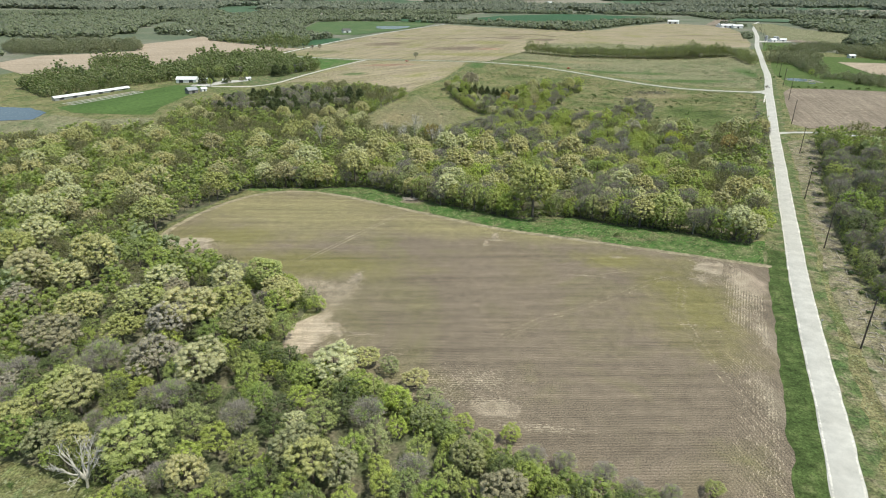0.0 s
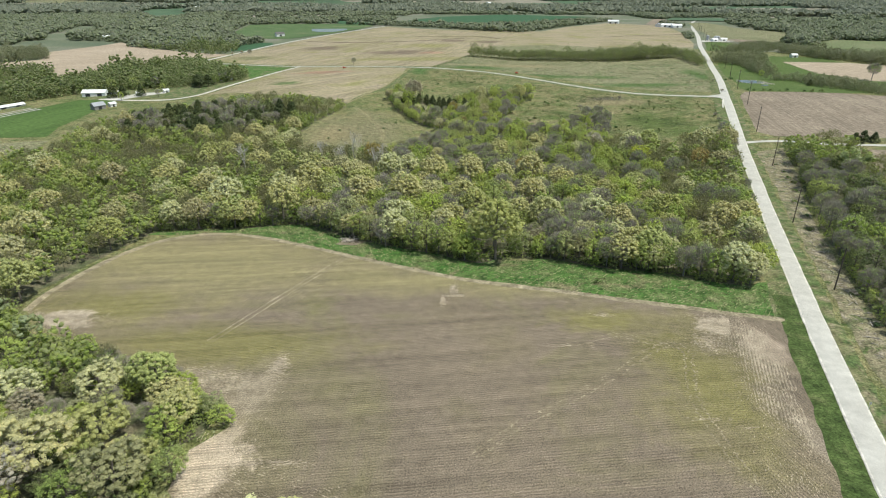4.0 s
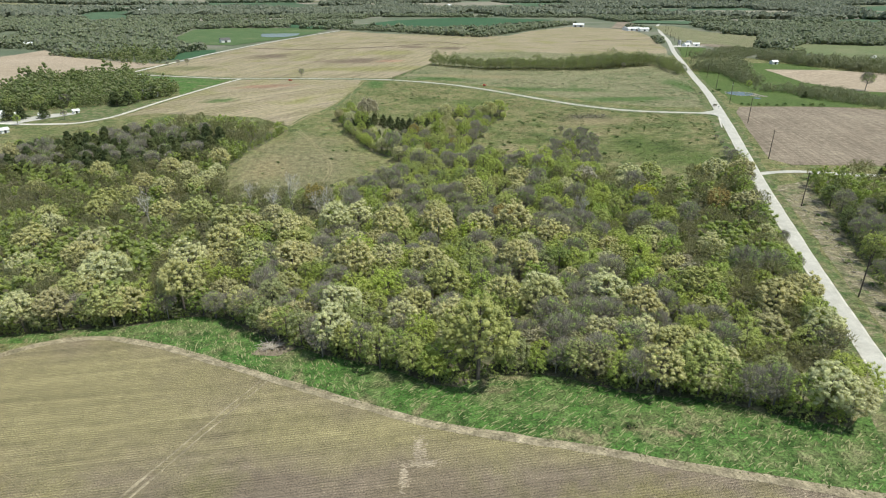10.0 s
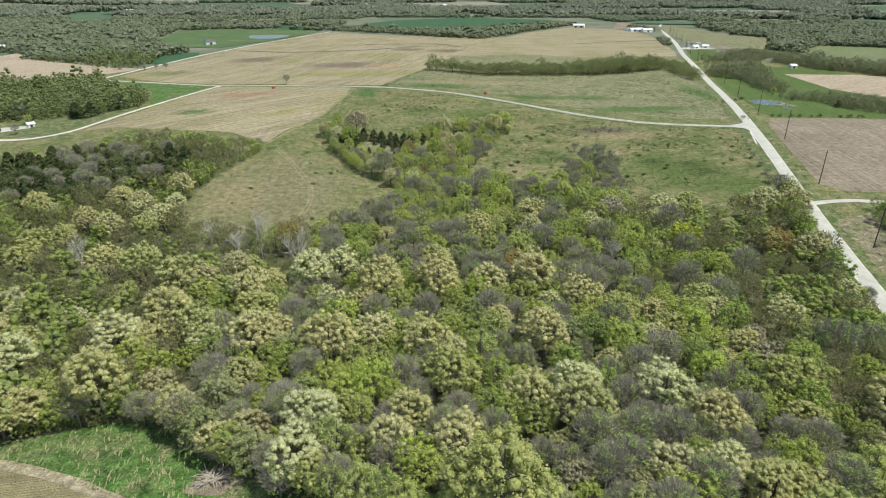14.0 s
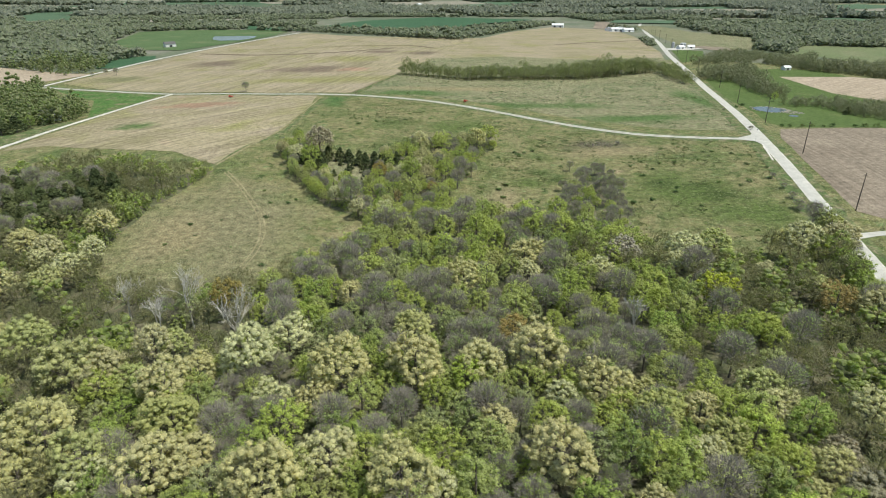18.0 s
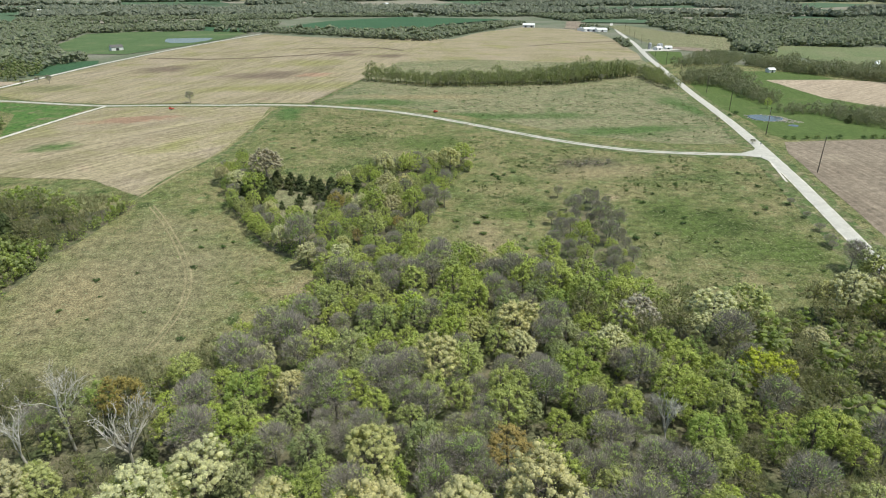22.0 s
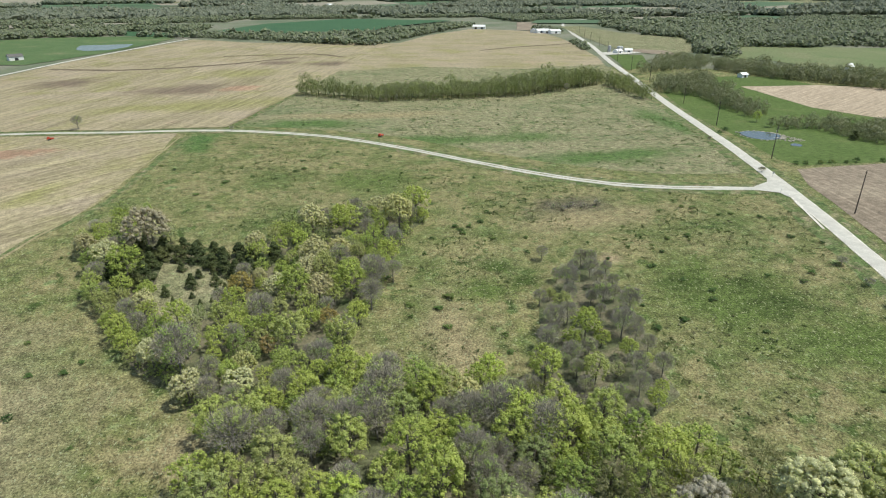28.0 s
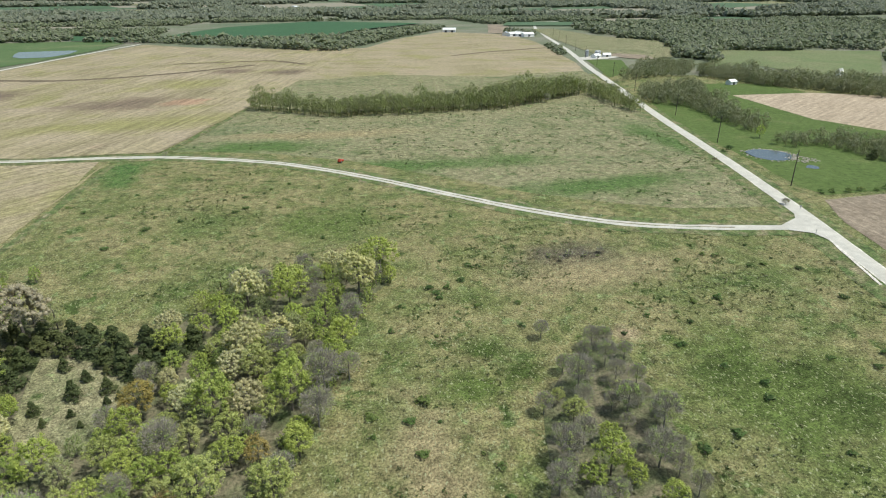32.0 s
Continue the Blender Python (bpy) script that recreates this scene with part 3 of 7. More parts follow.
sheet("crop_field", FIELD_NORTH + FIELD_EAST + FIELD_WEST, STUBBLE, "harvested brown crop field with stubble rows", "field", 0.08, 12, 0.3)
sheet("crop_field", [(92, 101), (81, 61), (72, 29), (67, 9), (62, -8), (57, -25), (44, -25), (48, -8), (54, 9), (58, 29), (66, 61), (77, 104)],
      ENDROWS, "end rows of brown stubble beside the road verge", "field", 0.13, 9, 0.9)
sheet("meadow", FIELD_NORTH[5:] + [(100, 103), (107, 130), (96, 128)] + WOOD_SOUTH[::-1] + [(-134, 166)], LUSH, "bright green grass between stubble and woods", "meadow", 0.05, 9, 1.0)
for poly, what in ((WOOD_CENTRE, "main wood"), (WOOD_SOUTHWEST, "oak wood beside the stubble"), (WOOD_WEST, "western wood"), (WOOD_DRAW, "wooded draw"),
                   (THICKET, "small thicket"), (WOOD_EAST, "wood beside the road")):
    sheet("woodland_floor", poly, LITTER, "brown leaf litter under the " + what, "forest floor", 0.05, 12, 1.5)
sheet("scrub_ground", [(84, 0), (92, 30), (103, 78), (121, 140), (150, 236), (166, 300), (184, 305), (178, 285), (172, 262), (155, 220), (139, 171), (132, 147), (123, 118), (116, 90), (114, 60), (114, 0)],
      SCRUB, "cleared tan scrub ground under the power line", "scrub", 0.07, 9, 1.5)
sheet("scrub_ground", GLADE, MEADOW, "rough grass of a small glade with a dead tree", "glade", 0.11, 8, 1.0)
sheet("scrub_ground", CEDAR_GLADE, DRYGRASS, "dry grass of a small glade among cedars", "glade", 0.11, 6, 1.0)
sheet("crop_field", [(225, 470), (305, 471), (420, 445), (330, 322), (255, 319), (190, 329), (183, 340), (187, 356), (200, 405), (213, 448)], BROWNFIELD,
      "bare brown tilled field beside the road", "field", 0.08, 12, 0.8)
sheet("crop_field", [(222, 299), (330, 283), (335, 256), (214, 263)], BROWNFIELD, "reddish brown field behind the drive", "field", 0.08, 12, 0.8)
sheet("pasture", [(258, 615), (282, 690), (322, 762), (390, 757), (430, 744), (425, 640), (375, 495), (306, 472), (231, 475), (230, 492), (243, 535)], SHORTGRASS,
      "smooth green grazed pasture round a pond", "pasture", 0.06, 12, 0.8)
sheet("crop_field", [(362, 704), (432, 697), (479, 673), (520, 640), (440, 540), (378, 566), (357, 615)], PALEFIELD, "pale tan tilled field behind a tree row", "field", 0.12, 15, 1.0)
sheet("crop_field", [(-50, 612), (-17, 735), (28, 870), (73, 1022), (118, 1150), (30, 1170), (-100, 1240), (-205, 1345), (-248, 1225), (-294, 1062), (-336, 870), (-350, 746),
                     (-289, 696), (-203, 646), (-150, 631), (-113, 617)], TANFIELD, "wide tan crop field on a low rise", "field", 0.22, 25, 1.0)
sheet("crop_field", [(-200, 630), (-150, 615), (-113, 603), (-76, 600), (-75, 560), (-84, 482), (-96, 451), (-104, 424), (-135, 448), (-182, 458), (-215, 470), (-238, 463), (-227, 512), (-212, 580)],
      TANROWS, "tan crop field between two gravel lanes", "field", 0.12, 14, 0.8)
sheet("crop_field", [(73, 1022), (118, 1150), (184, 1292), (300, 1450), (395, 1340), (380, 1174), (330, 930), (309, 862), (263, 852), (212, 838), (160, 852), (107, 870), (24, 856)],
      TANRISE, "tan crop field rising to a distant barn", "field", 0.3, 30, 1.0)
sheet("pasture", [(-12, 745), (24, 860), (60, 866), (107, 876), (160, 858), (212, 843), (263, 857), (307, 862), (296, 800), (282, 745), (255, 765), (205, 735), (160, 712), (85, 706), (48, 704)],
      DRYGRASS, "dry rough pasture behind the tree row", "pasture", 0.36, 20, 3.0)
sheet("pasture", [(-44, 612), (-14, 733), (48, 694), (87, 697), (128, 698), (164, 702), (209, 726), (255, 745), (258, 668), (240, 590), (222, 532), (200, 470), (165, 480), (120, 512), (83, 548), (45, 580), (12, 597), (-16, 606)],
      DRYGRASS, "tan rough pasture north of the side road", "pasture", 0.06, 12, 1.0)
sheet("crop_field", [(-520, 470), (-496, 535), (-458, 576), (-448, 693), (-377, 765), (-351, 806), (-430, 844), (-547, 905), (-606, 974), (-609, 909), (-625, 818), (-577, 728), (-609, 681), (-650, 634), (-640, 540)],
      PALEFIELD, "pale tilled field beyond a tree belt", "field", 0.3, 25, 1.0)
sheet("lawn", [(-366, 475), (-312, 503), (-243, 535), (-218, 537), (-243, 488), (-247, 450), (-304, 459), (-316, 440)], VERGE, "mown farmyard grass beside the white barn", "lawn", 0.08, 12, 0.8)
sheet("crop_field", [(-380, 335), (-373, 382), (-347, 455), (-310, 450), (-303, 395), (-298, 352), (-289, 326), (-312, 322), (-352, 320)], WHEAT, "bright green young wheat field", "field", 0.1, 12, 0.8)
sheet("meadow", [(-330, 160), (-312, 210), (-290, 243), (-270, 275), (-282, 318), (-318, 303), (-380, 312), (-440, 270), (-440, 160)], DRYGRASS, "pale dry marsh grass round a pond", "meadow", 0.08, 14, 1.0)
sheet("meadow", [(-358, 736), (-212, 640), (-219, 560), (-228, 546), (-262, 626), (-322, 688)], LUSH, "green grass between two lanes", "meadow", 0.1, 14, 1.0)
sheet("meadow", [(-338, 1040), (-322, 1068), (-288, 1142), (-253, 1280), (-241, 1376), (-270, 1420), (-343, 1448), (-470, 1450), (-540, 1400), (-500, 1200), (-420, 1060)], FARLAWN, "mown green grass round a pale pond", "lawn", 0.5, 30, 2.0)
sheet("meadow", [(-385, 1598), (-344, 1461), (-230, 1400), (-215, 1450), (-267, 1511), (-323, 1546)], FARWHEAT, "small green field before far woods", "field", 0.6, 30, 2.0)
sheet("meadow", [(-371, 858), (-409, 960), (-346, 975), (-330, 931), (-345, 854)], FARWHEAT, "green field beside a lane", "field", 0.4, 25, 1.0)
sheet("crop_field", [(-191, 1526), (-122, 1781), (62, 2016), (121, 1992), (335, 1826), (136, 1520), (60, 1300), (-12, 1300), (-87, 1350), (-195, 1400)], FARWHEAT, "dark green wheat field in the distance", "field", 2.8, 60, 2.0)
sheet("meadow", [(392, 1012), (430, 1230), (500, 1500), (545, 1500), (530, 1280), (582, 1143), (474, 954), (418, 930), (405, 985)], DRYGRASS, "olive meadow beyond the farm", "meadow", 0.5, 40, 2.0)
sheet("meadow", [(574, 1016), (780, 953), (573, 761), (515, 781), (511, 865), (447, 859)], FARMEADOW, "long green meadow between woods", "meadow", 0.5, 40, 2.0)
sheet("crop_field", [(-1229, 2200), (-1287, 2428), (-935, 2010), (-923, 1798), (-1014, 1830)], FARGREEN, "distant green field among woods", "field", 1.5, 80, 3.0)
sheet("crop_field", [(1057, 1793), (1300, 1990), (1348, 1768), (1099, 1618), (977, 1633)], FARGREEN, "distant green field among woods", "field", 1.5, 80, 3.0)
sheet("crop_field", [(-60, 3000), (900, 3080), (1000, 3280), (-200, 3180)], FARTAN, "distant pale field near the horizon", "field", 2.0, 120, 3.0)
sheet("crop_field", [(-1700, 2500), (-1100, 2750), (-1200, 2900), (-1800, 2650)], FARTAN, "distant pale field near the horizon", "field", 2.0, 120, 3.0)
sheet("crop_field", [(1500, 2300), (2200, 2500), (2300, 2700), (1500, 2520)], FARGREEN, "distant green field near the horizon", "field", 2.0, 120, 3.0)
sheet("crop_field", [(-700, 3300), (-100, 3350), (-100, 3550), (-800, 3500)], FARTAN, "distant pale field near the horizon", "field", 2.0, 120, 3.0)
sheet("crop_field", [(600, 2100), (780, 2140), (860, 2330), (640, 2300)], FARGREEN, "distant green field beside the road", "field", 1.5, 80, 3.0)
OPEN_FAR = [[(-1229, 2200), (-1287, 2428), (-935, 2010), (-923, 1798), (-1014, 1830)], [(1057, 1793), (1300, 1990), (1348, 1768), (1099, 1618), (977, 1633)],
            [(-60, 2950), (900, 3030), (1000, 3280), (-200, 3180)], [(-1700, 2430), (-1100, 2700), (-1200, 2900), (-1800, 2650)], [(1500, 2230), (2200, 2430), (2300, 2700), (1500, 2520)],
            [(-700, 3230), (-100, 3300), (-100, 3550), (-800, 3500)], [(600, 2060), (780, 2100), (860, 2330), (640, 2300)],
            [(-191, 1440), (-122, 1771), (62, 2006), (121, 1982), (335, 1816), (136, 1480), (90, 1385), (-12, 1385), (-87, 1400)], [(392, 1000), (430, 1230), (500, 1500), (545, 1500), (525, 1280), (575, 1143), (474, 944), (418, 915), (400, 980)],
            [(574, 1006), (780, 945), (573, 745), (515, 765), (500, 850), (447, 845)], [(-371, 850), (-415, 955), (-346, 985), (-320, 931), (-335, 840)]]
# A patchwork of far fields in the open country.
patch = np.random.default_rng(21)
for k in range(70):
    y = float(patch.uniform(1500, 4700))
    x = float(patch.uniform(-0.85, 0.85)) * y
    if abs(x) < 480 and y < 1900:
        continue
    w, d, a = float(patch.uniform(90, 260)) * (0.6 + y / 3000), float(patch.uniform(50, 130)) * (0.6 + y / 3000), float(patch.uniform(-0.5, 0.5))
    quad = [(x + u * w * math.cos(a) - v * d * math.sin(a), y + u * w * math.sin(a) + v * d * math.cos(a)) for u, v in ((-1, -1), (0.9, -1.1), (1.1, 0.9), (-0.8, 1))]
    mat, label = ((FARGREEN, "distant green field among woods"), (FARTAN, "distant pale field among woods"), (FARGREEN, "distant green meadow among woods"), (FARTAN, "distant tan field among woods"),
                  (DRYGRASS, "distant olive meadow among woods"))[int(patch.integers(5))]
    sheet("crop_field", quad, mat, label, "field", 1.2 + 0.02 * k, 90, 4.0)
    OPEN_FAR.append(quad)
sheet("lawn", [(312, 815), (340, 905), (354, 955), (392, 937), (352, 842)], SHORTGRASS, "green grass before the farm sheds", "lawn", 0.3, 12, 1.0)
strip("grass_waterway", [(-290, 985), (-204, 942), (-147, 938), (-87, 950), (-20, 990)], [(-4, 0.34), (0, 0.3), (4, 0.34)], DARKSOIL, "dark grassed waterway across the tan field", "waterway", 10)
strip("grass_waterway", [(-113, 1036), (-43, 1028), (-5, 1032), (33, 978)], [(-3.5, 0.34), (0, 0.3), (3.5, 0.34)], DARKSOIL, "dark grassed waterway across the tan field", "waterway", 10)
strip("grass_waterway", [(210, 1022), (258, 1052), (361, 1089)], [(-3, 0.42), (0, 0.38), (3, 0.42)], DARKSOIL, "dark terrace line across the tan field", "terrace", 10)

# pale edge of dry straw along the stubble, fence rows
strip("field_edge", FIELD_NORTH, [(-1.6, 0.15), (0, 0.2), (1.1, 0.15)], EDGESTRAW, "bleached dry straw along the field edge", "field edge", 3.0, 0.5)
strip("fence_row", [(-104, 424), (-96, 451), (-84, 482), (-74, 560), (-72, 590)], [(-0.6, 0.14), (0, 0.2), (0.6, 0.14)], TRACKEARTH, "narrow bleached edge between crop field and pasture", "field edge", 4.0, 1.0)
strip("fence_row", [(-105, 422), (-98, 451), (-80, 482), (-70, 560), (-68, 590)], [(-1.8, 0.10), (0, 0.14), (1.5, 0.10)], VERGE, "dark green grass along the pasture edge", "field edge", 4.0, 1.2)
strip("fence_row", [(-46, 612), (-14, 735)], [(-1.2, 0.26), (0, 0.3), (1.5, 0.26)], VERGE, "green fence row between crop field and pasture", "field edge", 4.0, 1.2)

# ---- roads ----
ROAD = [(16, -200), (43, -100), (70.5, -6), (77.3, 18), (84.6, 46), (97, 90), (115, 148), (143, 241), (165.5, 322), (197, 433), (213.5, 487), (228, 531), (246, 590),
        (269, 676), (323, 877), (376, 1049), (434, 1260), (523, 1540), (609, 1762), (680, 1850), (800, 1900)]
SIDE_ROAD = [(202, 446.5), (191, 450), (173, 456), (154, 463.5), (137, 472.5), (120, 486), (102, 502), (83, 521), (62, 541.5), (38, 562), (12, 580), (-16, 591.5), (-46, 601.5),
             (-80, 607), (-113, 611), (-150, 623), (-203, 638), (-289, 689), (-332, 710), (-395, 745), (-445, 771)]
LANE_WEST = [(-203, 637), (-213, 592), (-221, 556), (-232, 515), (-244, 462), (-262, 445), (-300, 448), (-330, 455)]
LANE_NORTH = [(-362, 726), (-352, 800), (-333, 915), (-298, 1062), (-252, 1225), (-214, 1352)]
strip("verge", [(10.5, -200), (37.5, -100), (65, -6), (71.6, 18), (79, 46), (91.4, 90), (100, 118)], [(-3.2, 0.20), (0, 0.25), (3.5, 0.14)], DARKVERGE, "thick dark green grass between field and road", "verge", 3.0, 1.3)
strip("verge", ROAD[:13] + [(269.5, 676)], [(-7.0, 0.09), (-5, 0.13), (-3.0, 0.22), (0, 0.26), (3.0, 0.22), (6, 0.10), (10, 0.08)], VERGE, "mown green grass verge along the gravel road", "verge", 4.0, 1.6)
strip("verge", SIDE_ROAD, [(-7, 0.12), (-3, 0.18), (0, 0.22), (3, 0.18), (7, 0.12)], VERGE, "green grass verge along the side road", "verge", 5.0, 1.4)
strip("road", ROAD, [(-3.2, 0.20), (-2.6, 0.30), (0, 0.40), (2.6, 0.30), (3.2, 0.20)], GRAVEL, "straight white gravel road", "road", 4.0, 0.25)
for side in (-1, 1):
    strip("road_shoulder", ROAD[:18], [(side * 2.75 - 0.22, 0.30), (side * 2.75, 0.335), (side * 2.75 + 0.22, 0.30)], ROADEDGE, "loose white stone along the road edge", "road", 4.0, 0.12)
strip("road", SIDE_ROAD, [(-2.2, 0.20), (-1.8, 0.26), (0, 0.30), (1.8, 0.26), (2.2, 0.20)], GRAVEL, "curving white gravel side road", "road", 4.0, 0.4)
strip("road_middle", SIDE_ROAD[2:], [(-0.35, 0.305), (0, 0.325), (0.35, 0.305)], SCRUB, "sparse dry grass between the wheel tracks", "road", 4.0, 0.5)
sheet("road", [(196, 430), (200, 437), (204, 449), (208, 463), (204, 463), (199, 456.5), (190, 452.6), (189, 447.6), (194.5, 443), (195, 436)], GRAVEL, "white gravel junction of two roads", "road", 0.38, 3, 0.15)
strip("lane", LANE_WEST, [(-2.0, 0.20), (0, 0.26), (2.0, 0.20)], ROADEDGE, "pale gravel farm lane", "road", 5.0, 0.4)
strip("lane", LANE_NORTH, [(-2.6, 0.42), (0, 0.48), (2.6, 0.42)], ROADEDGE, "pale gravel lane along the tan field", "road", 8.0, 0.4)
strip("driveway", [(163, 317), (172, 319), (186, 319), (212, 309), (247, 304), (330, 290)], [(-1.9, 0.24), (0, 0.28), (1.9, 0.24)], GRAVEL, "white gravel driveway leaving the road", "road", 3.0, 0.4)
strip("culvert_edge", [(197, 440), (193.5, 432), (189, 419), (185, 407)], [(-0.45, 0.34), (0, 0.40), (0.45, 0.34)], ROADEDGE, "pale dry ditch line beside the road", "ditch", 3.0, 0.3)
for side in (-0.9, 0.9):
    q, nrm = smooth_line([(-96, 414), (-88, 402), (-76, 380), (-66, 360), (-62.5, 345), (-62, 330), (-66, 312)], 4)
    strip("wheel_track", [tuple(a + b * side) for a, b in zip(q, nrm)], [(-0.32, 0.06), (0, 0.09), (0.32, 0.06)], TRACKEARTH, "worn wheel track through the pasture", "track", 3.0, 0.2)
    q, nrm = smooth_line([(-46, 148), (-58, 118), (-72, 84)], 4)
    strip("wheel_track", [tuple(a + b * side) for a, b in zip(q, nrm)], [(-0.22, 0.13), (0, 0.15), (0.22, 0.13)], EDGESTRAW, "pale wheel track across the stubble", "track", 3.0, 0.4)


# ---- ponds ----
def pond(poly, label, lift):
    m = np.mean(poly, axis=0)
    q, _ = smooth_line(poly + [poly[0]], 2.0)
    z = float(lie(q[:, 0], q[:, 1]).max()) + lift
    bm = bmesh.new()
    top = [bm.verts.new((x, y, z)) for x, y in q[:-1]]
    low = [bm.verts.new((x, y, z - 1.2)) for x, y in q[:-1]]
    bm.faces.new(top)
    bm.faces.new(low[::-1])
    for i in range(len(top)):
        j = (i + 1) % len(top)
        bm.faces.new((top[i], low[i], low[j], top[j]))
    me = bpy.data.meshes.new("pond_water")
    bm.to_mesh(me)
    bm.free()
    me.materials.append(water_mat)
    return tagged(new("pond_water", me), label, "pond", kind="structure")


POND = [(251, 549), (257, 553), (264, 552), (272, 541), (266, 531), (256, 527), (249, 532), (248, 541)]
pond(POND, "still grey-blue farm pond with a stony bank", 0.12)
pond([(257, 514), (262, 520), (266, 515), (262, 509), (258, 508)], "small pale overflow pool below the pond", 0.12)
sheet("pond_water", [(-381, 281), (-362, 290), (-372, 316), (-400, 330), (-440, 326), (-440, 285)], water_mat, "dark blue pond beside the long shed", "pond", 0.3, 12, 2.0)
sheet("pond_water", [(-353, 1250), (-358, 1278), (-317, 1280), (-281, 1276), (-276, 1228), (-291, 1190), (-321, 1189), (-339, 1209)], water_mat, "pale blue pond near the far lane", "pond", 0.75, 15, 3.0)

# ---- trees ----
rng = np.random.default_rng(7)


def unit(a):
    return a / np.maximum(np.linalg.norm(a, axis=-1, keepdims=True), 1e-6)


def sprays(centre, out, size, gen, ruffle=0.5):
    """Small leaf sprays as loose triangles round the given places, facing roughly outward."""
    n = len(centre)
    nrm = unit(out + np.array([0, 0, 0.5]) + ruffle * gen.normal(size=(n, 3)))
    a = unit(np.cross(nrm, gen.normal(size=(n, 3))))
    b = np.cross(nrm, a)
    s = size * gen.uniform(0.65, 1.35, (n, 1))
    tri = []
    for k in range(3):
        ang = gen.uniform(-0.5, 0.5, (n, 1)) + k * 2.094
        tri.append(centre + s * (np.cos(ang) * a + np.sin(ang) * b))
    return np.stack(tri, 1).reshape(-1, 3)


def crown(gen, radius, height, lobes, per, size, lobe=0.34, low=-0.35, hollow=0.6, flat=0.8, cone=False, ruffle=0.5):
    """Leaf sprays gathered in rounded lobes over a dome, or in tiers up a cone, with gaps between."""
    out = []
    for i in range(lobes):
        if cone:
            h = (i + 0.5) / lobes
            a = gen.uniform(0, 6.283)
            r = radius * (1.02 - h) * gen.uniform(0.45, 0.95)
            c = np.array([r * math.cos(a), r * math.sin(a), height * (0.08 + 0.9 * h)])
            u = unit(np.array([math.cos(a), math.sin(a), 0.5]))
            lr = radius * (0.26 + 0.26 * (1 - h))
        else:
            u = unit(gen.normal(size=3))
            while u[2] < low:
                u = unit(gen.normal(size=3))
            c = u * np.array([radius, radius, radius * flat]) * gen.uniform(hollow, 0.98) + np.array([0, 0, height])
            lr = radius * lobe * gen.uniform(0.7, 1.25)
        d = unit(gen.normal(size=(per, 3)) + 0.75 * u + np.array([0, 0, 0.35]))
        p = c + d * lr * gen.uniform(0.65, 1.08, (per, 1)) * np.array([1, 1, 0.8])
        out.append(sprays(p, d, size, gen, ruffle))
    return np.concatenate(out)


ball = bmesh.new()
bmesh.ops.create_icosphere(ball, subdivisions=1, radius=1.0)
ball.verts.index_update()
BALL_V, BALL_F = np.array([v.co[:] for v in ball.verts]), np.array([[v.index for v in f.verts] for f in ball.faces])
ball.free()


def lobed(gen, radius, height, lobes, per, size, lobe=0.17, low=-0.35, hollow=0.72, flat=0.9, ruffle=0.4, core=0.8):
    """A crown of many small leaf clumps spread evenly over an uneven dome: a rough core for each clump, and loose leaf sprays round it."""
    cores, out = [], []
    ph = gen.uniform(0, 6.283, 3)
    for k in range(lobes):
        z = 1 - (1 - low) * (k + 0.5) / lobes
        a = 2.39996 * k + gen.uniform(-0.3, 0.3)
        u = unit(np.array([math.cos(a) * math.sqrt(max(0.0, 1 - z * z)), math.sin(a) * math.sqrt(max(0.0, 1 - z * z)), z]) + 0.1 * gen.normal(size=3))
        swell = 1 + 0.13 * math.sin(2 * a + ph[0]) + 0.1 * math.sin(3 * a + ph[1]) + 0.09 * math.sin(5 * z + 2 * a + ph[2])
        c = u * np.array([radius, radius, radius * flat]) * swell * gen.uniform(hollow, 1.0) + np.array([0, 0, height])
        lr = radius * lobe * gen.uniform(0.65, 1.35)
        cores.append(BALL_V * lr * core * gen.uniform(0.6, 1.25, (12, 1)) * np.array([1, 1, 0.78]) + c)
        if per:
            d = unit(gen.normal(size=(per, 3)) + 0.7 * u + np.array([0, 0, 0.4]))
            p = c + d * lr * gen.uniform(0.6, 1.28, (per, 1)) * np.array([1, 1, 0.85])
            out.append(sprays(p, d, size, gen, ruffle))
    return np.concatenate(cores), np.concatenate(out) if out else np.zeros((0, 3))


EIGHT_V = np.array([(1, 0, 0), (0, 1, 0), (-1, 0, 0), (0, -1, 0), (0, 0, 1), (0, 0, -1)], float)
EIGHT_F = np.array([(0, 1, 4), (1, 2, 4), (2, 3, 4), (3, 0, 4), (1, 0, 5), (2, 1, 5), (3, 2, 5), (0, 3, 5)])


def far_soup(canopy, gen):
    """The same crown as loose triangles, each clump cut down to eight faces."""
    cores, out = canopy
    clumps = cores.reshape(-1, 12, 3)
    mid = clumps.mean(1)
    wide = np.linalg.norm(clumps - mid[:, None], axis=2).max(1)
    corners = mid[:, None] + unit(EIGHT_V[None] + 0.3 * gen.normal(size=(len(mid), 6, 3))) * wide[:, None, None] * np.array([1, 1, 0.85])
    return np.concatenate([corners[:, EIGHT_F].reshape(-1, 3), out])


def soup(canopy):
    """The same crown as loose triangles."""
    cores, out = canopy
    return np.concatenate([cores.reshape(-1, 12, 3)[:, BALL_F].reshape(-1, 3), out])


def canopy_mesh(name, canopy, material):
    cores, out = canopy
    n = len(cores)
    faces = np.concatenate([(np.arange(n // 12)[:, None, None] * 12 + BALL_F[None]).reshape(-1, 3), n + loose(out)])
    return mesh_of(name, np.concatenate([cores, out]), faces, material, True)


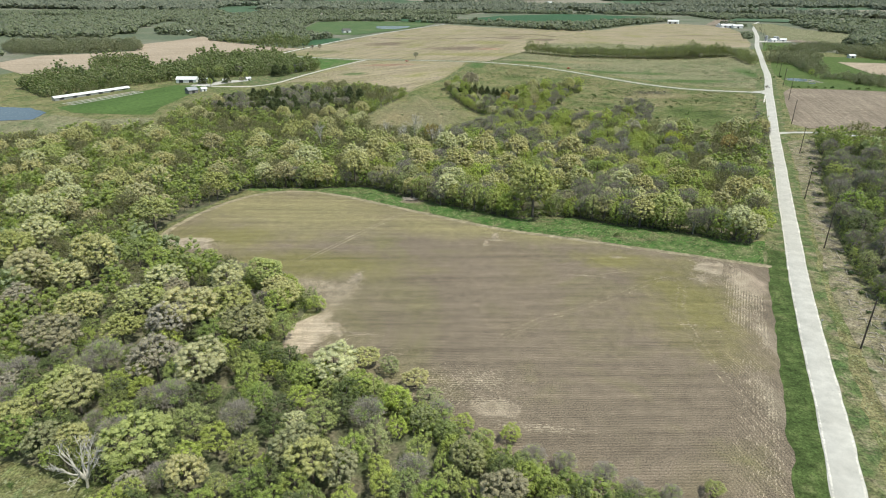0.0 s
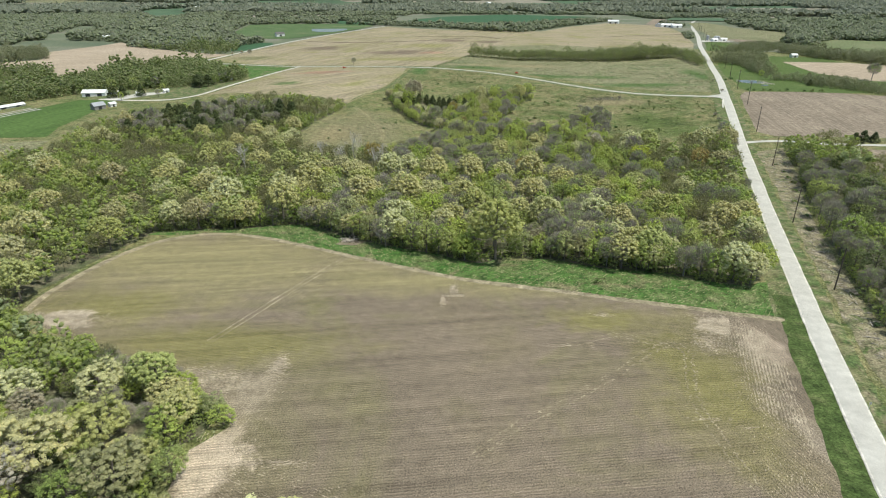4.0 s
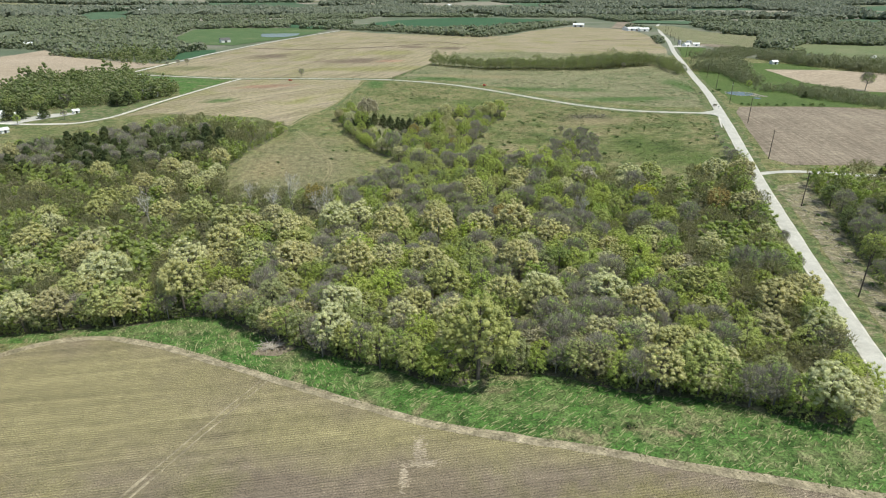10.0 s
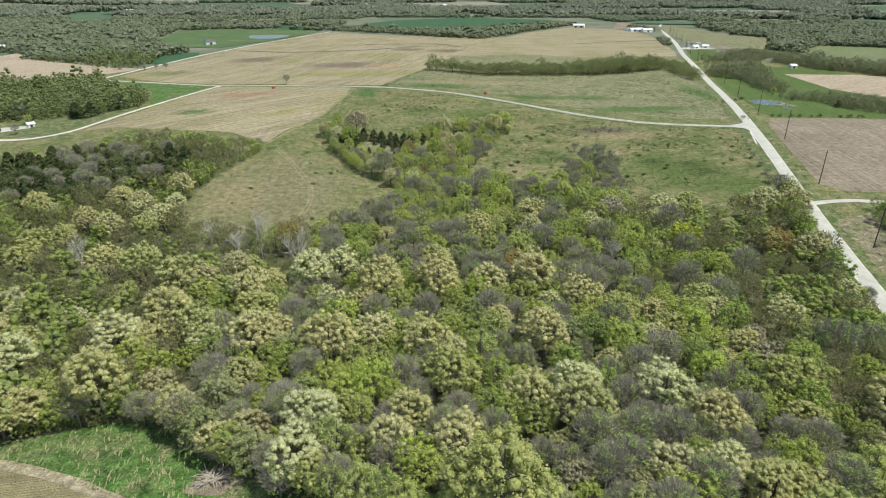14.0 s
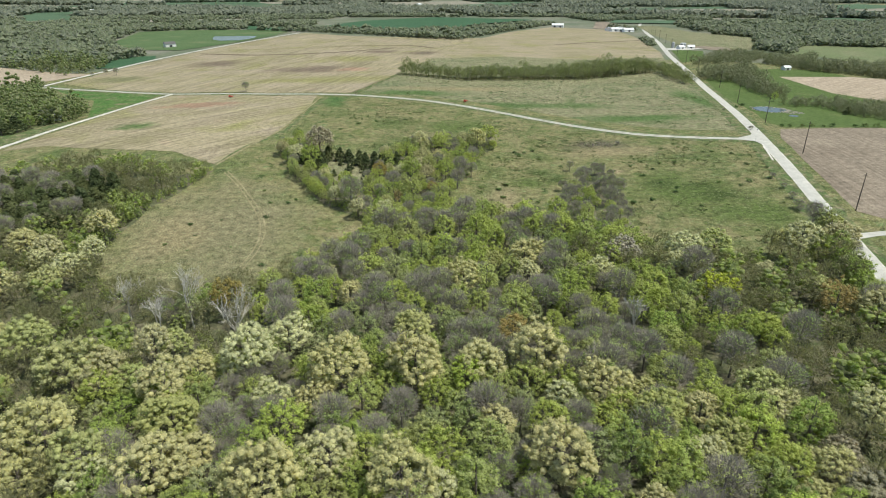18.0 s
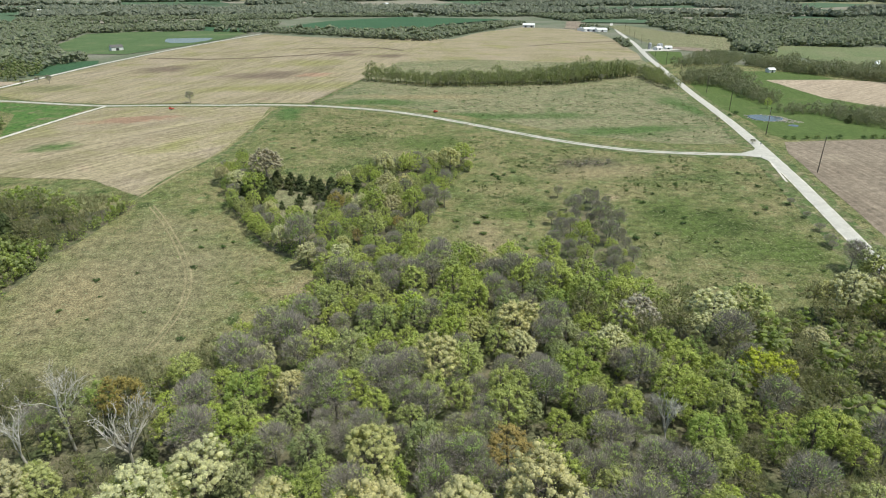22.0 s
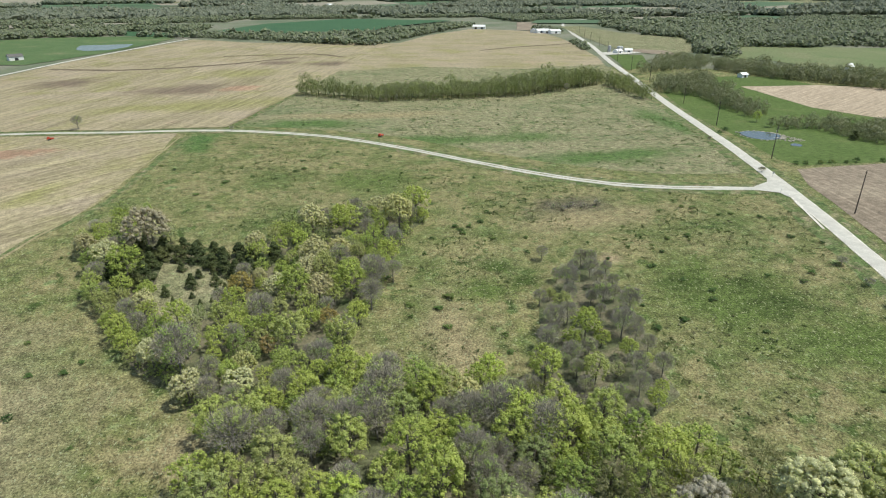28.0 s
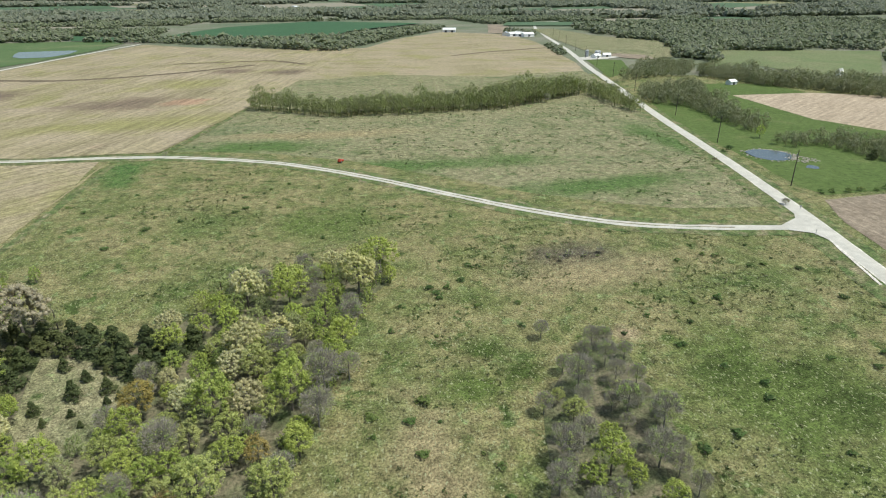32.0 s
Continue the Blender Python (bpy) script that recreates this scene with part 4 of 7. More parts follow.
def tube(points, radii, sides=5):
    verts, faces = [], []
    points = [Vector(p) for p in points]
    for i, (p, r) in enumerate(zip(points, radii)):
        d = (points[min(i + 1, len(points) - 1)] - points[max(i - 1, 0)]).normalized()
        a = d.orthogonal().normalized()
        b = d.cross(a)
        verts += [tuple(p + r * (math.cos(6.2832 * k / sides) * a + math.sin(6.2832 * k / sides) * b)) for k in range(sides)]
        if i:
            for k in range(sides):
                o, j = (i - 1) * sides, (k + 1) % sides
                faces.append((o + k, o + j, o + sides + j, o + sides + k))
    return verts, faces


def gather(pieces):
    verts, faces = [], []
    for v, f in pieces:
        n = len(verts)
        verts += v
        faces += [tuple(i + n for i in g) for g in f]
    return verts, faces


def skeleton_of(gen, height, reach, limbs=7, thick=0.28, twigs=0, spread=0.8):
    """A tapered trunk with crooked limbs, and twigs on a bare tree."""
    lean = gen.normal(size=2) * 0.3
    pieces = [tube([(0, 0, -0.4), (lean[0] * 0.3, lean[1] * 0.3, height * 0.35), (lean[0], lean[1], height * 0.62), (lean[0] * 1.5, lean[1] * 1.5, height * 0.88)],
                   [thick * 1.25, thick, thick * 0.7, thick * 0.25], 6)]
    ends = []
    for i in range(limbs):
        a = 6.283 * i / limbs + gen.uniform(-0.5, 0.5)
        z0 = height * gen.uniform(0.32, 0.66)
        r = reach * gen.uniform(0.6, 0.95) * spread
        z1 = min(height * 0.98, z0 + r * gen.uniform(0.45, 1.1))
        p0 = Vector((lean[0] * 0.6, lean[1] * 0.6, z0))
        p2 = Vector((r * math.cos(a), r * math.sin(a), z1))
        p1 = p0.lerp(p2, 0.5) + Vector((gen.normal() * 0.4, gen.normal() * 0.4, -0.1 * r))
        pieces.append(tube([p0, p1, p2], [thick * 0.5, thick * 0.33, thick * 0.1], 4))
        ends.append((p1, p2))
    for _ in range(twigs):
        p1, p2 = ends[gen.integers(len(ends))]
        s = p1.lerp(p2, gen.uniform(0.1, 1.0))
        d = Vector((*(gen.normal(size=2) * 0.9), gen.uniform(0.2, 1.5))).normalized()
        e = s + d * reach * gen.uniform(0.18, 0.42)
        pieces.append(tube([s, s.lerp(e, 0.55) + Vector(gen.normal(size=3) * 0.12), e], [thick * 0.12, thick * 0.09, 0.02], 3))
    return gather(pieces)


def twig_cloud(gen, radius, height, count, width=0.05):
    """The fine outer twigs of a bare crown, as loose slivers."""
    u = unit(gen.normal(size=(count, 3)) + np.array([0, 0, 0.35]))
    p = u * np.array([radius, radius, radius * 0.85]) * gen.uniform(0.45, 1.0, (count, 1)) + np.array([0, 0, height])
    d = unit(u + np.array([0, 0, 0.7]) + 0.5 * gen.normal(size=(count, 3))) * gen.uniform(0.7, 1.7, (count, 1))
    w = unit(np.cross(d, gen.normal(size=(count, 3)))) * width
    return np.stack([p - w, p + w, p + d], 1).reshape(-1, 3)


def loose(verts):
    return np.arange(len(verts)).reshape(-1, 3)


def leaf_mesh(name, verts, material):
    return mesh_of(name, verts, loose(verts), material)


# Full-size models of each kind of tree: bark mesh, crown mesh.
OAKS, GREENS, GREYS, CEDARS, SHRUBS = [], [], [], [], []
for k in range(7):
    OAKS.append((mesh_of("trunk", *skeleton_of(rng, 17.0, 6.5, 7, 0.32), BARK),
                 canopy_mesh("crown", lobed(rng, 6.2, 10.0, 215, 30, 0.17, 0.132, -0.5, 0.80, 0.88, core=0.76), PALE_LEAF)))
for k in range(7):
    GREENS.append((mesh_of("trunk", *skeleton_of(rng, 14.5, 4.6, 6, 0.24), BARK),
                   canopy_mesh("crown", lobed(rng, 4.5, 7.7, 105, 32, 0.17, 0.175, -0.75, 0.68, 1.2, core=0.5), GREEN_LEAF)))
SPRINGS = []
for k in range(6):
    SPRINGS.append((mesh_of("trunk", *skeleton_of(rng, 13.5, 5.2, 7, 0.25), BARK),
                    canopy_mesh("crown", lobed(rng, 4.9, 8.0, 110, 30, 0.17, 0.165, -0.55, 0.68, 1.0, core=0.52), SPRING_LEAF)))
for k in range(6):
    h = 15.0
    bark = mesh_of("trunk", *skeleton_of(rng, h, 5.2, 9, 0.25, 60, 0.95), GREY_BARK)
    tw = twig_cloud(rng, 5.2, 9.2, 2700, 0.055)
    lv = crown(rng, 5.1, 9.2, 44, 30 if k < 3 else 16, 0.2, 0.24, -0.5, 0.5, 1.0)
    me = leaf_mesh("crown", np.concatenate([tw, lv]), BUD_TWIG)
    me.materials.append(OLIVE_LEAF)
    me.polygons.foreach_set("material_index", [0] * (len(tw) // 3) + [1] * (len(lv) // 3))
    GREYS.append((bark, me))
for k in range(4):
    CEDARS.append((mesh_of("trunk", *tube([(0, 0, -0.3), (0, 0, 4), (0, 0, 7.6)], [0.2, 0.14, 0.03], 6), BARK),
                   leaf_mesh("crown", crown(rng, 3.0, 8.2, 40, 36, 0.34, cone=True), CEDAR_LEAF)))
for k in range(4):
    SHRUBS.append((mesh_of("stem", *skeleton_of(rng, 1.1, 0.9, 5, 0.05), BARK),
                   leaf_mesh("foliage", crown(rng, 0.95, 0.55, 12, 14, 0.17, 0.45, -0.1, 0.3, 0.7), SHRUB_LEAF)))


def plant(models, x, y, scale, names, label, category, group="", tall=1.0):
    """One tree: its trunk, with the crown as a part."""
    bark, leaves = models[int(rng.integers(len(models)))]
    ob = new(names[0], bark)
    ob.matrix_basis = pose(x, y, float(lie(x, y)) - 0.05, 0, 0, float(rng.uniform(0, 360))) @ Matrix.Diagonal((scale, scale, scale * tall, 1))
    tagged(ob, label, category, group)
    top = new(names[1], leaves)
    top.parent = ob
    return ob


def scatter(poly, gap, keep_out=(), trial=5):
    """Places in a polygon, no two nearer than gap metres."""
    xs, ys = [p[0] for p in poly], [p[1] for p in poly]
    area = (max(xs) - min(xs)) * (max(ys) - min(ys))
    n = int(trial * area / (gap * gap))
    x, y = rng.uniform(min(xs), max(xs), n), rng.uniform(min(ys), max(ys), n)
    ok = inside(poly, x, y)
    for other in keep_out:
        ok &= ~inside(other, x, y)
    cells, out = {}, []
    for a, b in zip(x[ok], y[ok]):
        c = (int(a // gap), int(b // gap))
        if all((a - p) ** 2 + (b - q) ** 2 > gap * gap for i in (-1, 0, 1) for j in (-1, 0, 1) for p, q in cells.get((c[0] + i, c[1] + j), ())):
            cells.setdefault(c, []).append((a, b))
            out.append((float(a), float(b)))
    return out


# Trees that stand out from the canopy: x, y, size.
PALE_OAKS = [(-149.1, 49.4, 1.12), (-167, 62, 1.06), (-135.7, 49.1, 0.84), (-135.9, 61.9, 1.12), (-168.2, 76.1, 1.12), (-117.9, 31.9, 0.88), (-102.8, 37.1, 0.9), (-105.2, 53.4, 0.84), (-84.3, 32.1, 1.1),
              (-76.4, 40.5, 0.89), (-100.4, 24.3, 0.72), (-68.3, 9.5, 0.95), (-91.3, -3.7, 0.8), (-66.1, -17.5, 0.96), (-53.5, -22.5, 0.58), (-73.8, 59.4, 0.84), (-85.5, 56, 0.84), (-88.8, 208.2, 1.09),
              (-82.4, 185, 1.07), (-111, 193.8, 1.07), (-127.8, 212, 0.99), (-70.4, 189.2, 0.64), (-30.4, 203.2, 1.07), (-4.7, 203.7, 1.01), (1.5, 188.2, 0.98), (-8.4, 175.3, 0.8), (-22.9, 181.1, 0.61)]
PALE_OAKS += [(-43.4, 172.9, 0.69), (27.4, 207.4, 1.03), (19.6, 180.1, 0.93), (29.7, 174.3, 0.95), (36.4, 172.5, 0.58), (9.3, 146.3, 1.4), (50.6, 180.5, 0.99), (79, 202, 0.69), (58, 170.4, 0.83),
              (53.9, 156.8, 0.75), (43.4, 157.7, 0.71), (80.3, 183.3, 0.9), (78.9, 171.7, 0.68), (65.6, 153.6, 0.69), (100.2, 174.6, 0.9), (88.8, 157, 0.8), (70.7, 144, 0.64), (24.6, 167.1, 0.51),
              (56.7, 207.6, 0.65), (-86.2, 243.1, 1.08), (-79.3, 219.1, 1.12), (-78.7, 208.8, 0.77), (-65.9, 208.5, 0.73), (-71.7, 242.3, 0.76), (-61.2, 236.9, 0.94), (-55, 223.9, 0.96), (-52.7, 209.1, 1.03),
              (-56.5, 246.1, 0.78), (-44.1, 248.7, 1.08), (-35.9, 258.4, 0.96)]
PALE_OAKS += [(-131, 311, 0.72), (-134, 293, 0.77), (-118, 305, 0.82), (-143, 324, 0.87), (-148, 302, 0.72), (-146, 282, 0.77), (-120, 294, 0.82), (-152, 274, 0.87), (-118, 321, 0.72)]
PALE_OAKS += [(-24.6, 231.5, 0.72), (-32.8, 206.9, 0.85), (-19.4, 212, 0.89), (-20, 240.5, 1.12), (-2, 260, 0.92), (-1.4, 240.7, 1.09), (14.9, 241.7, 0.94), (29.3, 242.9, 1.11), (53.2, 231.4, 0.58),
              (62.6, 222.1, 0.65), (-21.7, 285.5, 0.67), (14.7, 291.2, 0.94), (37.9, 306.1, 0.93), (33.7, 229.8, 0.67), (-31.5, 302, 0.55), (26.1, 307.5, 0.59), (103.4, 302.7, 0.88), (2.9, 444.3, 0.74),
              (34.8, 443.6, 0.86), (3.9, 419.2, 0.74), (-44.6, 399.5, 0.5), (-13.1, 367.1, 0.46)]
TAN_OAKS = [(-140.4, 34.2, 0.78), (-86.8, 27, 0.84), (-65.8, 27.7, 0.94), (-113.7, 15.7, 1), (-81, 10.6, 0.86), (-111.4, -0.3, 0.53), (-63.3, -24.9, 0.42), (-25.3, 161.1, 0.59), (35.4, 154.3, 0.56),
             (25.1, 156.3, 0.57), (56.4, 145.7, 0.52), (82.8, 196.8, 0.7), (85.3, 207.5, 0.54), (71.1, 302.5, 0.86), (-51.3, 436.4, 1)]
LEAFY_TREES = [(-71.8, 23.4, 0.94), (-63.1, 42.9, 0.86), (-57, 32.4, 0.73), (-102.5, 75.4, 0.63), (-33, -3.3, 0.76), (-40.4, -22.8, 0.66), (-11, -9.2, 0.59), (-126.6, 70.8, 1), (-115.8, 66.6, 1),
                (-94.7, -17.8, 0.86), (-59.9, -8.6, 0.76), (-24.1, -12, 0.71), (-99.5, -6.5, 0.8), (-48.7, 0.2, 0.79), (-42.2, 10.7, 0.7), (-40.7, 204.9, 1), (9.8, 202.6, 1), (41.6, 208.2, 1),
                (-16.7, 151.9, 0.92), (-53, 182.6, 1), (50.9, 205.1, 1), (98.2, 202.3, 1), (-33.6, 185, 0.92), (46.4, 200.9, 0.68), (41.6, 213.6, 0.94), (14.2, 214, 1), (10, 206.9, 0.77)]
LEAFY_TREES += [(-17.2, 303.4, 1), (66.5, 301.2, 1), (-31.8, 282.6, 1), (82.8, 214.2, 1), (-14.2, 232.4, 0.98), (-25.4, 319.9, 0.9), (-16.1, 325.6, 0.94), (10, 315.3, 0.9), (31.5, 299.6, 0.83),
                (28.9, 271.6, 1), (1.5, 314.3, 0.89), (50.7, 300.3, 0.85), (-3.6, 294.1, 0.78)]
SPRING_TREES = [(-38.8, -11, 0.56), (-52.8, -12.3, 0.67), (-45.6, -14.5, 0.66), (-32.2, -21.3, 0.61), (-15.5, -19, 0.61), (-17.7, 186.8, 1.05), (-95.5, 186.1, 0.86), (26.4, 151.3, 0.68), (-30.7, 223.4, 1.05),
                 (70.3, 213.1, 0.98), (-50, 247.6, 0.85), (55, 202.7, 0.64), (47.8, 281.6, 1.05), (23.4, 330.1, 1.05), (34.5, 348.7, 0.84), (56.5, 328.1, 1.05), (74.2, 282.1, 1.05), (68.5, 273.7, 0.99),
                 (11.2, 335.4, 0.93), (28.2, 320.9, 1.01), (74.4, 319.4, 0.89), (-53.7, 418, 1.02), (6.9, 410.1, 0.78), (-1.7, 398.1, 0.97), (14.6, 399.6, 0.94), (28, 419.6, 0.77), (14.7, 441.4, 1)]
SPRING_TREES += [(-14.5, 425.7, 0.68), (-1.7, 363, 0.82), (17.1, 359.1, 0.62), (-52.4, 408.6, 0.65), (43.1, 457.8, 1.02), (2.4, 385.3, 0.61), (-21.4, 389.5, 0.66), (75.3, 380.8, 0.55), (76.2, 365.3, 0.71),
                 (59.5, 350.4, 0.87), (83.7, 355.1, 0.5), (71.7, 348.1, 0.67), (45.8, 352.3, 0.72)]
AMBER_TREES = [(-59.4, 283.4, 1.05), (26.1, 258, 1.05), (120.3, 262.3, 1.05), (-17.8, 403.1, 0.79), (7.8, 384.8, 0.55), (-8.2, 375.2, 0.5)]
BARE_TREES = [(-23.7, -0.9, 0.72), (-50.7, -6.3, 0.71), (-69.4, -1.3, 0.76), (-95, 10.5, 0.84), (10.6, 172.2, 0.73), (66.8, 174.6, 0.75), (77.8, 164.9, 0.76), (56.5, 198.8, 1), (-36.1, 177.3, 0.96),
               (101.9, 198.5, 1), (112.7, 200.3, 0.94), (-33.4, 158.4, 0.73), (-11.6, 161.7, 0.75), (-0.2, 171.6, 0.8), (-35.5, 298, 1), (45.5, 238.8, 1), (85.6, 229.4, 1), (-78, 280.5, 0.65),
               (-39.6, 269.8, 1), (-10.8, 220.6, 0.79), (62.7, 235, 0.82), (80, 241.6, 0.93), (-63.8, 214.2, 1), (102.9, 250.1, 0.91), (-0.1, 286.1, 1)]
BARE_TREES += [(-38.8, 303.6, 0.88), (-12.4, 339.8, 1), (92.1, 290.7, 1), (63.3, 280.4, 0.93), (-10.8, 281.7, 0.88), (52.2, 329.8, 0.94), (88.9, 265.5, 0.85), (5.7, 280.3, 0.78), (90.8, 279.8, 0.83),
               (-29, 370.1, 1), (-2.1, 375.6, 0.91), (22.3, 402.4, 0.84), (11.2, 373.8, 0.8), (20.3, 393, 0.73), (-33, 388.9, 0.83), (-10.7, 389.2, 0.74), (16, 385.1, 0.63), (28.3, 407.1, 0.58),
               (-21.1, 378.5, 0.68), (5.6, 367.4, 0.65), (80.7, 390.2, 0.71), (93.8, 403.9, 0.44), (93.1, 373.8, 0.65), (86.4, 364.6, 0.67), (69.4, 370.7, 0.62), (87.9, 380.1, 0.61), (64.5, 363.5, 0.58),
               (82.5, 348.4, 0.54), (69, 356.8, 0.51)]
# Low trees along the edge of the stubble: oaks, leafy, budding, yellow-green.
EDGE_TREES = [[(-37, 16, 0.92), (-31.1, 22.5, 0.56), (-16.6, 15.9, 0.48)],
              [(-53.8, 49.5, 0.63), (-24.1, 20.6, 0.59), (1.4, -2.3, 0.5), (-12.1, 9.4, 0.61), (10.3, -8.6, 0.53), (18.9, -11.7, 0.51), (27.1, -13, 0.44), (33.2, -13, 0.39)],
              [(18, -6.8, 0.46), (25.4, -8.9, 0.48), (11.9, -6.3, 0.5), (-8.7, 4.6, 0.56), (30.3, -11.7, 0.42), (37.4, -11.8, 0.37), (22.1, -11.2, 0.42)],
              [(7.1, 0.3, 0.46), (-3.4, 2.6, 0.45), (45.4, -9.5, 0.39)]]
oaks, greens, greys, springs, rest = [], [], [], [], []
WHITE_TREES = ((-75, 271, 15, 3.6), (-68.5, 277, 19, 3.6), (-54.5, 272, 17, 8.0), (-90, 283, 13, 3.5), (-74, -24, 12, 6.0), (-128, 262, 15, 4), (62, 262, 13, 3))
PILE = (-49, 163)
oaks += PALE_OAKS
greens += LEAFY_TREES
springs += SPRING_TREES
for k, (x, y, s) in enumerate(BARE_TREES):
    (springs if k % 2 and y > 355 and x < 40 else greys).append((x, y, s))
spots = []
WEST_CEDARS = [(-205, 392), (-150, 396), (-128, 376), (-136, 348), (-190, 322), (-240, 330), (-243, 362)]
CEDAR_GROVE = [(-60, 442), (-40, 439), (-8, 430), (-5, 420), (-22, 417), (-44, 414), (-62, 412)]
taken = np.array(PALE_OAKS + TAN_OAKS + LEAFY_TREES + SPRING_TREES + AMBER_TREES + BARE_TREES)
taken = np.concatenate([taken, np.array(sum(EDGE_TREES, []))])
taken[:, 2] = 1.0 + 4.6 * taken[:, 2]
# Fill between them: shares of oak, leafy, budding and yellow-green trees, and their size.
FILL = ((WOOD_CENTRE, 5.0, (0.12, 0.32, 0.27, 0.29), 0.86, ()), (WOOD_SOUTHWEST, 4.2, (0.12, 0.54, 0.14, 0.20), 0.66, (GLADE,)), (WOOD_WEST, 5.0, (0.06, 0.36, 0.42, 0.16), 0.78, (WEST_CEDARS,)),
        (WOOD_DRAW, 4.2, (0.06, 0.30, 0.22, 0.42), 0.60, (CEDAR_GLADE, CEDAR_GROVE)), (THICKET, 4.7, (0.0, 0.06, 0.66, 0.28), 0.48, ()), (WOOD_EAST, 5.0, (0.02, 0.46, 0.36, 0.16), 0.80, ()))
easts, wests = [], []
for poly, gap, mix, small, out in FILL:
    for x, y in scatter(poly, gap, out):
        if (((taken[:, :2] - (x, y)) ** 2).sum(1) - (0.85 * taken[:, 2]) ** 2).min() < 0:
            continue
        if any((abs(x - wx) < wr * 0.8 + 1 and -13 < y - wy < 2) for wx, wy, _, wr in WHITE_TREES) and rng.uniform() < 0.85:
            spots.append((0.0, 1, x, y, float(rng.uniform(0.2, 0.34))))
            continue
        zone = 0.5 + 0.5 * noise.noise(Vector((x * 0.02, y * 0.02, 0.3)))
        m = list(mix)
        if poly is WOOD_CENTRE:
            if y > 236:
                m = [0.02, 0.29, 0.32, 0.37]
            if zone > 0.60:
                m = [m[0] * 0.4, 0.22, 0.62, 0.12]
            if x < -60:
                m = [0.15, 0.29, 0.34, 0.22]
            if x > 80:
                m = [0.05, 0.24, 0.58, 0.13]
        kind = int(np.searchsorted(np.cumsum(m), rng.uniform() * sum(m)))
        edge = float(rng.uniform(0.62, 1.12)) * small
        if poly is WOOD_CENTRE and y > 264 and x < -58:
            edge *= 0.95
            kind = 2 if rng.uniform() < 0.72 else 1
        if poly is WOOD_WEST and y > 375:
            kind = 2 if rng.uniform() < 0.75 else 1
        near = abs(x - 8) * (0.1 if poly in (THICKET, WOOD_DRAW) else 1.0) + 0.15 * abs(y - 180)
        if poly is WOOD_EAST:
            easts.append((near, kind, x, y, edge * float(rng.uniform(0.7, 1.25))))
        elif poly is WOOD_SOUTHWEST:
            wests.append((math.hypot(x + 40, y - 5), kind, x, y, edge))
        else:
            spots.append((near, kind, x, y, edge))
            if poly is not THICKET and rng.uniform() < 0.25:
                dx, dy = rng.uniform(-4, 4, 2)
                if inside(poly, x + dx, y + dy):
                    spots.append((500.0, 1, x + dx, y + dy, edge * 0.5))
for x, y in ((-67, 58), (-64, 52), (-71, 62), (-77, 65), (-85, 68), (-66, 46), (-65, 40), (-92, 70), (-100, 74), (-69, 55), (-74, 58), (-82, 63), (-58, 20), (-46, 14)):
    spots.append((0.0, 1 if rng.uniform() < 0.75 else 2, x, y, float(rng.uniform(0.36, 0.56))))
# Trees that stand right on the edges of the wood and lean over the road.
for line, gap, mix in ((WOOD_SOUTH, 5.0, (0.3, 0.75)), ([(102, 150), (110, 172), (124, 220), (138, 268), (148, 302), (156, 330)], 4.5, (0.12, 0.55))):
    q, nrm = smooth_line(line, gap)
    for c, n in zip(q, nrm):
        x, y = c + n * float(rng.uniform(0.5, 2.5)) * (1 if inside(WOOD_CENTRE, *(c + n * 3)) else -1)
        if (((taken[:, :2] - (x, y)) ** 2).sum(1) - (0.8 * taken[:, 2]) ** 2).min() > 0:
            r = rng.uniform()
            spots.append((0.0, 0 if r < mix[0] else 1 if r < mix[1] else 2, float(x), float(y), float(rng.uniform(0.6, 0.95))))
spots.sort()
caps = [299 - len(oaks) - len(TAN_OAKS), 298 - len(greens), 299 - len(greys), 299 - len(springs)]
for _, kind, x, y, s in spots:
    if caps[kind] > 0:
        caps[kind] -= 1
        (oaks, greens, greys, springs)[kind].append((x, y, s))
    else:
        rest.append((x, y, s, min(kind, 2) if kind != 3 else 1))
easts.sort()
wests.sort()
rest += [(x, y, s, 1 if kind == 3 else kind) for _, kind, x, y, s in easts[295:] + wests[299:]]


def recoloured(models, material):
    """The same trees with leaves of another colour."""
    out = []
    for bark, leaves in models:
        other = leaves.copy()
        other.materials[0] = material
        out.append((bark, other))
    return out


DEEPS = recoloured(GREENS[:5], DEEP_LEAF)
DULL_OAKS, AMBERS = recoloured(OAKS[:4], DULL_LEAF), recoloured(SPRINGS[:3], AMBER_LEAF)


def low(y):
    """Trees beside the stubble are lower than those of the main wood."""
    return float(rng.uniform(0.78, 0.92) if y < 95 else rng.uniform(0.92, 1.1))


for x, y, s in oaks:
    plant(OAKS, x, y, s, ("oak_tree", "crown"), "broad oak with pale yellow-tan spring leaves in the wood", "tree", "oaks of the woods", low(y))
for x, y, s in TAN_OAKS:
    plant(DULL_OAKS, x, y, s, ("oak_tree", "crown"), "broad oak with dull tan-grey opening leaves in the wood", "tree", "oaks of the woods", low(y))
for x, y, s in greens:
    plant(GREENS, x, y, s, ("leafy_tree", "crown"), "fresh green broadleaf tree in the wood", "tree", "green trees of the woods", low(y))
for x, y, s in greys:
    plant(GREYS, x, y, s, ("budding_tree", "crown"), "grey half-bare tree with budding twigs", "tree", "budding trees of the woods", low(y))
for x, y, s in springs:
    plant(SPRINGS, x, y, s, ("spring_tree", "crown"), "rounded broadleaf tree with yellow-green spring leaves", "tree", "yellow-green trees of the woods", low(y))
for x, y, s in AMBER_TREES:
    plant(AMBERS, x, y, s, ("amber_tree", "crown"), "rounded broadleaf tree with amber-tinted young leaves", "tree", "amber trees of the woods", low(y))
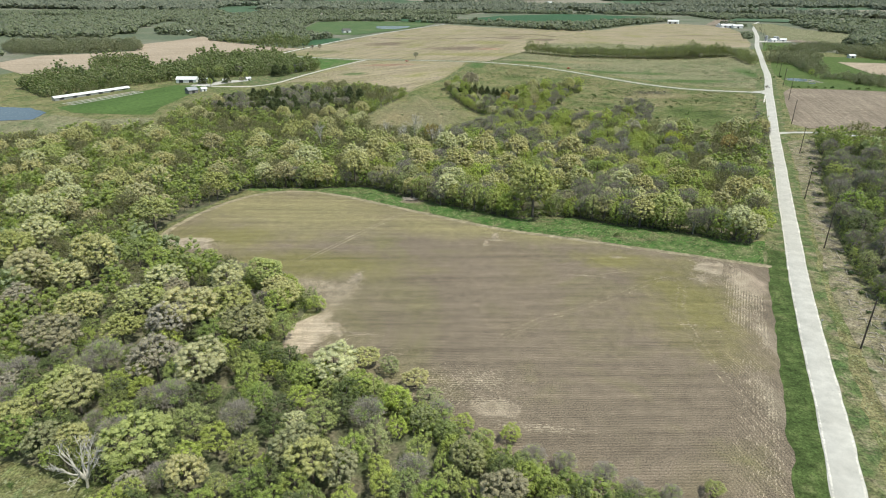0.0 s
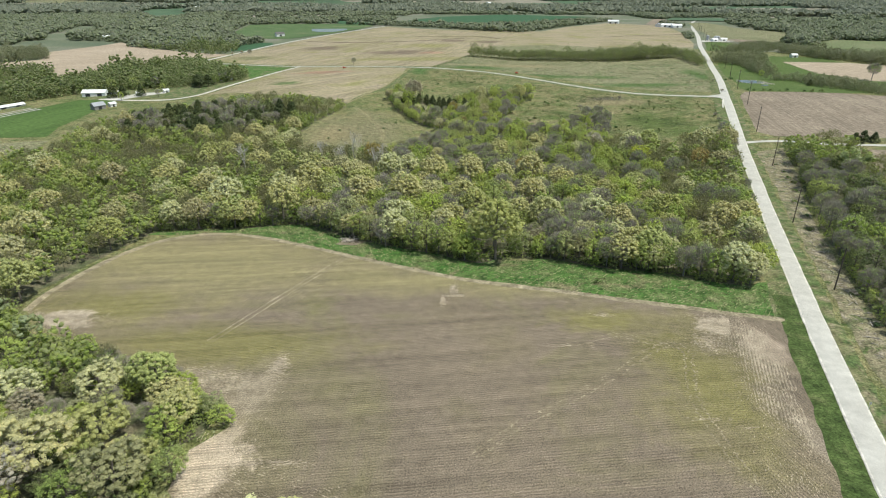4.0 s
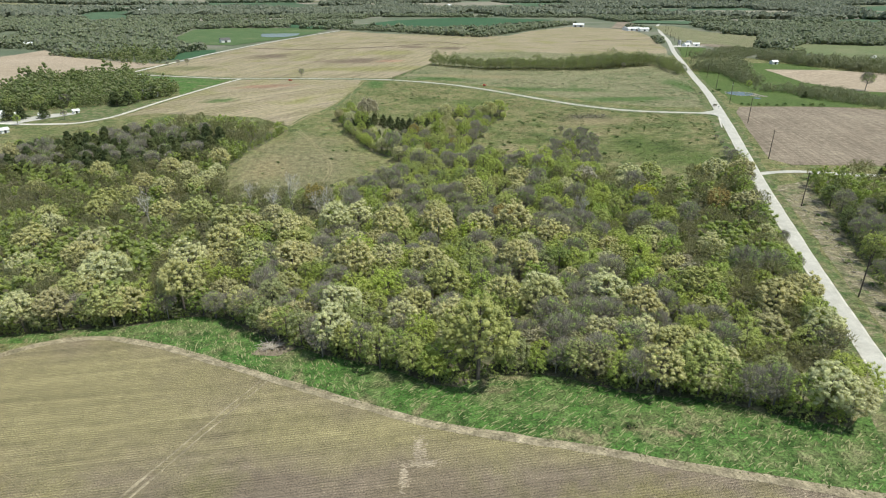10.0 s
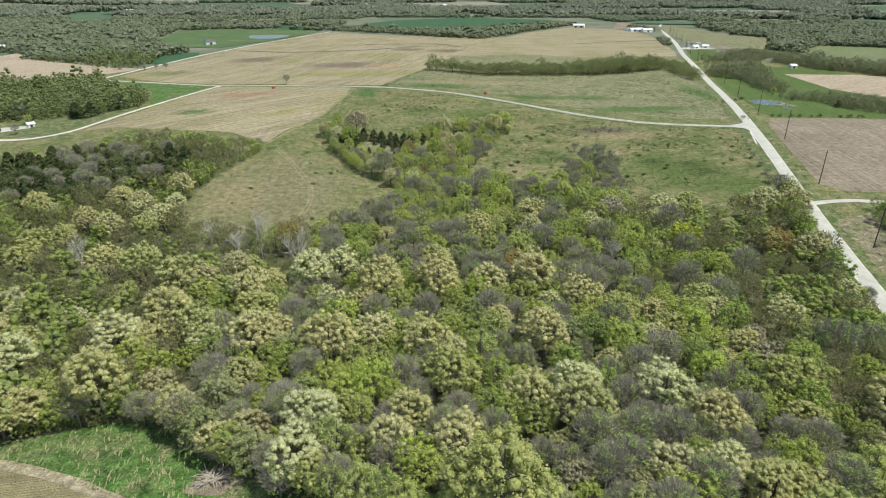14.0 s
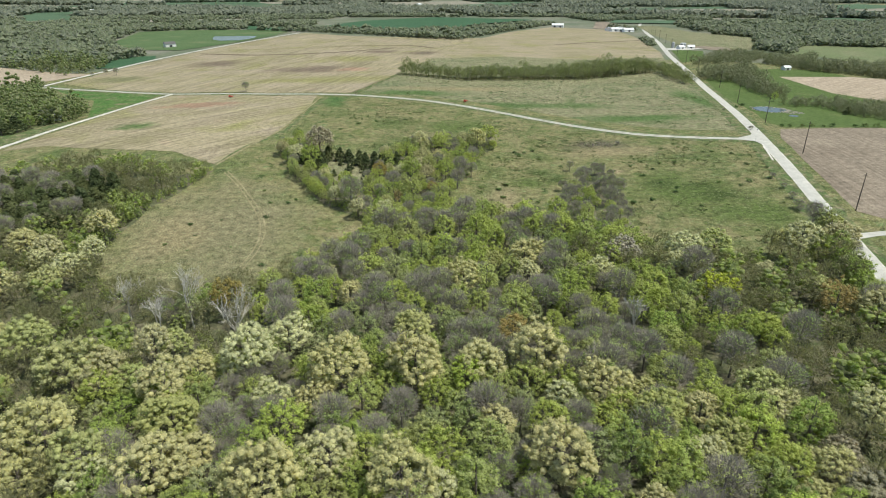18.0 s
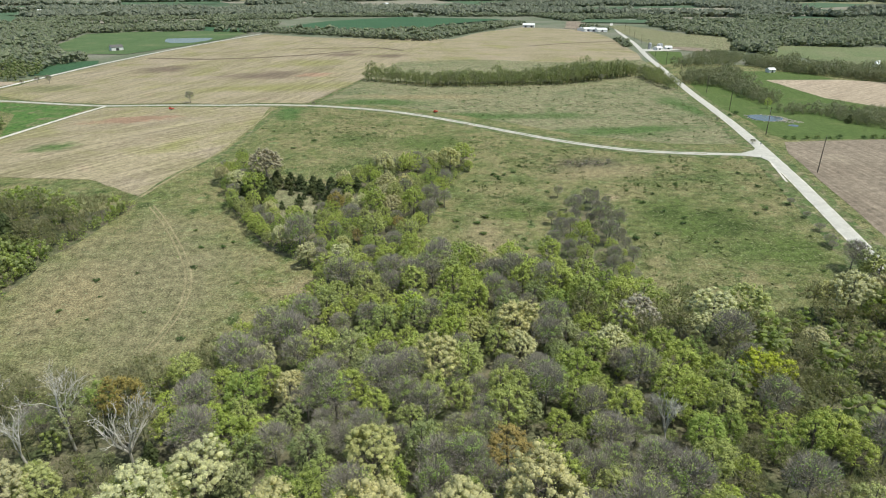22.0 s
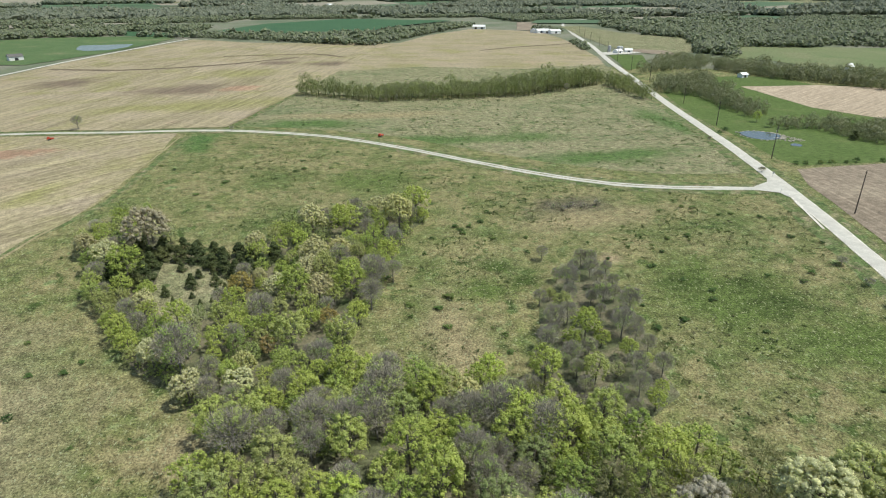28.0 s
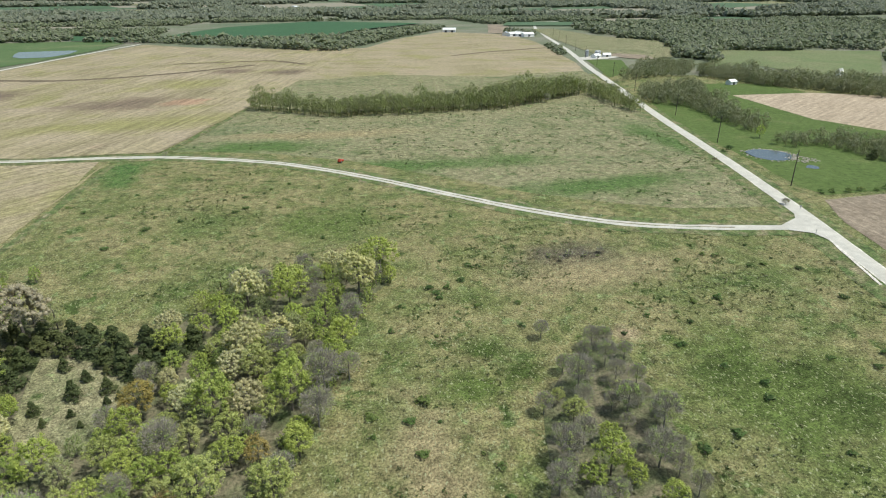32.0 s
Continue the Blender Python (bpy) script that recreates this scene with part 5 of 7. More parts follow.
for _, kind, x, y, s in easts[:295]:
    plant((DULL_OAKS, DEEPS, GREYS, GREENS)[kind], x, y, s, ("roadside_tree", "crown"), ("dull tan oak", "deep green broadleaf tree", "grey budding tree", "fresh green broadleaf tree")[kind] + " in the wood beside the road", "tree",
          "trees of the roadside wood", float(rng.uniform(0.9, 1.1)))
for _, kind, x, y, s in wests[:299]:
    dark = kind == 1 and rng.uniform() < 0.42
    plant((DULL_OAKS if rng.uniform() < 0.4 else OAKS, DEEPS if dark else GREENS, GREYS, SPRINGS)[kind], x, y, s, ("woodland_tree", "crown"), ("pale spring oak", "deep green broadleaf tree" if dark else "fresh green broadleaf tree", "grey budding tree", "yellow-green broadleaf tree")[kind] + " in the wood beside the stubble", "tree",
          "trees of the stubble wood", low(y))
for models, row, what in zip((OAKS, GREENS, GREYS, SPRINGS), EDGE_TREES, ("pale spring oak", "fresh green broadleaf tree", "grey budding tree", "yellow-green broadleaf tree")):
    for x, y, s in row:
        plant(models, x, y, s, ("edge_tree", "crown"), "low " + what + " on the edge of the stubble", "tree", "trees of the stubble edge", 0.62)
YELLOW_LEAF = leafy("bright_yellow_green_leaves", [(0.0, (0.46, 0.50, 0.06)), (1.0, (0.48, 0.51, 0.07))])
glow = [(mesh_of("trunk", *skeleton_of(rng, 13.0, 5.5, 7, 0.28), BARK), canopy_mesh("crown", lobed(rng, 5.7, 8.2, 140, 30, 0.18, 0.155, -0.45, 0.76, 0.88, core=0.6), YELLOW_LEAF))]
plant(glow, 91, 274, 1.0, ("leafy_tree", "crown"), "bright yellow-green round broadleaf tree", "tree", "green trees of the woods")


def many(name, items, models, material, label, category):
    """A stand of trees that nobody could count, as one mesh of stuff."""
    vs, n = [], 0
    for x, y, s, k in items:
        m = models[k][int(rng.integers(len(models[k])))]
        a = rng.uniform(0, 6.283)
        c, sn = math.cos(a), math.sin(a)
        turned = m @ np.array([[c, sn, 0], [-sn, c, 0], [0, 0, 1]]) * s
        vs.append(turned + np.array([x, y, float(lie(x, y))]))
    v = np.concatenate(vs)
    me = bpy.data.meshes.new(name)
    me.vertices.add(len(v))
    me.vertices.foreach_set("co", v.astype(np.float32).ravel())
    tris = len(v) // 3
    me.loops.add(tris * 3)
    me.loops.foreach_set("vertex_index", np.arange(tris * 3, dtype=np.int32))
    me.polygons.add(tris)
    me.polygons.foreach_set("loop_start", np.arange(0, tris * 3, 3, dtype=np.int32))
    me.materials.append(material)
    me.update(calc_edges=True)
    ob = new(name, me)
    return tagged(ob, label, category, kind="stuff")


def trunk_slivers(gen, height, thick=0.25):
    """A plain tapered trunk of three faces as loose triangles."""
    a = [np.array([thick * math.cos(t), thick * math.sin(t), -0.4]) for t in (0, 2.094, 4.189)]
    top = np.array([0, 0, height])
    return np.concatenate([[a[0], a[1], top], [a[1], a[2], top], [a[2], a[0], top]])


def sparser(verts):
    """The same crown with every other leaf spray, each a little larger."""
    tri = verts.reshape(-1, 3, 3)[::2]
    mid = tri.mean(1, keepdims=True)
    return (mid + (tri - mid) * 1.35).reshape(-1, 3)


def lumpy(count, radius, height, lobes, per, size, trunk=0.8, **more):
    """Simple trees of leaf clumps for the stands that the camera stays far from."""
    return [np.concatenate([soup(lobed(rng, radius, height, lobes, per, size, **more)), trunk_slivers(rng, height * trunk)]) for _ in range(count)]


LIGHT_OAK = lumpy(4, 6.2, 9.8, 34, 14, 0.34, lobe=0.26, low=-0.5, flat=0.88)
LIGHT_GREEN = lumpy(4, 4.7, 7.5, 26, 13, 0.32, lobe=0.29, low=-0.8, flat=1.2)
LIGHT_GREY = [np.concatenate([soup(lobed(rng, 4.6, 8.6, 20, 10, 0.28, lobe=0.26, low=-0.6, flat=1.05, hollow=0.55, core=0.42)), twig_cloud(rng, 5.0, 9.0, 520, 0.085), trunk_slivers(rng, 12)]) for _ in range(5)]
for kind, title, mat, models, text in ((0, "oak_stand", PALE_WOOD, LIGHT_OAK, "outlying oaks with pale spring leaves"), (1, "leafy_stand", GREEN_WOOD, LIGHT_GREEN, "outlying fresh green trees and undergrowth"),
                                       (2, "budding_stand", OLIVE_WOOD, LIGHT_GREY, "outlying grey budding trees")):
    own = [(x, y, s, 1 if math.hypot(x - 8, y - 150) > 190 else 0) for x, y, s, k in rest if k == kind]
    if own:
        many(title, own, [models, [sparser(m) for m in models]], mat, text, "woodland")

# Low growth that closes the foot of the wood's edges.
edge_growth = []
for line, side in ((WOOD_SOUTH, 1), (WOOD_SOUTHWEST[1:23], 1), (WOOD_DRAW[:9], -1), (WOOD_DRAW[8:20], -1), (WOOD_WEST[:5], -1), (WOOD_EAST[:10], -1), (WOOD_CENTRE[20:44], 1)):
    q, nrm = smooth_line(line, 1.6)
    for c, n in zip(q, nrm):
        off = float(rng.uniform(-0.5, 5.0)) * (1 if inside(WOOD_CENTRE, *(c + n * 3)) or inside(WOOD_SOUTHWEST, *(c + n * 3)) or inside(WOOD_DRAW, *(c + n * 3)) or inside(WOOD_WEST, *(c + n * 3)) or inside(WOOD_EAST, *(c + n * 3)) else -1)
        edge_growth.append((float(c[0] + n[0] * off), float(c[1] + n[1] * off), float(rng.uniform(0.16, 0.42)), 0))
q, nrm = smooth_line(WOOD_SOUTHWEST[11:23], 1.3)
edge_growth += [(float(c[0] - n[0] * d), float(c[1] - n[1] * d), float(rng.uniform(0.34, 0.62)), 0) for c, n in zip(q, nrm) for d in (float(rng.uniform(-1.5, 1.5)),)]
many("edge_undergrowth", edge_growth, [lumpy(5, 4.6, 4.6, 16, 9, 0.46, lobe=0.31, low=-0.7, flat=0.95, core=0.6)], GREEN_WOOD, "low green undergrowth along the wood edges", "undergrowth")

# ---- tree belts in the middle distance ----
MID = lumpy(4, 4.5, 5.6, 24, 6, 0.26, lobe=0.27, low=-0.9, flat=1.15, hollow=0.55, core=0.85) + lumpy(4, 3.3, 5.6, 20, 6, 0.25, lobe=0.29, low=-0.9, flat=1.5, hollow=0.5, core=0.85)
HEDGE = [(-14, 742), (-10, 726), (48, 688), (87, 690), (128, 692), (164, 694), (209, 717), (244, 737), (252, 733), (248, 692), (250, 664), (258, 664), (261, 700), (266, 742), (260, 758), (205, 750), (160, 724), (85, 716), (45, 712)]
BELTS = [([(-420, 371), (-416, 397), (-407, 420), (-391, 443), (-361, 484), (-341, 500), (-286, 507), (-267, 516), (-232, 536), (-242, 577), (-304, 631), (-356, 717), (-380, 699), (-435, 670), (-417, 614), (-430, 535), (-469, 500), (-508, 472), (-480, 410)], 6.2, 1.1),
         ([(281, 705), (284, 686), (300, 672), (292, 625), (290, 586), (308, 600), (322, 654), (333, 697), (361, 745), (304, 738)], 5.2, 0.85),
         ([(281, 561), (288, 553), (303, 552), (303, 534), (306, 512), (346, 455), (362, 482), (352, 509), (350, 547), (325, 560), (295, 571)], 4.8, 0.66),
         ([(398, 799), (408, 766), (415, 737), (430, 720), (445, 705), (468, 663), (560, 690), (517, 716), (479, 746), (454, 785), (432, 843)], 5.5, 0.95),
         ([(-711, 990), (-648, 985), (-580, 960), (-552, 902), (-452, 852), (-375, 802), (-363, 860), (-381, 922), (-360, 985), (-430, 1050), (-505, 1180), (-560, 1300), (-629, 1500), (-900, 1500)], 11, 1.3),
         ([(-225, 1385), (-142, 1327), (-59, 1247), (0, 1182), (74, 1117), (168, 1279), (332, 1574), (310, 1610), (190, 1470), (110, 1370), (50, 1365), (-20, 1335), (-100, 1385), (-212, 1430)], 9, 1.15),
         ([(549, 1305), (564, 1272), (592, 1141), (604, 1062), (784, 958), (923, 1086), (1060, 1495), (995, 1500), (900, 1700), (700, 1600), (590, 1480)], 11.5, 1.35),
         ([(385, 1340), (398, 1300), (420, 1290), (440, 1330), (420, 1400)], 8, 0.9), ([(340, 1000), (352, 998), (372, 1070), (384, 1130), (376, 1135)], 7, 0.7),
         ([(313, 791), (343, 802), (385, 802), (441, 866), (431, 905), (395, 892), (341, 831)], 6.0, 0.75),
         ([(-700, 640), (-655, 640), (-609, 681), (-574, 737), (-629, 817), (-668, 790), (-720, 765), (-760, 740), (-760, 690)], 6.5, 1.05), ([(-499, 534), (-452, 568), (-489, 623), (-531, 629), (-527, 575)], 6.0, 1.0),
         ([(467, 943), (509, 933), (574, 1024), (530, 1034)], 6.5, 1.3)]
BARE_BELTS = (1, 2, 3, 9, 10)
LOW = lumpy(4, 4.4, 4.0, 8, 2, 1.0, lobe=0.42, low=-0.8, flat=1.0, hollow=0.45)
mids, bare = [], []
hedge_row = [(x, y, 1.2 * (0.82 if x > 246 else 0.92 if x < 150 else 1.05) * float(rng.uniform(0.55, 1.2)) * (1.3 if rng.uniform() < 0.12 else 1.0)) for x, y in scatter(HEDGE, 3.6)]
for k, (poly, gap, s) in enumerate(BELTS):
    (bare if k in BARE_BELTS else mids).extend((x, y, s * float(rng.uniform(0.5, 1.2)) * (1.35 if rng.uniform() < 0.15 else 1.0), 1 if y > 930 and k not in BARE_BELTS else 0) for x, y in scatter(poly, gap * 0.88))
for k, (poly, gap, s) in enumerate(BELTS):
    (bare if k in BARE_BELTS else mids).extend((x, y, s * float(rng.uniform(0.22, 0.5)), 0 if k in BARE_BELTS else 1) for x, y in scatter(poly, gap * 0.7) if y < 1000)
bare.extend((x, y, float(rng.uniform(0.3, 0.65)), 0) for x, y in scatter([(375, 850), (390, 905), (415, 925), (430, 890), (400, 845)], 7.0))
ROW_LEAF = leafy("tree_row_leaves", [(0.0, (0.221, 0.237, 0.133)), (0.3, (0.286, 0.332, 0.133)), (0.5, (0.249, 0.252, 0.166)), (0.75, (0.332, 0.370, 0.157)), (1.0, (0.230, 0.247, 0.152))], 0.45, own=False, contrast=0.5, leaf=2.0)
ROW_TREE = [np.concatenate([crown(rng, 3.4, 6.2, 18, 20, 0.26, 0.32, -0.9, 0.45, 1.35, ruffle=0.4), twig_cloud(rng, 3.5, 6.0, 300, 0.07), trunk_slivers(rng, 9)]) for _ in range(5)]
many("tree_row", [(x, y, s, 0) for x, y, s in hedge_row], [ROW_TREE], ROW_LEAF, "row of olive-grey budding trees between pastures", "woodland")
many("tree_belt", [m for m in mids if m[1] <= 900], [MID, LOW], WOOD_LEAF, "belts of mixed budding trees between far fields", "woodland")
many("bare_tree_belt", bare, [[np.concatenate([crown(rng, 4.6, 5.6, 16, 15, 0.48, 0.4, -0.9, 0.4, 1.1, ruffle=0.3), twig_cloud(rng, 4.8, 6.0, 110, 0.15), trunk_slivers(rng, 9)]) for _ in range(4)]], BELT_LEAF,
     "belts of grey half-bare trees round the green pasture", "woodland")

# ---- far woods to the horizon ----
FARKIND = [far_soup(lobed(rng, 6.4, 3.8, 8, 5, 0.85, lobe=0.46, low=-0.5, flat=0.8, hollow=0.45, core=0.85), rng) for _ in range(6)]
HORIZON = [far_soup(lobed(rng, 6.5, 2.0, 7, 4, 0.8, lobe=0.4, low=0.0, flat=0.34, hollow=0.3), rng) for _ in range(4)]
far = [(x, y, s * 0.85, 0) for x, y, s, _ in mids if y > 900]
keep_off = OPEN_FAR + [[(-60, 600), (-20, 735), (118, 1160), (-205, 1360), (-370, 800), (-360, 720), (-200, 640)], [(60, 960), (118, 1160), (300, 1470), (410, 1340), (390, 1000), (318, 850), (150, 880)],
                       [(-560, 440), (-690, 590), (-720, 730), (-640, 920), (-582, 960), (-385, 790)], [(-345, 1030), (-322, 1050), (-238, 1376), (-343, 1450), (-480, 1455), (-550, 1400), (-500, 1190), (-420, 1050)], [(-390, 1600), (-344, 1450), (-225, 1390), (-200, 1460), (-267, 1520)],
                       [(355, 930), (450, 925), (455, 1000), (380, 1010)], [(360, 1000), (390, 1000), (640, 1780), (840, 1880), (840, 1930), (650, 1890)], [(340, 520), (560, 640), (500, 760), (340, 740)], [(372, 1260), (420, 1260), (560, 1750), (480, 1760), (360, 1400)]]
for near, distant, gap, s in ((760, 2200, 12.5, 1.1), (2200, 5150, 37.0, 3.6)):
    n = int(1.5 * (distant - near) * 1.9 * distant / gap ** 2)
    y = rng.uniform(near - 300, distant, n)
    x = rng.uniform(-1, 1, n) * (0.88 * y + 420)
    d = np.hypot(x, y)
    ok = (d > near) & (d < distant) & (np.hypot(x, y - 280) < 4900) & ((x < -470) | (x > 480) | (y > 2090) | ((y > 1300) & (x < -230)))
    for other in keep_off:
        ok &= ~inside(other, x, y)
    for a, b in zip(x[ok], y[ok]):
        v = noise.fractal(Vector((a / 420, b / 230, 2.2)), 1.0, 2.0, 3)
        if v > -0.19:
            far.append((float(a), float(b), s * float(rng.uniform(0.7, 1.25)), 1 if near > 2000 else 0))
# Both stands take leaf colours with the haze mixed in.
many("far_woods", [t for t in far if t[3] == 0], [FARKIND], HAZED_FAR_LEAF, "distant woods between far fields", "woodland")
many("horizon_woods", [(x, y, s, 0) for x, y, s, k in far if k], [HORIZON], HAZED_HORIZON_LEAF, "woods rolling to the horizon in haze-tinted colour", "woodland")


# ---- cedars, shrubs, single trees ----
for x, y in scatter(CEDAR_GROVE, 4.3, (CEDAR_GLADE,)):
    plant(CEDARS, x, y, float(rng.uniform(0.7, 1.15)), ("cedar_tree", "crown"), "dark green conical red cedar among the trees", "tree", "cedars of the draw", float(rng.uniform(0.66, 0.85)))
for x, y, s in ((-34, 413, 0.6), (-27, 414, 0.55), (-41, 409, 0.45), (-33, 407, 0.3), (-26, 409, 0.35), (-30, 403, 0.25), (-38, 405, 0.28), (-39, 424, 0.5), (-33, 419, 0.45), (-29, 421, 0.35), (-36, 416, 0.22), (-27, 404, 0.2), (-24, 411, 0.3), (12, 455, 0.8), (-50, 271, 0.75), (18, 452, 0.4)):
    plant(CEDARS, x, y, s, ("cedar_tree", "crown"), "dark green conical red cedar among the trees", "tree", "cedars of the draw", float(rng.uniform(0.85, 1.1)))
for x, y in scatter(WEST_CEDARS, 4.6):
    pick = float(rng.uniform())
    if pick < 0.22:
        plant(GREYS, x, y, float(rng.uniform(0.7, 0.95)), ("budding_tree", "crown"), "grey budding tree among tall cedars", "tree", "trees among the western cedars")
    elif pick < 0.5:
        plant(DEEPS, x, y, float(rng.uniform(0.6, 0.85)), ("leafy_tree", "crown"), "dark green broadleaf tree among tall cedars", "tree", "trees among the western cedars")
    else:
        plant(CEDARS, x, y, float(rng.uniform(1.35, 1.7)), ("cedar_tree", "crown"), "tall dark cedar in the western wood", "tree", "cedars of the western wood", float(rng.uniform(0.8, 0.95)))
for x, y, s in ((-262, 505, 1.9), (-256, 512, 1.7), (-268, 512, 1.6), (-322, 463, 1.7), (-316, 468, 1.5), (-300, 470, 1.4), (226, 309, 1.1), (232, 311, 1.2), (239, 312, 1.0), (252, 313, 1.3), (303, 520, 0.9)):
    plant(CEDARS, x, y, s, ("pine_tree", "crown"), "big dark pine near the farm lane", "tree", "pines by the lanes", 0.75)
SHRUB_LABEL = "small dark green shrub in the rough pasture"
PASTURE = [(-100, 330), (-90, 400), (-80, 440), (-70, 520), (-55, 585), (0, 575), (60, 525), (110, 480), (180, 445), (186, 425), (160, 345), (140, 315), (95, 318), (92, 345), (104, 400), (92, 416), (66, 392), (52, 362), (16, 366), (28, 405), (50, 455), (45, 472),
           (-20, 450), (-66, 468), (-80, 450), (-60, 395), (-38, 364), (-25, 335), (-50, 308)]
NORTH_PASTURE = [(-38, 620), (-12, 722), (48, 684), (150, 690), (246, 735), (240, 600), (205, 478), (165, 488), (100, 540), (30, 590)]
FIXED_SHRUBS = [(56, 445, 1.6), (58, 438, 1.4), (72, 456, 1.3), (75, 455, 1.2), (46, 436, 1.3), (44, 395, 2.1), (40, 390, 1.6), (32, 393, 1.7), (41, 380, 1.6), (27, 410, 1.6), (55, 365, 1.2), (56, 373, 1.2),
                (92, 354, 1.1), (137, 416, 1.5), (129, 416, 1.3), (163, 429, 1.2), (170, 405, 1.5), (171, 423, 1.2), (113, 399, 1.0), (98, 366, 1.6), (107, 368, 1.7), (121, 375, 1.4), (159, 381, 1.4), (153, 377, 1.2)]
FIXED_SHRUBS += [(-2, 520, 1.6), (-6, 516, 1.3), (-36, 504, 1.5), (-46, 490, 1.5), (-69, 531, 1.3), (7, 541, 1.1), (11, 519, 1.2), (41, 536, 1.2), (-65, 361, 1.3), (-58, 376, 1.3), (-66, 376, 1.2), (-95, 354, 1.2),
                 (67, 447, 1.5), (58, 441, 1.5), (62, 444, 1.4), (80, 430, 1.2), (139, 440, 1.2), (149, 441, 1.2), (124, 380, 1.3), (145, 383, 1.2), (-25, 510, 1.3), (-3, 532, 1.3), (53, 500, 1.2)]
for x, y, s in FIXED_SHRUBS:
    plant(SHRUBS, x, y, s, ("shrub", "foliage"), SHRUB_LABEL, "shrub", "shrubs of the pasture", 0.6)
for poly, gap in ((PASTURE, 10.5), (NORTH_PASTURE, 12.0)):
    for x, y in scatter(poly, gap, trial=2):
        if rng.uniform() < 0.62:
            plant(SHRUBS, x, y, float(rng.uniform(0.4, 1.1)), ("shrub", "foliage"), SHRUB_LABEL, "shrub", "shrubs of the pasture", float(rng.uniform(0.5, 0.8)))
for x, y, s in ((42.9, 126, 1.2), (84, 131, 1.3), (62, 135, 1.1)):
    plant(SHRUBS, x, y, s, ("shrub", "foliage"), "small dark shrub in the bright green strip", "shrub", "shrubs of the green strip", 0.9)
for x, y, s, m, label in ((-139, 630, 0.62, GREYS, "lone half-bare tree beside the side road"), (-46, 604, 0.28, GREYS, "small bare bush beside the side road"), (206.5, 470, 0.32, GREYS, "small bare bush at the road junction"),
                          (-68, 466, 0.6, GREENS, "green tree at the corner of the crop field"), (-75, 458, 0.5, GREYS, "grey bush at the corner of the crop field"), (-60, 470, 0.4, GREENS, "small green tree at the corner of the crop field"),
                          (385, 567, 1.2, GREYS, "lone grey tree in the tan field"), (284, 578, 0.6, GREENS, "yellow-green willow beside the pond"), 
                          (171, 383, 0.34, GREYS, "grey bush beside the road ditch"), (169, 370, 0.30, GREYS, "grey bush beside the road ditch"), (166, 358, 0.36, GREYS, "grey bush beside the road ditch"), (162, 347, 0.46, GREYS, "grey bush beside the road ditch"), (161, 344, 0.32, GREYS, "grey bush beside the road ditch"), 
                          (222, 535, 0.28, GREYS, "small bush on the road verge"), 
                          (103, 451, 0.22, GREYS, "low bare brush in the pasture"), (107, 454, 0.25, GREYS, "low bare brush in the pasture"), (112, 452, 0.22, GREYS, "low bare brush in the pasture"), (100, 455, 0.18, GREYS, "low bare brush in the pasture"), (118, 453, 0.26, GREYS, "low bare brush in the pasture"), 
                          (153, 301, 0.55, GREYS, "grey roadside tree leaning over the gravel"), (157, 311, 0.45, GREYS, "grey roadside tree near the driveway"), (146.5, 286, 0.52, GREYS, "grey roadside tree over the gravel edge"),
                          (124.5, 207, 0.55, GREYS, "grey roadside tree over the gravel edge"), (118.5, 187, 0.55, GREENS, "green roadside tree over the gravel edge"), (132.5, 231, 0.52, GREYS, "grey roadside tree over the gravel edge"),
                          (206, 712, 0.5, GREYS, "small tree in the north pasture"), (130, 712, 0.35, GREYS, "small tree in the north pasture"), (80, 412, 0.4, GREYS, "small bare tree at the thicket's end"),
                          (-332, 799, 0.5, GREYS, "thin bare tree in the marshy field corner"), (-319, 795, 0.6, GREYS, "thin bare tree in the marshy field corner"), (-343, 792, 0.4, GREYS, "thin bare tree in the marshy field corner"),
                          (-327, 507, 0.9, GREENS, "shade tree in the farmyard"), (-308, 512, 0.8, GREYS, "shade tree in the farmyard"), (-292, 494, 0.55, GREENS, "shade tree in the farmyard"), (-252, 520, 0.7, GREENS, "shade tree beside the lane"),
                          (-345, 500, 0.9, GREENS, "shade tree behind the white barn"), (-306, 448, 0.6, GREENS, "shade tree in the farmyard"), (-280, 462, 0.5, GREYS, "shade tree in the farmyard")):
    plant(m, x, y, s, ("single_tree", "crown"), label, "tree", tall=0.62 if "bush" in label or "brush" in label else 1.0)
for x, y in ((231, 478), (236, 477), (243, 476), (249, 476), (256, 475), (262, 475), (276, 474), (282, 474), (290, 474), (240, 552), (247, 557)):
    plant(SHRUBS, x, y, float(rng.uniform(1.2, 2.2)), ("shrub", "foliage"), "dark bush along the pasture fence", "shrub", "bushes of the pasture fence", 0.9)


def forks(gen, start, way, length, thick, depth, out):
    """A limb that bends and forks again and again."""
    mid = start + way * length * 0.5 + Vector(gen.normal(size=3) * 0.06 * length)
    end = mid + (way + Vector((0, 0, 0.18)) + Vector(gen.normal(size=3) * 0.12)).normalized() * length * 0.5
    out.setdefault(depth > 2, []).append(tube([start, mid, end], [max(thick, 0.035), max(thick * 0.8, 0.03), max(thick * 0.55, 0.025)], 6 if depth > 2 else 3))
    if depth:
        for k in range(int(gen.integers(2, 4))):
            turn = (way + Vector(gen.normal(size=3) * (0.3 if depth > 2 else 0.5)) + Vector((0, 0, 0.1))).normalized()
            forks(gen, end if k < 2 else mid, turn, length * gen.uniform(0.6, 0.85), thick * 0.62, depth - 1, out)


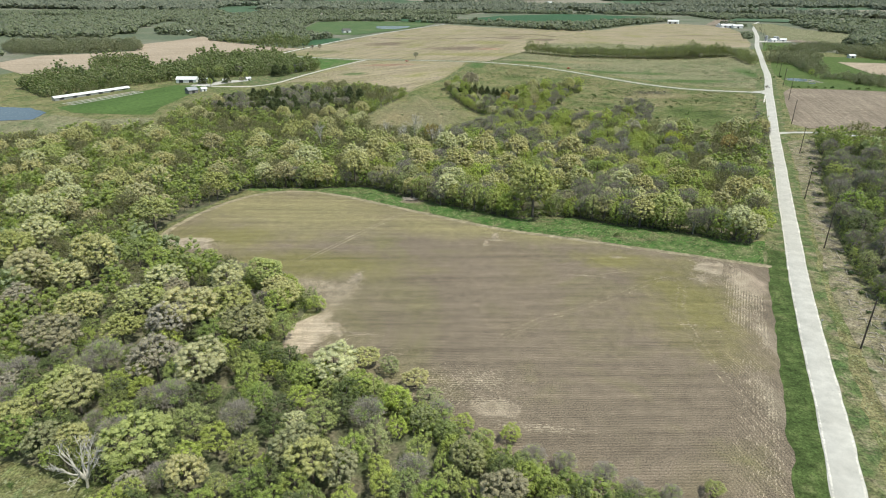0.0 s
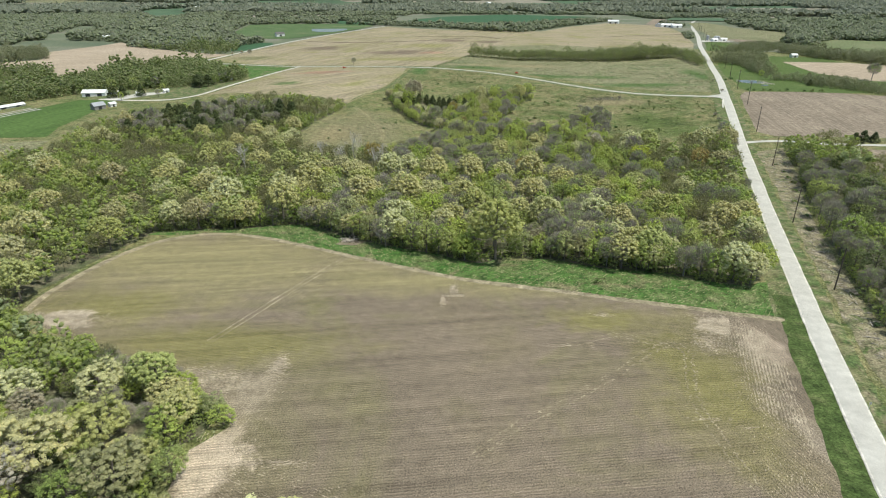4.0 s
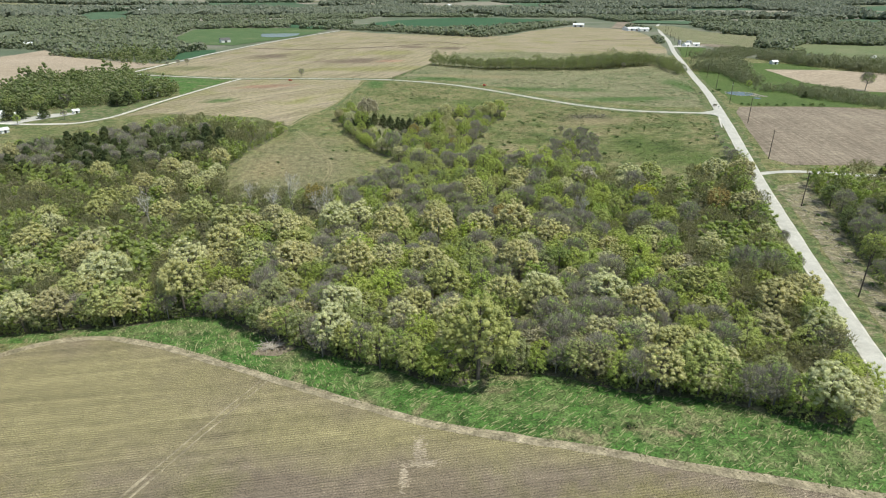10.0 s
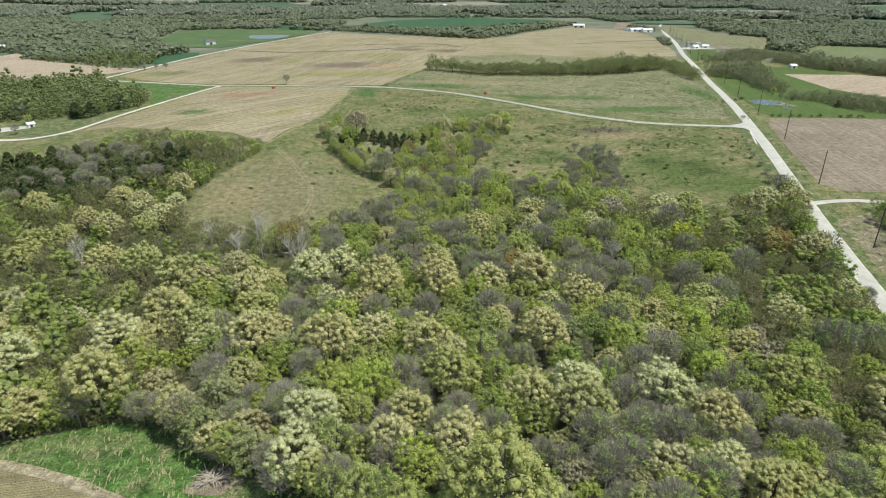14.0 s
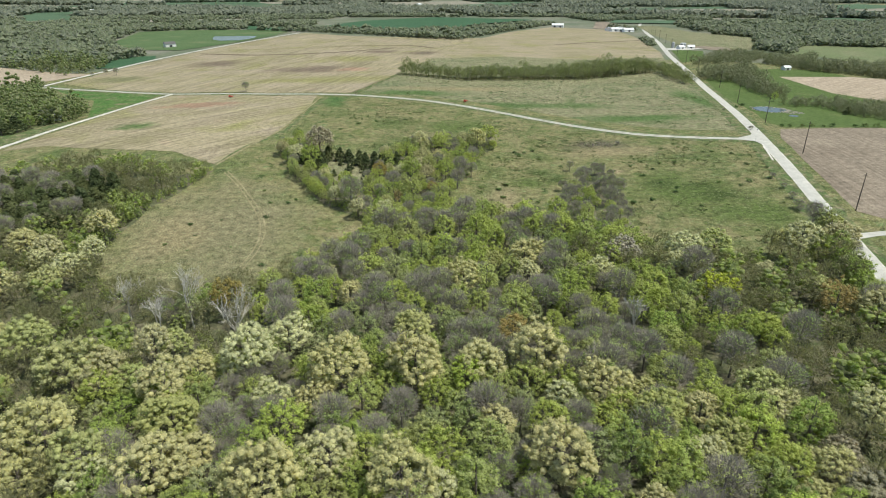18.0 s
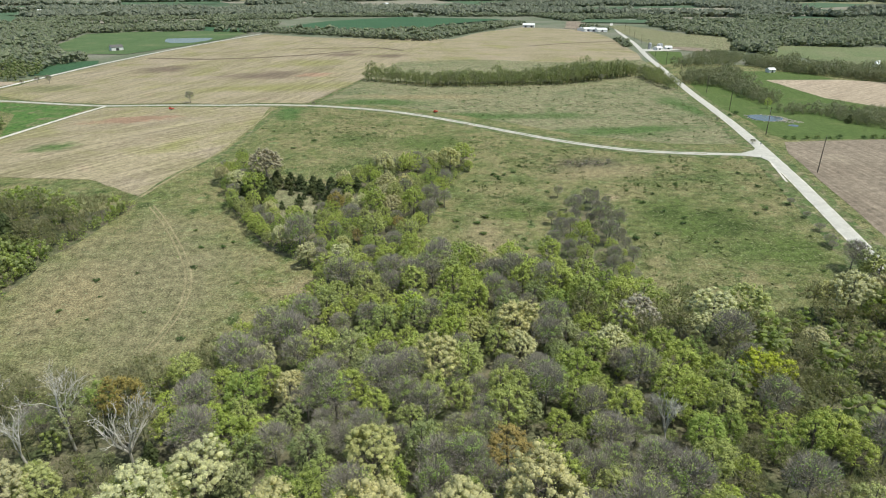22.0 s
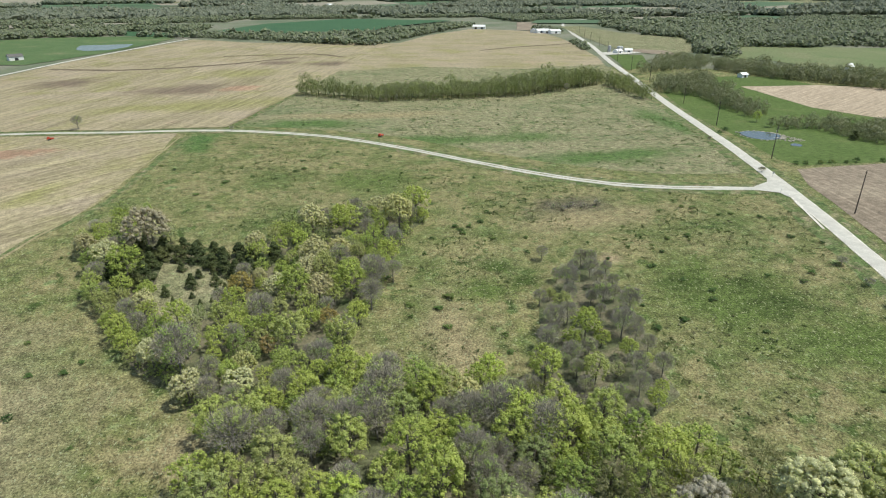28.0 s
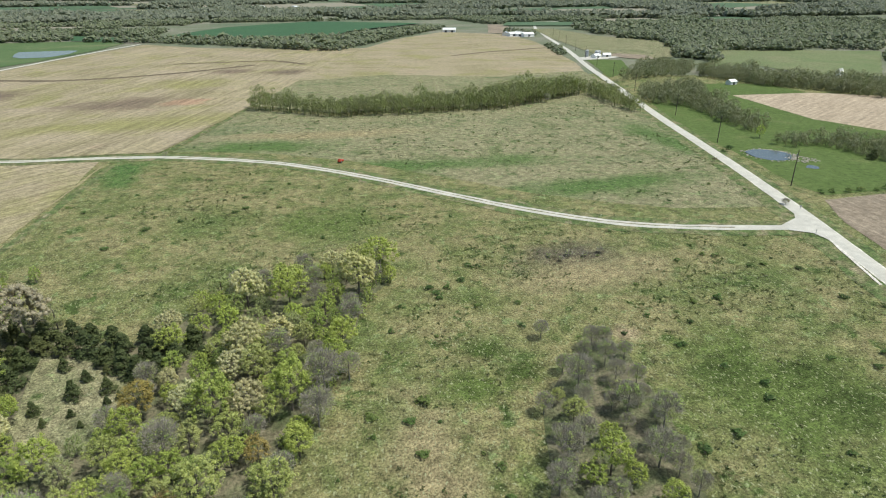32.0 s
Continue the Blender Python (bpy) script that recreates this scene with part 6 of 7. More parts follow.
def bare_tree(x, y, height, reach, label, seed):
    gen = np.random.default_rng(seed)
    out = {}
    first = height * (0.36 if reach < 5 else 0.22)
    lean = Vector((float(gen.normal()) * 0.08, float(gen.normal()) * 0.08, 1)).normalized()
    top = lean * first
    out[True] = [tube([(0, 0, -0.4), tuple(top * 0.5), tuple(top)], [0.34, 0.27, 0.22], 7)]
    for k in range(4 if reach < 5 else 7):
        a = 6.283 * k / (4 if reach < 5 else 7) + float(gen.uniform(-0.4, 0.4))
        out_by = reach / height * (0.9 if reach < 5 else 1.5)
        forks(gen, top * float(gen.uniform(0.75, 1.0)), Vector((out_by * math.cos(a), out_by * math.sin(a), 1.0 if k else 1.6)).normalized(), height * 0.27, 0.15 if reach < 5 else 0.24, 4, out)
    base = new("dead_tree", mesh_of("trunk", *gather(out[True]), WHITE_BARK))
    base.matrix_basis = pose(x, y, float(lie(x, y)) - 0.1)
    tagged(base, label, "tree", "white bare trees")
    tw = new("crown", mesh_of("crown", *gather(out[False]), WHITE_BARK))
    tw.parent = base


for k, (x, y, h, r) in enumerate(WHITE_TREES):
    bare_tree(x, y, h, r, "white-barked bare tree with forked limbs", 40 + k)


# ---- utility poles ----
def box(bm, size, at=(0, 0, 0), turn=0.0, bevel=0.0):
    m = Matrix.Translation(at) @ Matrix.Rotation(turn, 4, "Z") @ Matrix.Diagonal((*size, 1))
    got = bmesh.ops.create_cube(bm, size=1.0, matrix=m)
    if bevel:
        edges = {e for v in got["verts"] for e in v.link_edges}
        bmesh.ops.bevel(bm, geom=list(edges), offset=bevel, segments=1, affect="EDGES")


def rod(bm, r1, r2, depth, m, sides=10):
    bmesh.ops.create_cone(bm, cap_ends=True, segments=sides, radius1=r1, radius2=r2, depth=depth, matrix=m)


def utility_pole(x, y, height, turn, can=False):
    p = thing("utility_pole", x, y, "tall dark wooden utility pole beside the gravel road" if not can else "dark utility pole with a grey transformer", "utility pole", "poles along the road", turn)
    bm = bmesh.new()
    rod(bm, 0.24, 0.15, height + 0.6, Matrix.Translation((0, 0, height / 2 - 0.3)), 10)
    part("pole", bm, POLE_WOOD, p)
    bm = bmesh.new()
    box(bm, (1.5, 0.11, 0.14), (0, 0.17, height - 1.0), 0, 0.015)
    arm = part("crossarm", bm, POLE_WOOD, p)
    for dx in (-0.68, 0.68, 0.0):
        bm = bmesh.new()
        at = (dx, 0.17, height - 0.83) if dx else (0, 0, height + 0.12)
        for k, r in enumerate((0.05, 0.07, 0.05)):
            rod(bm, r, r * 0.8, 0.08, Matrix.Translation((at[0], at[1], at[2] + 0.075 * k)), 8)
        part("insulator", bm, CERAMIC, arm if dx else p, "grey glazed insulator")
    if can:
        bm = bmesh.new()
        rod(bm, 0.32, 0.32, 1.0, Matrix.Translation((0, 0.5, height - 2.4)), 14)
        box(bm, (0.1, 0.4, 0.5), (0, 0.2, height - 2.4))
        part("transformer", bm, GREY_METAL, p, "grey steel transformer can")


for x, y, h in ((75, -24, 14.5), (97, 49, 14.5), (118, 123.5, 14.8), (136, 189, 15), (164, 273, 16), (182.5, 340.5, 16.5), (206, 416, 17), (227, 490, 16), (252, 573, 15), (275, 649, 14.5),
                (297, 742, 14), (316, 815, 14), (337, 890, 14), (360, 965, 14), (382, 1040, 14), (402, 1115, 14), (424, 1190, 14), (446, 1265, 14)):
    utility_pole(x, y, h, -16, can=abs(y - 490) < 1)


# ---- buildings ----
def shed(name, x, y, length, width, wall, roof, turn, label, wall_mat, roof_mat, group="", doors=1, windows=0, lift=0.0):
    """A gabled building: walls, roof with eaves, doors and windows."""
    b = thing(name, x, y, label, name.replace("_", " "), group, turn, lift)
    L, W = length / 2, width / 2
    bm = bmesh.new()
    base = [bm.verts.new((sx * L, sy * W, -0.6)) for sx, sy in ((-1, -1), (1, -1), (1, 1), (-1, 1))]
    top = [bm.verts.new((v.co.x, v.co.y, wall)) for v in base]
    ridge = [bm.verts.new((-L, 0, wall + roof)), bm.verts.new((L, 0, wall + roof))]
    for i in range(4):
        j = (i + 1) % 4
        if i in (0, 2):
            bm.faces.new((base[i], base[j], top[j], top[i]))
    bm.faces.new((base[1], base[2], top[2], ridge[1], top[1]))
    bm.faces.new((base[3], base[0], top[0], ridge[0], top[3]))
    part("wall", bm, wall_mat, b)
    for side in (-1, 1):
        bm = bmesh.new()
        e = 0.5
        slope = roof / W
        pts = [(-L - e, 0, wall + roof + 0.05), (L + e, 0, wall + roof + 0.05), (L + e, side * (W + e), wall - e * slope + 0.05), (-L - e, side * (W + e), wall - e * slope + 0.05)]
        up = [bm.verts.new(p) for p in pts]
        dn = [bm.verts.new((p[0], p[1], p[2] + 0.14)) for p in pts]
        bm.faces.new(up)
        bm.faces.new(dn[::-1])
        for i in range(4):
            bm.faces.new((up[i], up[(i + 1) % 4], dn[(i + 1) % 4], dn[i]))
        bmesh.ops.recalc_face_normals(bm, faces=bm.faces)
        part("roof", bm, roof_mat, b)
    for k in range(doors):
        bm = bmesh.new()
        dx = (k + 0.5) / doors * length - L
        box(bm, (min(4.0, length * 0.3), 0.12, min(wall * 0.8, 3.6)), (dx, -W - 0.06, min(wall * 0.4, 1.8)), 0, 0.02)
        part("door", bm, DARK_OPENING, b, "dark sliding door")
    for k in range(windows):
        bm = bmesh.new()
        dx = (k + 0.5) / windows * length - L
        box(bm, (1.0, 0.1, 1.2), (dx, W + 0.05, wall * 0.55), 0, 0.02)
        w = part("window", bm, WHITE_SIDING, b)
        bm = bmesh.new()
        box(bm, (0.8, 0.04, 1.0), (dx, W + 0.12, wall * 0.55))
        part("pane", bm, DARK_OPENING, w)
    return b


shed("barn", -345, 474, 20, 9, 3.2, 2.2, 10, "long white metal barn beside the green field", WHITE_METAL, WHITE_METAL, doors=2)
shed("barn", -324, 468, 9, 7, 3.0, 1.8, 40, "white shed beside the big barn", WHITE_METAL, WHITE_METAL)
shed("barn", -306, 414, 9, 6.5, 3.2, 2.2, 60, "weathered grey board barn at the wheat field", GREY_WOOD, GREY_METAL)
shed("barn", -300, 424, 5, 4, 2.4, 1.2, 60, "small white shed at the wheat field", WHITE_METAL, WHITE_METAL)
sheet("farmyard", [(-330, 452), (-320, 470), (-302, 484), (-284, 487), (-282, 479), (-296, 468), (-310, 451)], GRAVEL, "pale gravel farmyard before the barns", "yard", 0.16, 6, 1.0)
for x, y, t in ((-304, 474, 15), (-284, 484, 50)):
    shed("shed", x, y, 4.2, 3.0, 2.2, 1.0, t, "small white outbuilding in the farmyard", WHITE_METAL, WHITE_METAL, "outbuildings of the farmyard")
shed("house", -252, 545, 12, 8, 4.5, 3, 20, "white farmhouse between trees at the lane", WHITE_SIDING, ROOF_DARK, windows=4)
shed("long_shed", -393, 396, 72, 4.6, 2.0, 1.2, 71, "very long low shed with a white roof", GREY_METAL, WHITE_METAL, doors=6)
for k in range(5):
    c = np.array([-376 + 5.5 * k, 384 - 2 * k])
    strip("concrete_apron", [tuple(c + (-11, -33)), tuple(c + (11, 33))], [(-0.9, 0.28), (0, 0.3), (0.9, 0.28)], GRAVEL, "pale paved strip beside the long shed", "paving", 5.0, 0.2) if k < 3 else None
shed("barn", 311, 1442, 24, 12, 5, 3, -20, "white metal barn on the distant rise", WHITE_METAL, WHITE_METAL, doors=2)
for x, y, l, w, t in ((386, 1300, 16, 10, 20), (398, 1292, 14, 9, -30), (408, 1284, 20, 11, 10), (380, 1318, 12, 8, 60), (404, 1318, 10, 8, 0)):
    shed("farm_building", x, y, l, w, 4.5, 2.6, t, "white building of a distant farmstead", WHITE_METAL, WHITE_METAL if w > 8 else GREY_METAL, "farmstead on the rise")
shed("shed", 396, 750, 8, 5.5, 2.8, 1.6, 15, "small white metal shed in the green pasture", WHITE_METAL, WHITE_METAL)
shed("farm_building", 372, 962, 11, 7, 3.2, 2, 30, "white shed beside the grain bins", WHITE_METAL, WHITE_METAL, "farm beyond the tree row")
shed("farm_building", 390, 970, 9, 6, 3, 1.8, -10, "white shed beside the grain bins", WHITE_METAL, WHITE_METAL, "farm beyond the tree row")
sheet("farmyard", [(345, 945), (352, 968), (392, 985), (405, 962), (380, 948)], GRAVEL, "white gravel farmyard", "yard", 0.6, 12, 1.0)
sheet("farmyard", [(372, 1290), (395, 1330), (425, 1300), (410, 1270)], GRAVEL, "white gravel farmyard", "yard", 0.6, 12, 1.0)
sheet("bare_earth", [(392, 985), (420, 1000), (446, 975), (436, 935), (410, 945)], BROWNFIELD, "bare brown earth beyond the farm", "soil patch", 0.6, 12, 2.0)
sheet("crop_field", [(372, 1390), (410, 1345), (470, 1560), (520, 1700), (480, 1740)], BROWNFIELD, "brown field behind the distant farmstead", "field", 0.7, 30, 2.0)
shed("house", -372, 1098, 16, 9, 5, 3, 40, "white house near the far pond", WHITE_SIDING, ROOF_DARK, windows=3)
shed("house", -600, 1010, 14, 9, 5, 3, 0, "white house before the far woods", WHITE_SIDING, ROOF_DARK, windows=3)
shed("house", -660, 1020, 12, 8, 4, 3, 20, "white house before the far woods", WHITE_SIDING, WHITE_METAL, windows=3)
for x, y, l in ((330, 2930, 60), (-120, 3100, 80), (40, 3130, 50), (-260, 3050, 45), (640, 2330, 22), (690, 2350, 18), (-1150, 2480, 24), (1450, 1980, 18), (-720, 2350, 24), (520, 760, 10)):
    shed("far_building", x, y, l, l * 0.5, 5 + l * 0.06, 3 + l * 0.04, float(rng.uniform(0, 90)), "white building far off among woods", WHITE_METAL, WHITE_METAL, "far white buildings", doors=0)


def grain_bin(x, y, r, h):
    g = thing("grain_bin", x, y, "galvanised round grain bin with a conical roof", "grain bin", "grain bins of the farm")
    bm = bmesh.new()
    rod(bm, r, r, h, Matrix.Translation((0, 0, h / 2)), 20)
    part("bin_wall", bm, GREY_METAL, g)
    bm = bmesh.new()
    rod(bm, r * 1.05, 0.3, r * 0.55, Matrix.Translation((0, 0, h + r * 0.275)), 20)
    part("roof", bm, GREY_METAL, g)


for x, y, r, h in ((378, 972, 2.8, 6.5), (384, 978, 2.4, 6), (366, 974, 2.2, 7.5)):
    grain_bin(x, y, r, h)

# ---- stones round the pond ----
bank = []
q, nrm = smooth_line(POND + [POND[0]], 1.2)
for c, n in list(zip(q, nrm)) * 3:
    if c[0] < 262 and rng.uniform() < 0.75:
        continue
    off = float(rng.uniform(0.1, 2.4)) * (-1 if inside(POND, *(c + n * 1.5)) else 1)
    bank.append((c[0] + n[0] * off, c[1] + n[1] * off, float(rng.uniform(0.35, 1.0))))
bank += [(float(rng.uniform(262, 275)), float(rng.uniform(522, 534)), float(rng.uniform(0.3, 0.9))) for _ in range(70)]
stones = []
for _ in range(4):
    bm = bmesh.new()
    bmesh.ops.create_icosphere(bm, subdivisions=1, radius=1.0)
    for v in bm.verts:
        v.co *= float(rng.uniform(0.7, 1.15))
        v.co.z *= 0.6
    me = bpy.data.meshes.new("stone")
    bm.to_mesh(me)
    bm.free()
    me.materials.append(ROCK)
    stones.append(me)
riprap = tagged(new("stone_bank"), "pale limestone rocks round the farm pond", "stone bank")
for x, y, s in bank:
    st = new("stone", stones[int(rng.integers(4))])
    st.parent = riprap
    st.matrix_basis = pose(x, y, float(lie(x, y)) + 0.1 + 0.12 * s, 0, 0, float(rng.uniform(0, 360))) @ Matrix.Diagonal((s, s * 0.8, s * 0.7, 1))

# ---- brush pile at the edge of the green strip ----
pile = thing("brush_pile", PILE[0], PILE[1], "heap of bleached dead branches on bare earth", "brush pile")
for k in range(46):
    a = float(rng.uniform(0, 6.283))
    r = float(rng.uniform(0.2, 2.6))
    d = Vector((math.cos(a + rng.normal() * 0.7), math.sin(a + rng.normal() * 0.7), float(rng.uniform(-0.08, 0.35)))).normalized()
    s = Vector((r * math.cos(a) - d.x * 1.2, r * math.sin(a) - d.y * 1.2, float(rng.uniform(0.1, 0.8))))
    n = float(rng.uniform(2.0, 4.4))
    v, f = tube([s, s + d * n * 0.5 + Vector((float(rng.normal()) * 0.25, float(rng.normal()) * 0.25, 0.15)), s + d * n], [0.14, 0.10, 0.03], 5)
    br = new("branch", mesh_of("branch", v, f, DEADWOOD))
    br.parent = pile
sheet("bare_earth", [(-54, 160), (-46, 159), (-42, 163), (-44, 168), (-51, 167)], BROWNFIELD, "bare reddish earth under the brush pile", "soil patch", 0.1, 2, 0.8)

# ---- old farm implements in the pasture ----
def implement(x, y, turn):
    m = thing("farm_implement", x, y, "small faded red hay implement standing in grass", "farm implement", "red implements", turn)
    bm = bmesh.new()
    box(bm, (3.4, 1.5, 0.7), (0, 0, 1.0), 0, 0.12)
    part("body", bm, RED_PAINT, m)
    bm = bmesh.new()
    box(bm, (1.3, 1.2, 0.7), (-0.8, 0, 1.65), 0, 0.15)
    part("hood", bm, RED_PAINT, m)
    bm = bmesh.new()
    box(bm, (2.2, 0.12, 0.12), (2.6, 0, 0.7))
    part("drawbar", bm, GREY_METAL, m)
    for side in (-0.95, 0.95):
        bm = bmesh.new()
        rod(bm, 0.5, 0.5, 0.3, Matrix.Translation((-0.5, side, 0.5)) @ Matrix.Rotation(radians(90), 4, "X"), 16)
        w = part("wheel", bm, RUBBER, m)
        bm = bmesh.new()
        rod(bm, 0.22, 0.22, 0.34, Matrix.Translation((-0.5, side, 0.5)) @ Matrix.Rotation(radians(90), 4, "X"), 12)
        part("hub", bm, GREY_METAL, w)


implement(40, 578, 40)
implement(-144, 602, 10)


# ---- road signs ----
def road_sign(x, y, h, turn, label, size=(0.75, 0.75)):
    s = thing("road_sign", x, y, label, "road sign", "signs at the junction", turn, 0.15)
    bm = bmesh.new()
    rod(bm, 0.045, 0.045, h + 0.4, Matrix.Translation((0, 0, h / 2 - 0.2)), 8)
    part("post", bm, GREY_METAL, s)
    bm = bmesh.new()
    box(bm, (size[0], 0.03, size[1]), (0, -0.06, h - size[1] / 2), 0, 0.008)
    part("panel", bm, SIGN_METAL, s)


road_sign(193.5, 441, 2.6, 60, "metal sign post seen from behind at the junction")
road_sign(206, 462, 2.4, -30, "metal sign post on the road verge")
road_sign(132, 480, 1.6, 20, "slim marker post beside the side road", (0.2, 0.3))
road_sign(45, 560, 1.6, 20, "slim marker post beside the side road", (0.2, 0.3))
road_sign(91.5, 60, 2.2, -16, "metal sign post beside the gravel road", (0.5, 0.6))

# ---- fallen limbs in the cleared strip ----
limbs = []
for x, y in scatter([(96, 30), (106, 78), (124, 140), (152, 230), (166, 285), (176, 285), (170, 262), (153, 220), (137, 171), (130, 147), (121, 118), (114, 90), (112, 40)], 1.9, trial=2):
    a, n = float(rng.uniform(0, 6.283)), float(rng.uniform(1.2, 4.5))
    z = float(lie(x, y)) + 0.22
    v, f = tube([(x, y, z), (x + n * 0.5 * math.cos(a + 0.2), y + n * 0.5 * math.sin(a + 0.2), z + 0.25), (x + n * math.cos(a), y + n * math.sin(a), z + 0.1)], [0.13, 0.1, 0.03], 4)
    limbs.append((v, f))
tagged(new("fallen_limbs", mesh_of("fallen_limbs", *gather(limbs), DEADWOOD)), "bleached limbs and slash littering the cleared strip", "dead wood", kind="stuff")
for x, y in scatter([(100, 30), (108, 78), (124, 130), (150, 220), (166, 280), (172, 270), (153, 220), (137, 171), (121, 118), (112, 60)], 7.0, trial=2):
    plant(SHRUBS, x, y, float(rng.uniform(0.8, 1.7)), ("shrub", "foliage"), "low green shrub in the cleared strip", "shrub", "shrubs of the cleared strip", 0.8)


# ---- grass tufts and straw ----
def flecks(name, places, size, up, material, label, category):
    n = len(places)
    p = np.array(places)
    z = lie(p[:, 0], p[:, 1])
    c = np.stack([p[:, 0], p[:, 1], z + 0.2], 1)
    a = rng.uniform(0, 6.283, n)
    s = size * rng.uniform(0.5, 1.4, n)
    d = np.stack([np.cos(a), np.sin(a), np.zeros(n)], 1) * s[:, None]
    e = np.stack([-np.sin(a), np.cos(a), np.zeros(n)], 1) * s[:, None] * 0.45
    top = c + np.stack([rng.normal(size=n) * 0.3 * s, rng.normal(size=n) * 0.3 * s, up * s * rng.uniform(0.5, 1.3, n)], 1)
    v = np.stack([c - d, c + e, top, c + d, c - e, top], 1).reshape(-1, 3)
    tagged(new(name, mesh_of(name, v, loose(v), material)), label, category, kind="stuff")


GRASS_TUFT = leafy("grass_tufts", [(0.0, (0.10, 0.135, 0.05)), (0.4, (0.155, 0.165, 0.078)), (0.7, (0.20, 0.19, 0.105)), (1.0, (0.12, 0.155, 0.058))], 0.2, own=False)


def dots(poly, count, out=()):
    xs, ys = [p[0] for p in poly], [p[1] for p in poly]
    x, y = rng.uniform(min(xs), max(xs), count * 3), rng.uniform(min(ys), max(ys), count * 3)
    ok = inside(poly, x, y)
    for o in out:
        ok &= ~inside(o, x, y)
    return np.stack([x[ok], y[ok]], 1)[:count]


flecks("grass_tufts", np.concatenate([dots(PASTURE, 42000), dots([(-118, 320), (-103, 416), (-92, 400), (-60, 345), (-60, 305)], 6000)]), 0.14, 1.0, GRASS_TUFT, "tan and green grass tufts of the pasture", "grass")
flecks("meadow_tufts", dots(FIELD_NORTH[5:] + [(100, 103), (107, 130), (96, 126)] + WOOD_SOUTH[::-1] + [(-134, 168)], 9000), 0.28, 0.6, GRASS_TUFT, "taller grass tufts of the bright green strip", "grass")


def streaks(places, heading, size, spacing=0.78):
    """Straw lying along crop rows: thin flat slivers, gathered on the rows."""
    p = np.array(places)
    p = p[inside(FIELD_NORTH + FIELD_EAST + FIELD_WEST, p[:, 0], p[:, 1]) & inside(FIELD_NORTH + FIELD_EAST + FIELD_WEST, p[:, 0] + 3.5, p[:, 1])]
    u = np.array([math.cos(heading), math.sin(heading)])
    w = np.array([-u[1], u[0]])
    across = np.round(p @ w / spacing) * spacing + rng.normal(size=len(p)) * 0.16
    return lay(np.outer(p @ u, u) + np.outer(across, w), np.full(len(p), heading) + rng.normal(size=len(p)) * 0.12, size)


def lay(p, heading, size, wide=1.0):
    n = len(p)
    half = size * rng.uniform(0.4, 1.3, n)
    thin = wide * rng.uniform(0.05, 0.11, n)
    d = np.stack([np.cos(heading), np.sin(heading)], 1) * half[:, None]
    e = np.stack([-np.sin(heading), np.cos(heading)], 1) * thin[:, None]
    a, b, c, f = p - d - e * 0.3, p - d * 0.2 + e, p + d, p + d * 0.1 - e
    v = np.stack([a, b, c, a, c, f], 1).reshape(-1, 2)
    return np.concatenate([v, (lie(v[:, 0], v[:, 1]) + 0.15 + np.tile([0.0, 0.03, 0.01, 0.0, 0.01, 0.03], n))[:, None]], 1)


ROW, ENDROW = math.atan2(0.156, 0.988), math.atan2(0.957, 0.29)
straw = []
for x, y, rx, ry, n in ((-5, 119, 1.0, 3.2, 150), (-4, 115, 3, 0.7, 100), (-8, 111, 0.8, 3, 60), (-48.5, 73, 1.6, 3.5, 260), (-67, 67, 8, 3, 500), (-57, 64, 6, 3, 400), (-122, 95, 9, 3, 420), (-37, 38, 4, 0.7, 60), (-29, 26, 4, 0.8, 50),
                        (73, 98, 5, 4, 420), (66, 88, 3, 4, 260), (56, 55, 4, 0.3, 14), (62.5, 52.7, 3, 0.3, 10), (-1, 21, 6, 3, 320), (-14, 16, 9, 4, 320), (40, 103, 3, 0.7, 40), (26, 85, 5, 0.5, 40), (2, 12, 4, 1.6, 240), (12, 5, 7, 1.0, 150)):
    n *= 3
    straw.append(streaks(np.stack([x + rx * rng.normal(size=n) * 0.7, y + ry * rng.normal(size=n) * 0.7], 1), ROW, 0.36))
for x, y, rx, ry, n in ((76.5, 80, 3.6, 10, 1300), (75, 50, 2.2, 8, 420), (71, 62, 3, 8, 260), (66, 20, 4, 16, 420), (60, -10, 4, 20, 300), (80, 92, 2.5, 4, 260)):
    n *= 3
    straw.append(streaks(np.stack([x + rx * rng.normal(size=n) * 0.7, y + ry * rng.normal(size=n) * 0.7], 1), ENDROW, 0.36))
# The rows that bend round the bay in the wood's edge.
bend, side_of = smooth_line([(-26, 22), (-36, 26), (-46, 27.5), (-54, 33), (-57.5, 43), (-57.5, 54), (-54, 65), (-48, 75)], 0.7)
along = np.arctan2(*np.gradient(bend, axis=0).T[::-1])
for k in range(17):
    line = bend - side_of * 0.78 * k
    thick = np.array([noise.noise(Vector((a * 0.13, b * 0.13, 1.7))) for a, b in line])
    keep = rng.uniform(size=len(line)) < (0.95 - 0.055 * k) * np.clip(0.75 + 1.6 * thick, 0.05, 1)
    straw.append(lay(line[keep] + rng.normal(size=(int(keep.sum()), 2)) * 0.08, along[keep], 0.55))
v = np.concatenate(straw)
tagged(new("straw_litter", mesh_of("straw_litter", v, loose(v), CHAFF)), "bleached straw lying along the stubble rows", "straw", kind="stuff")
straw = []
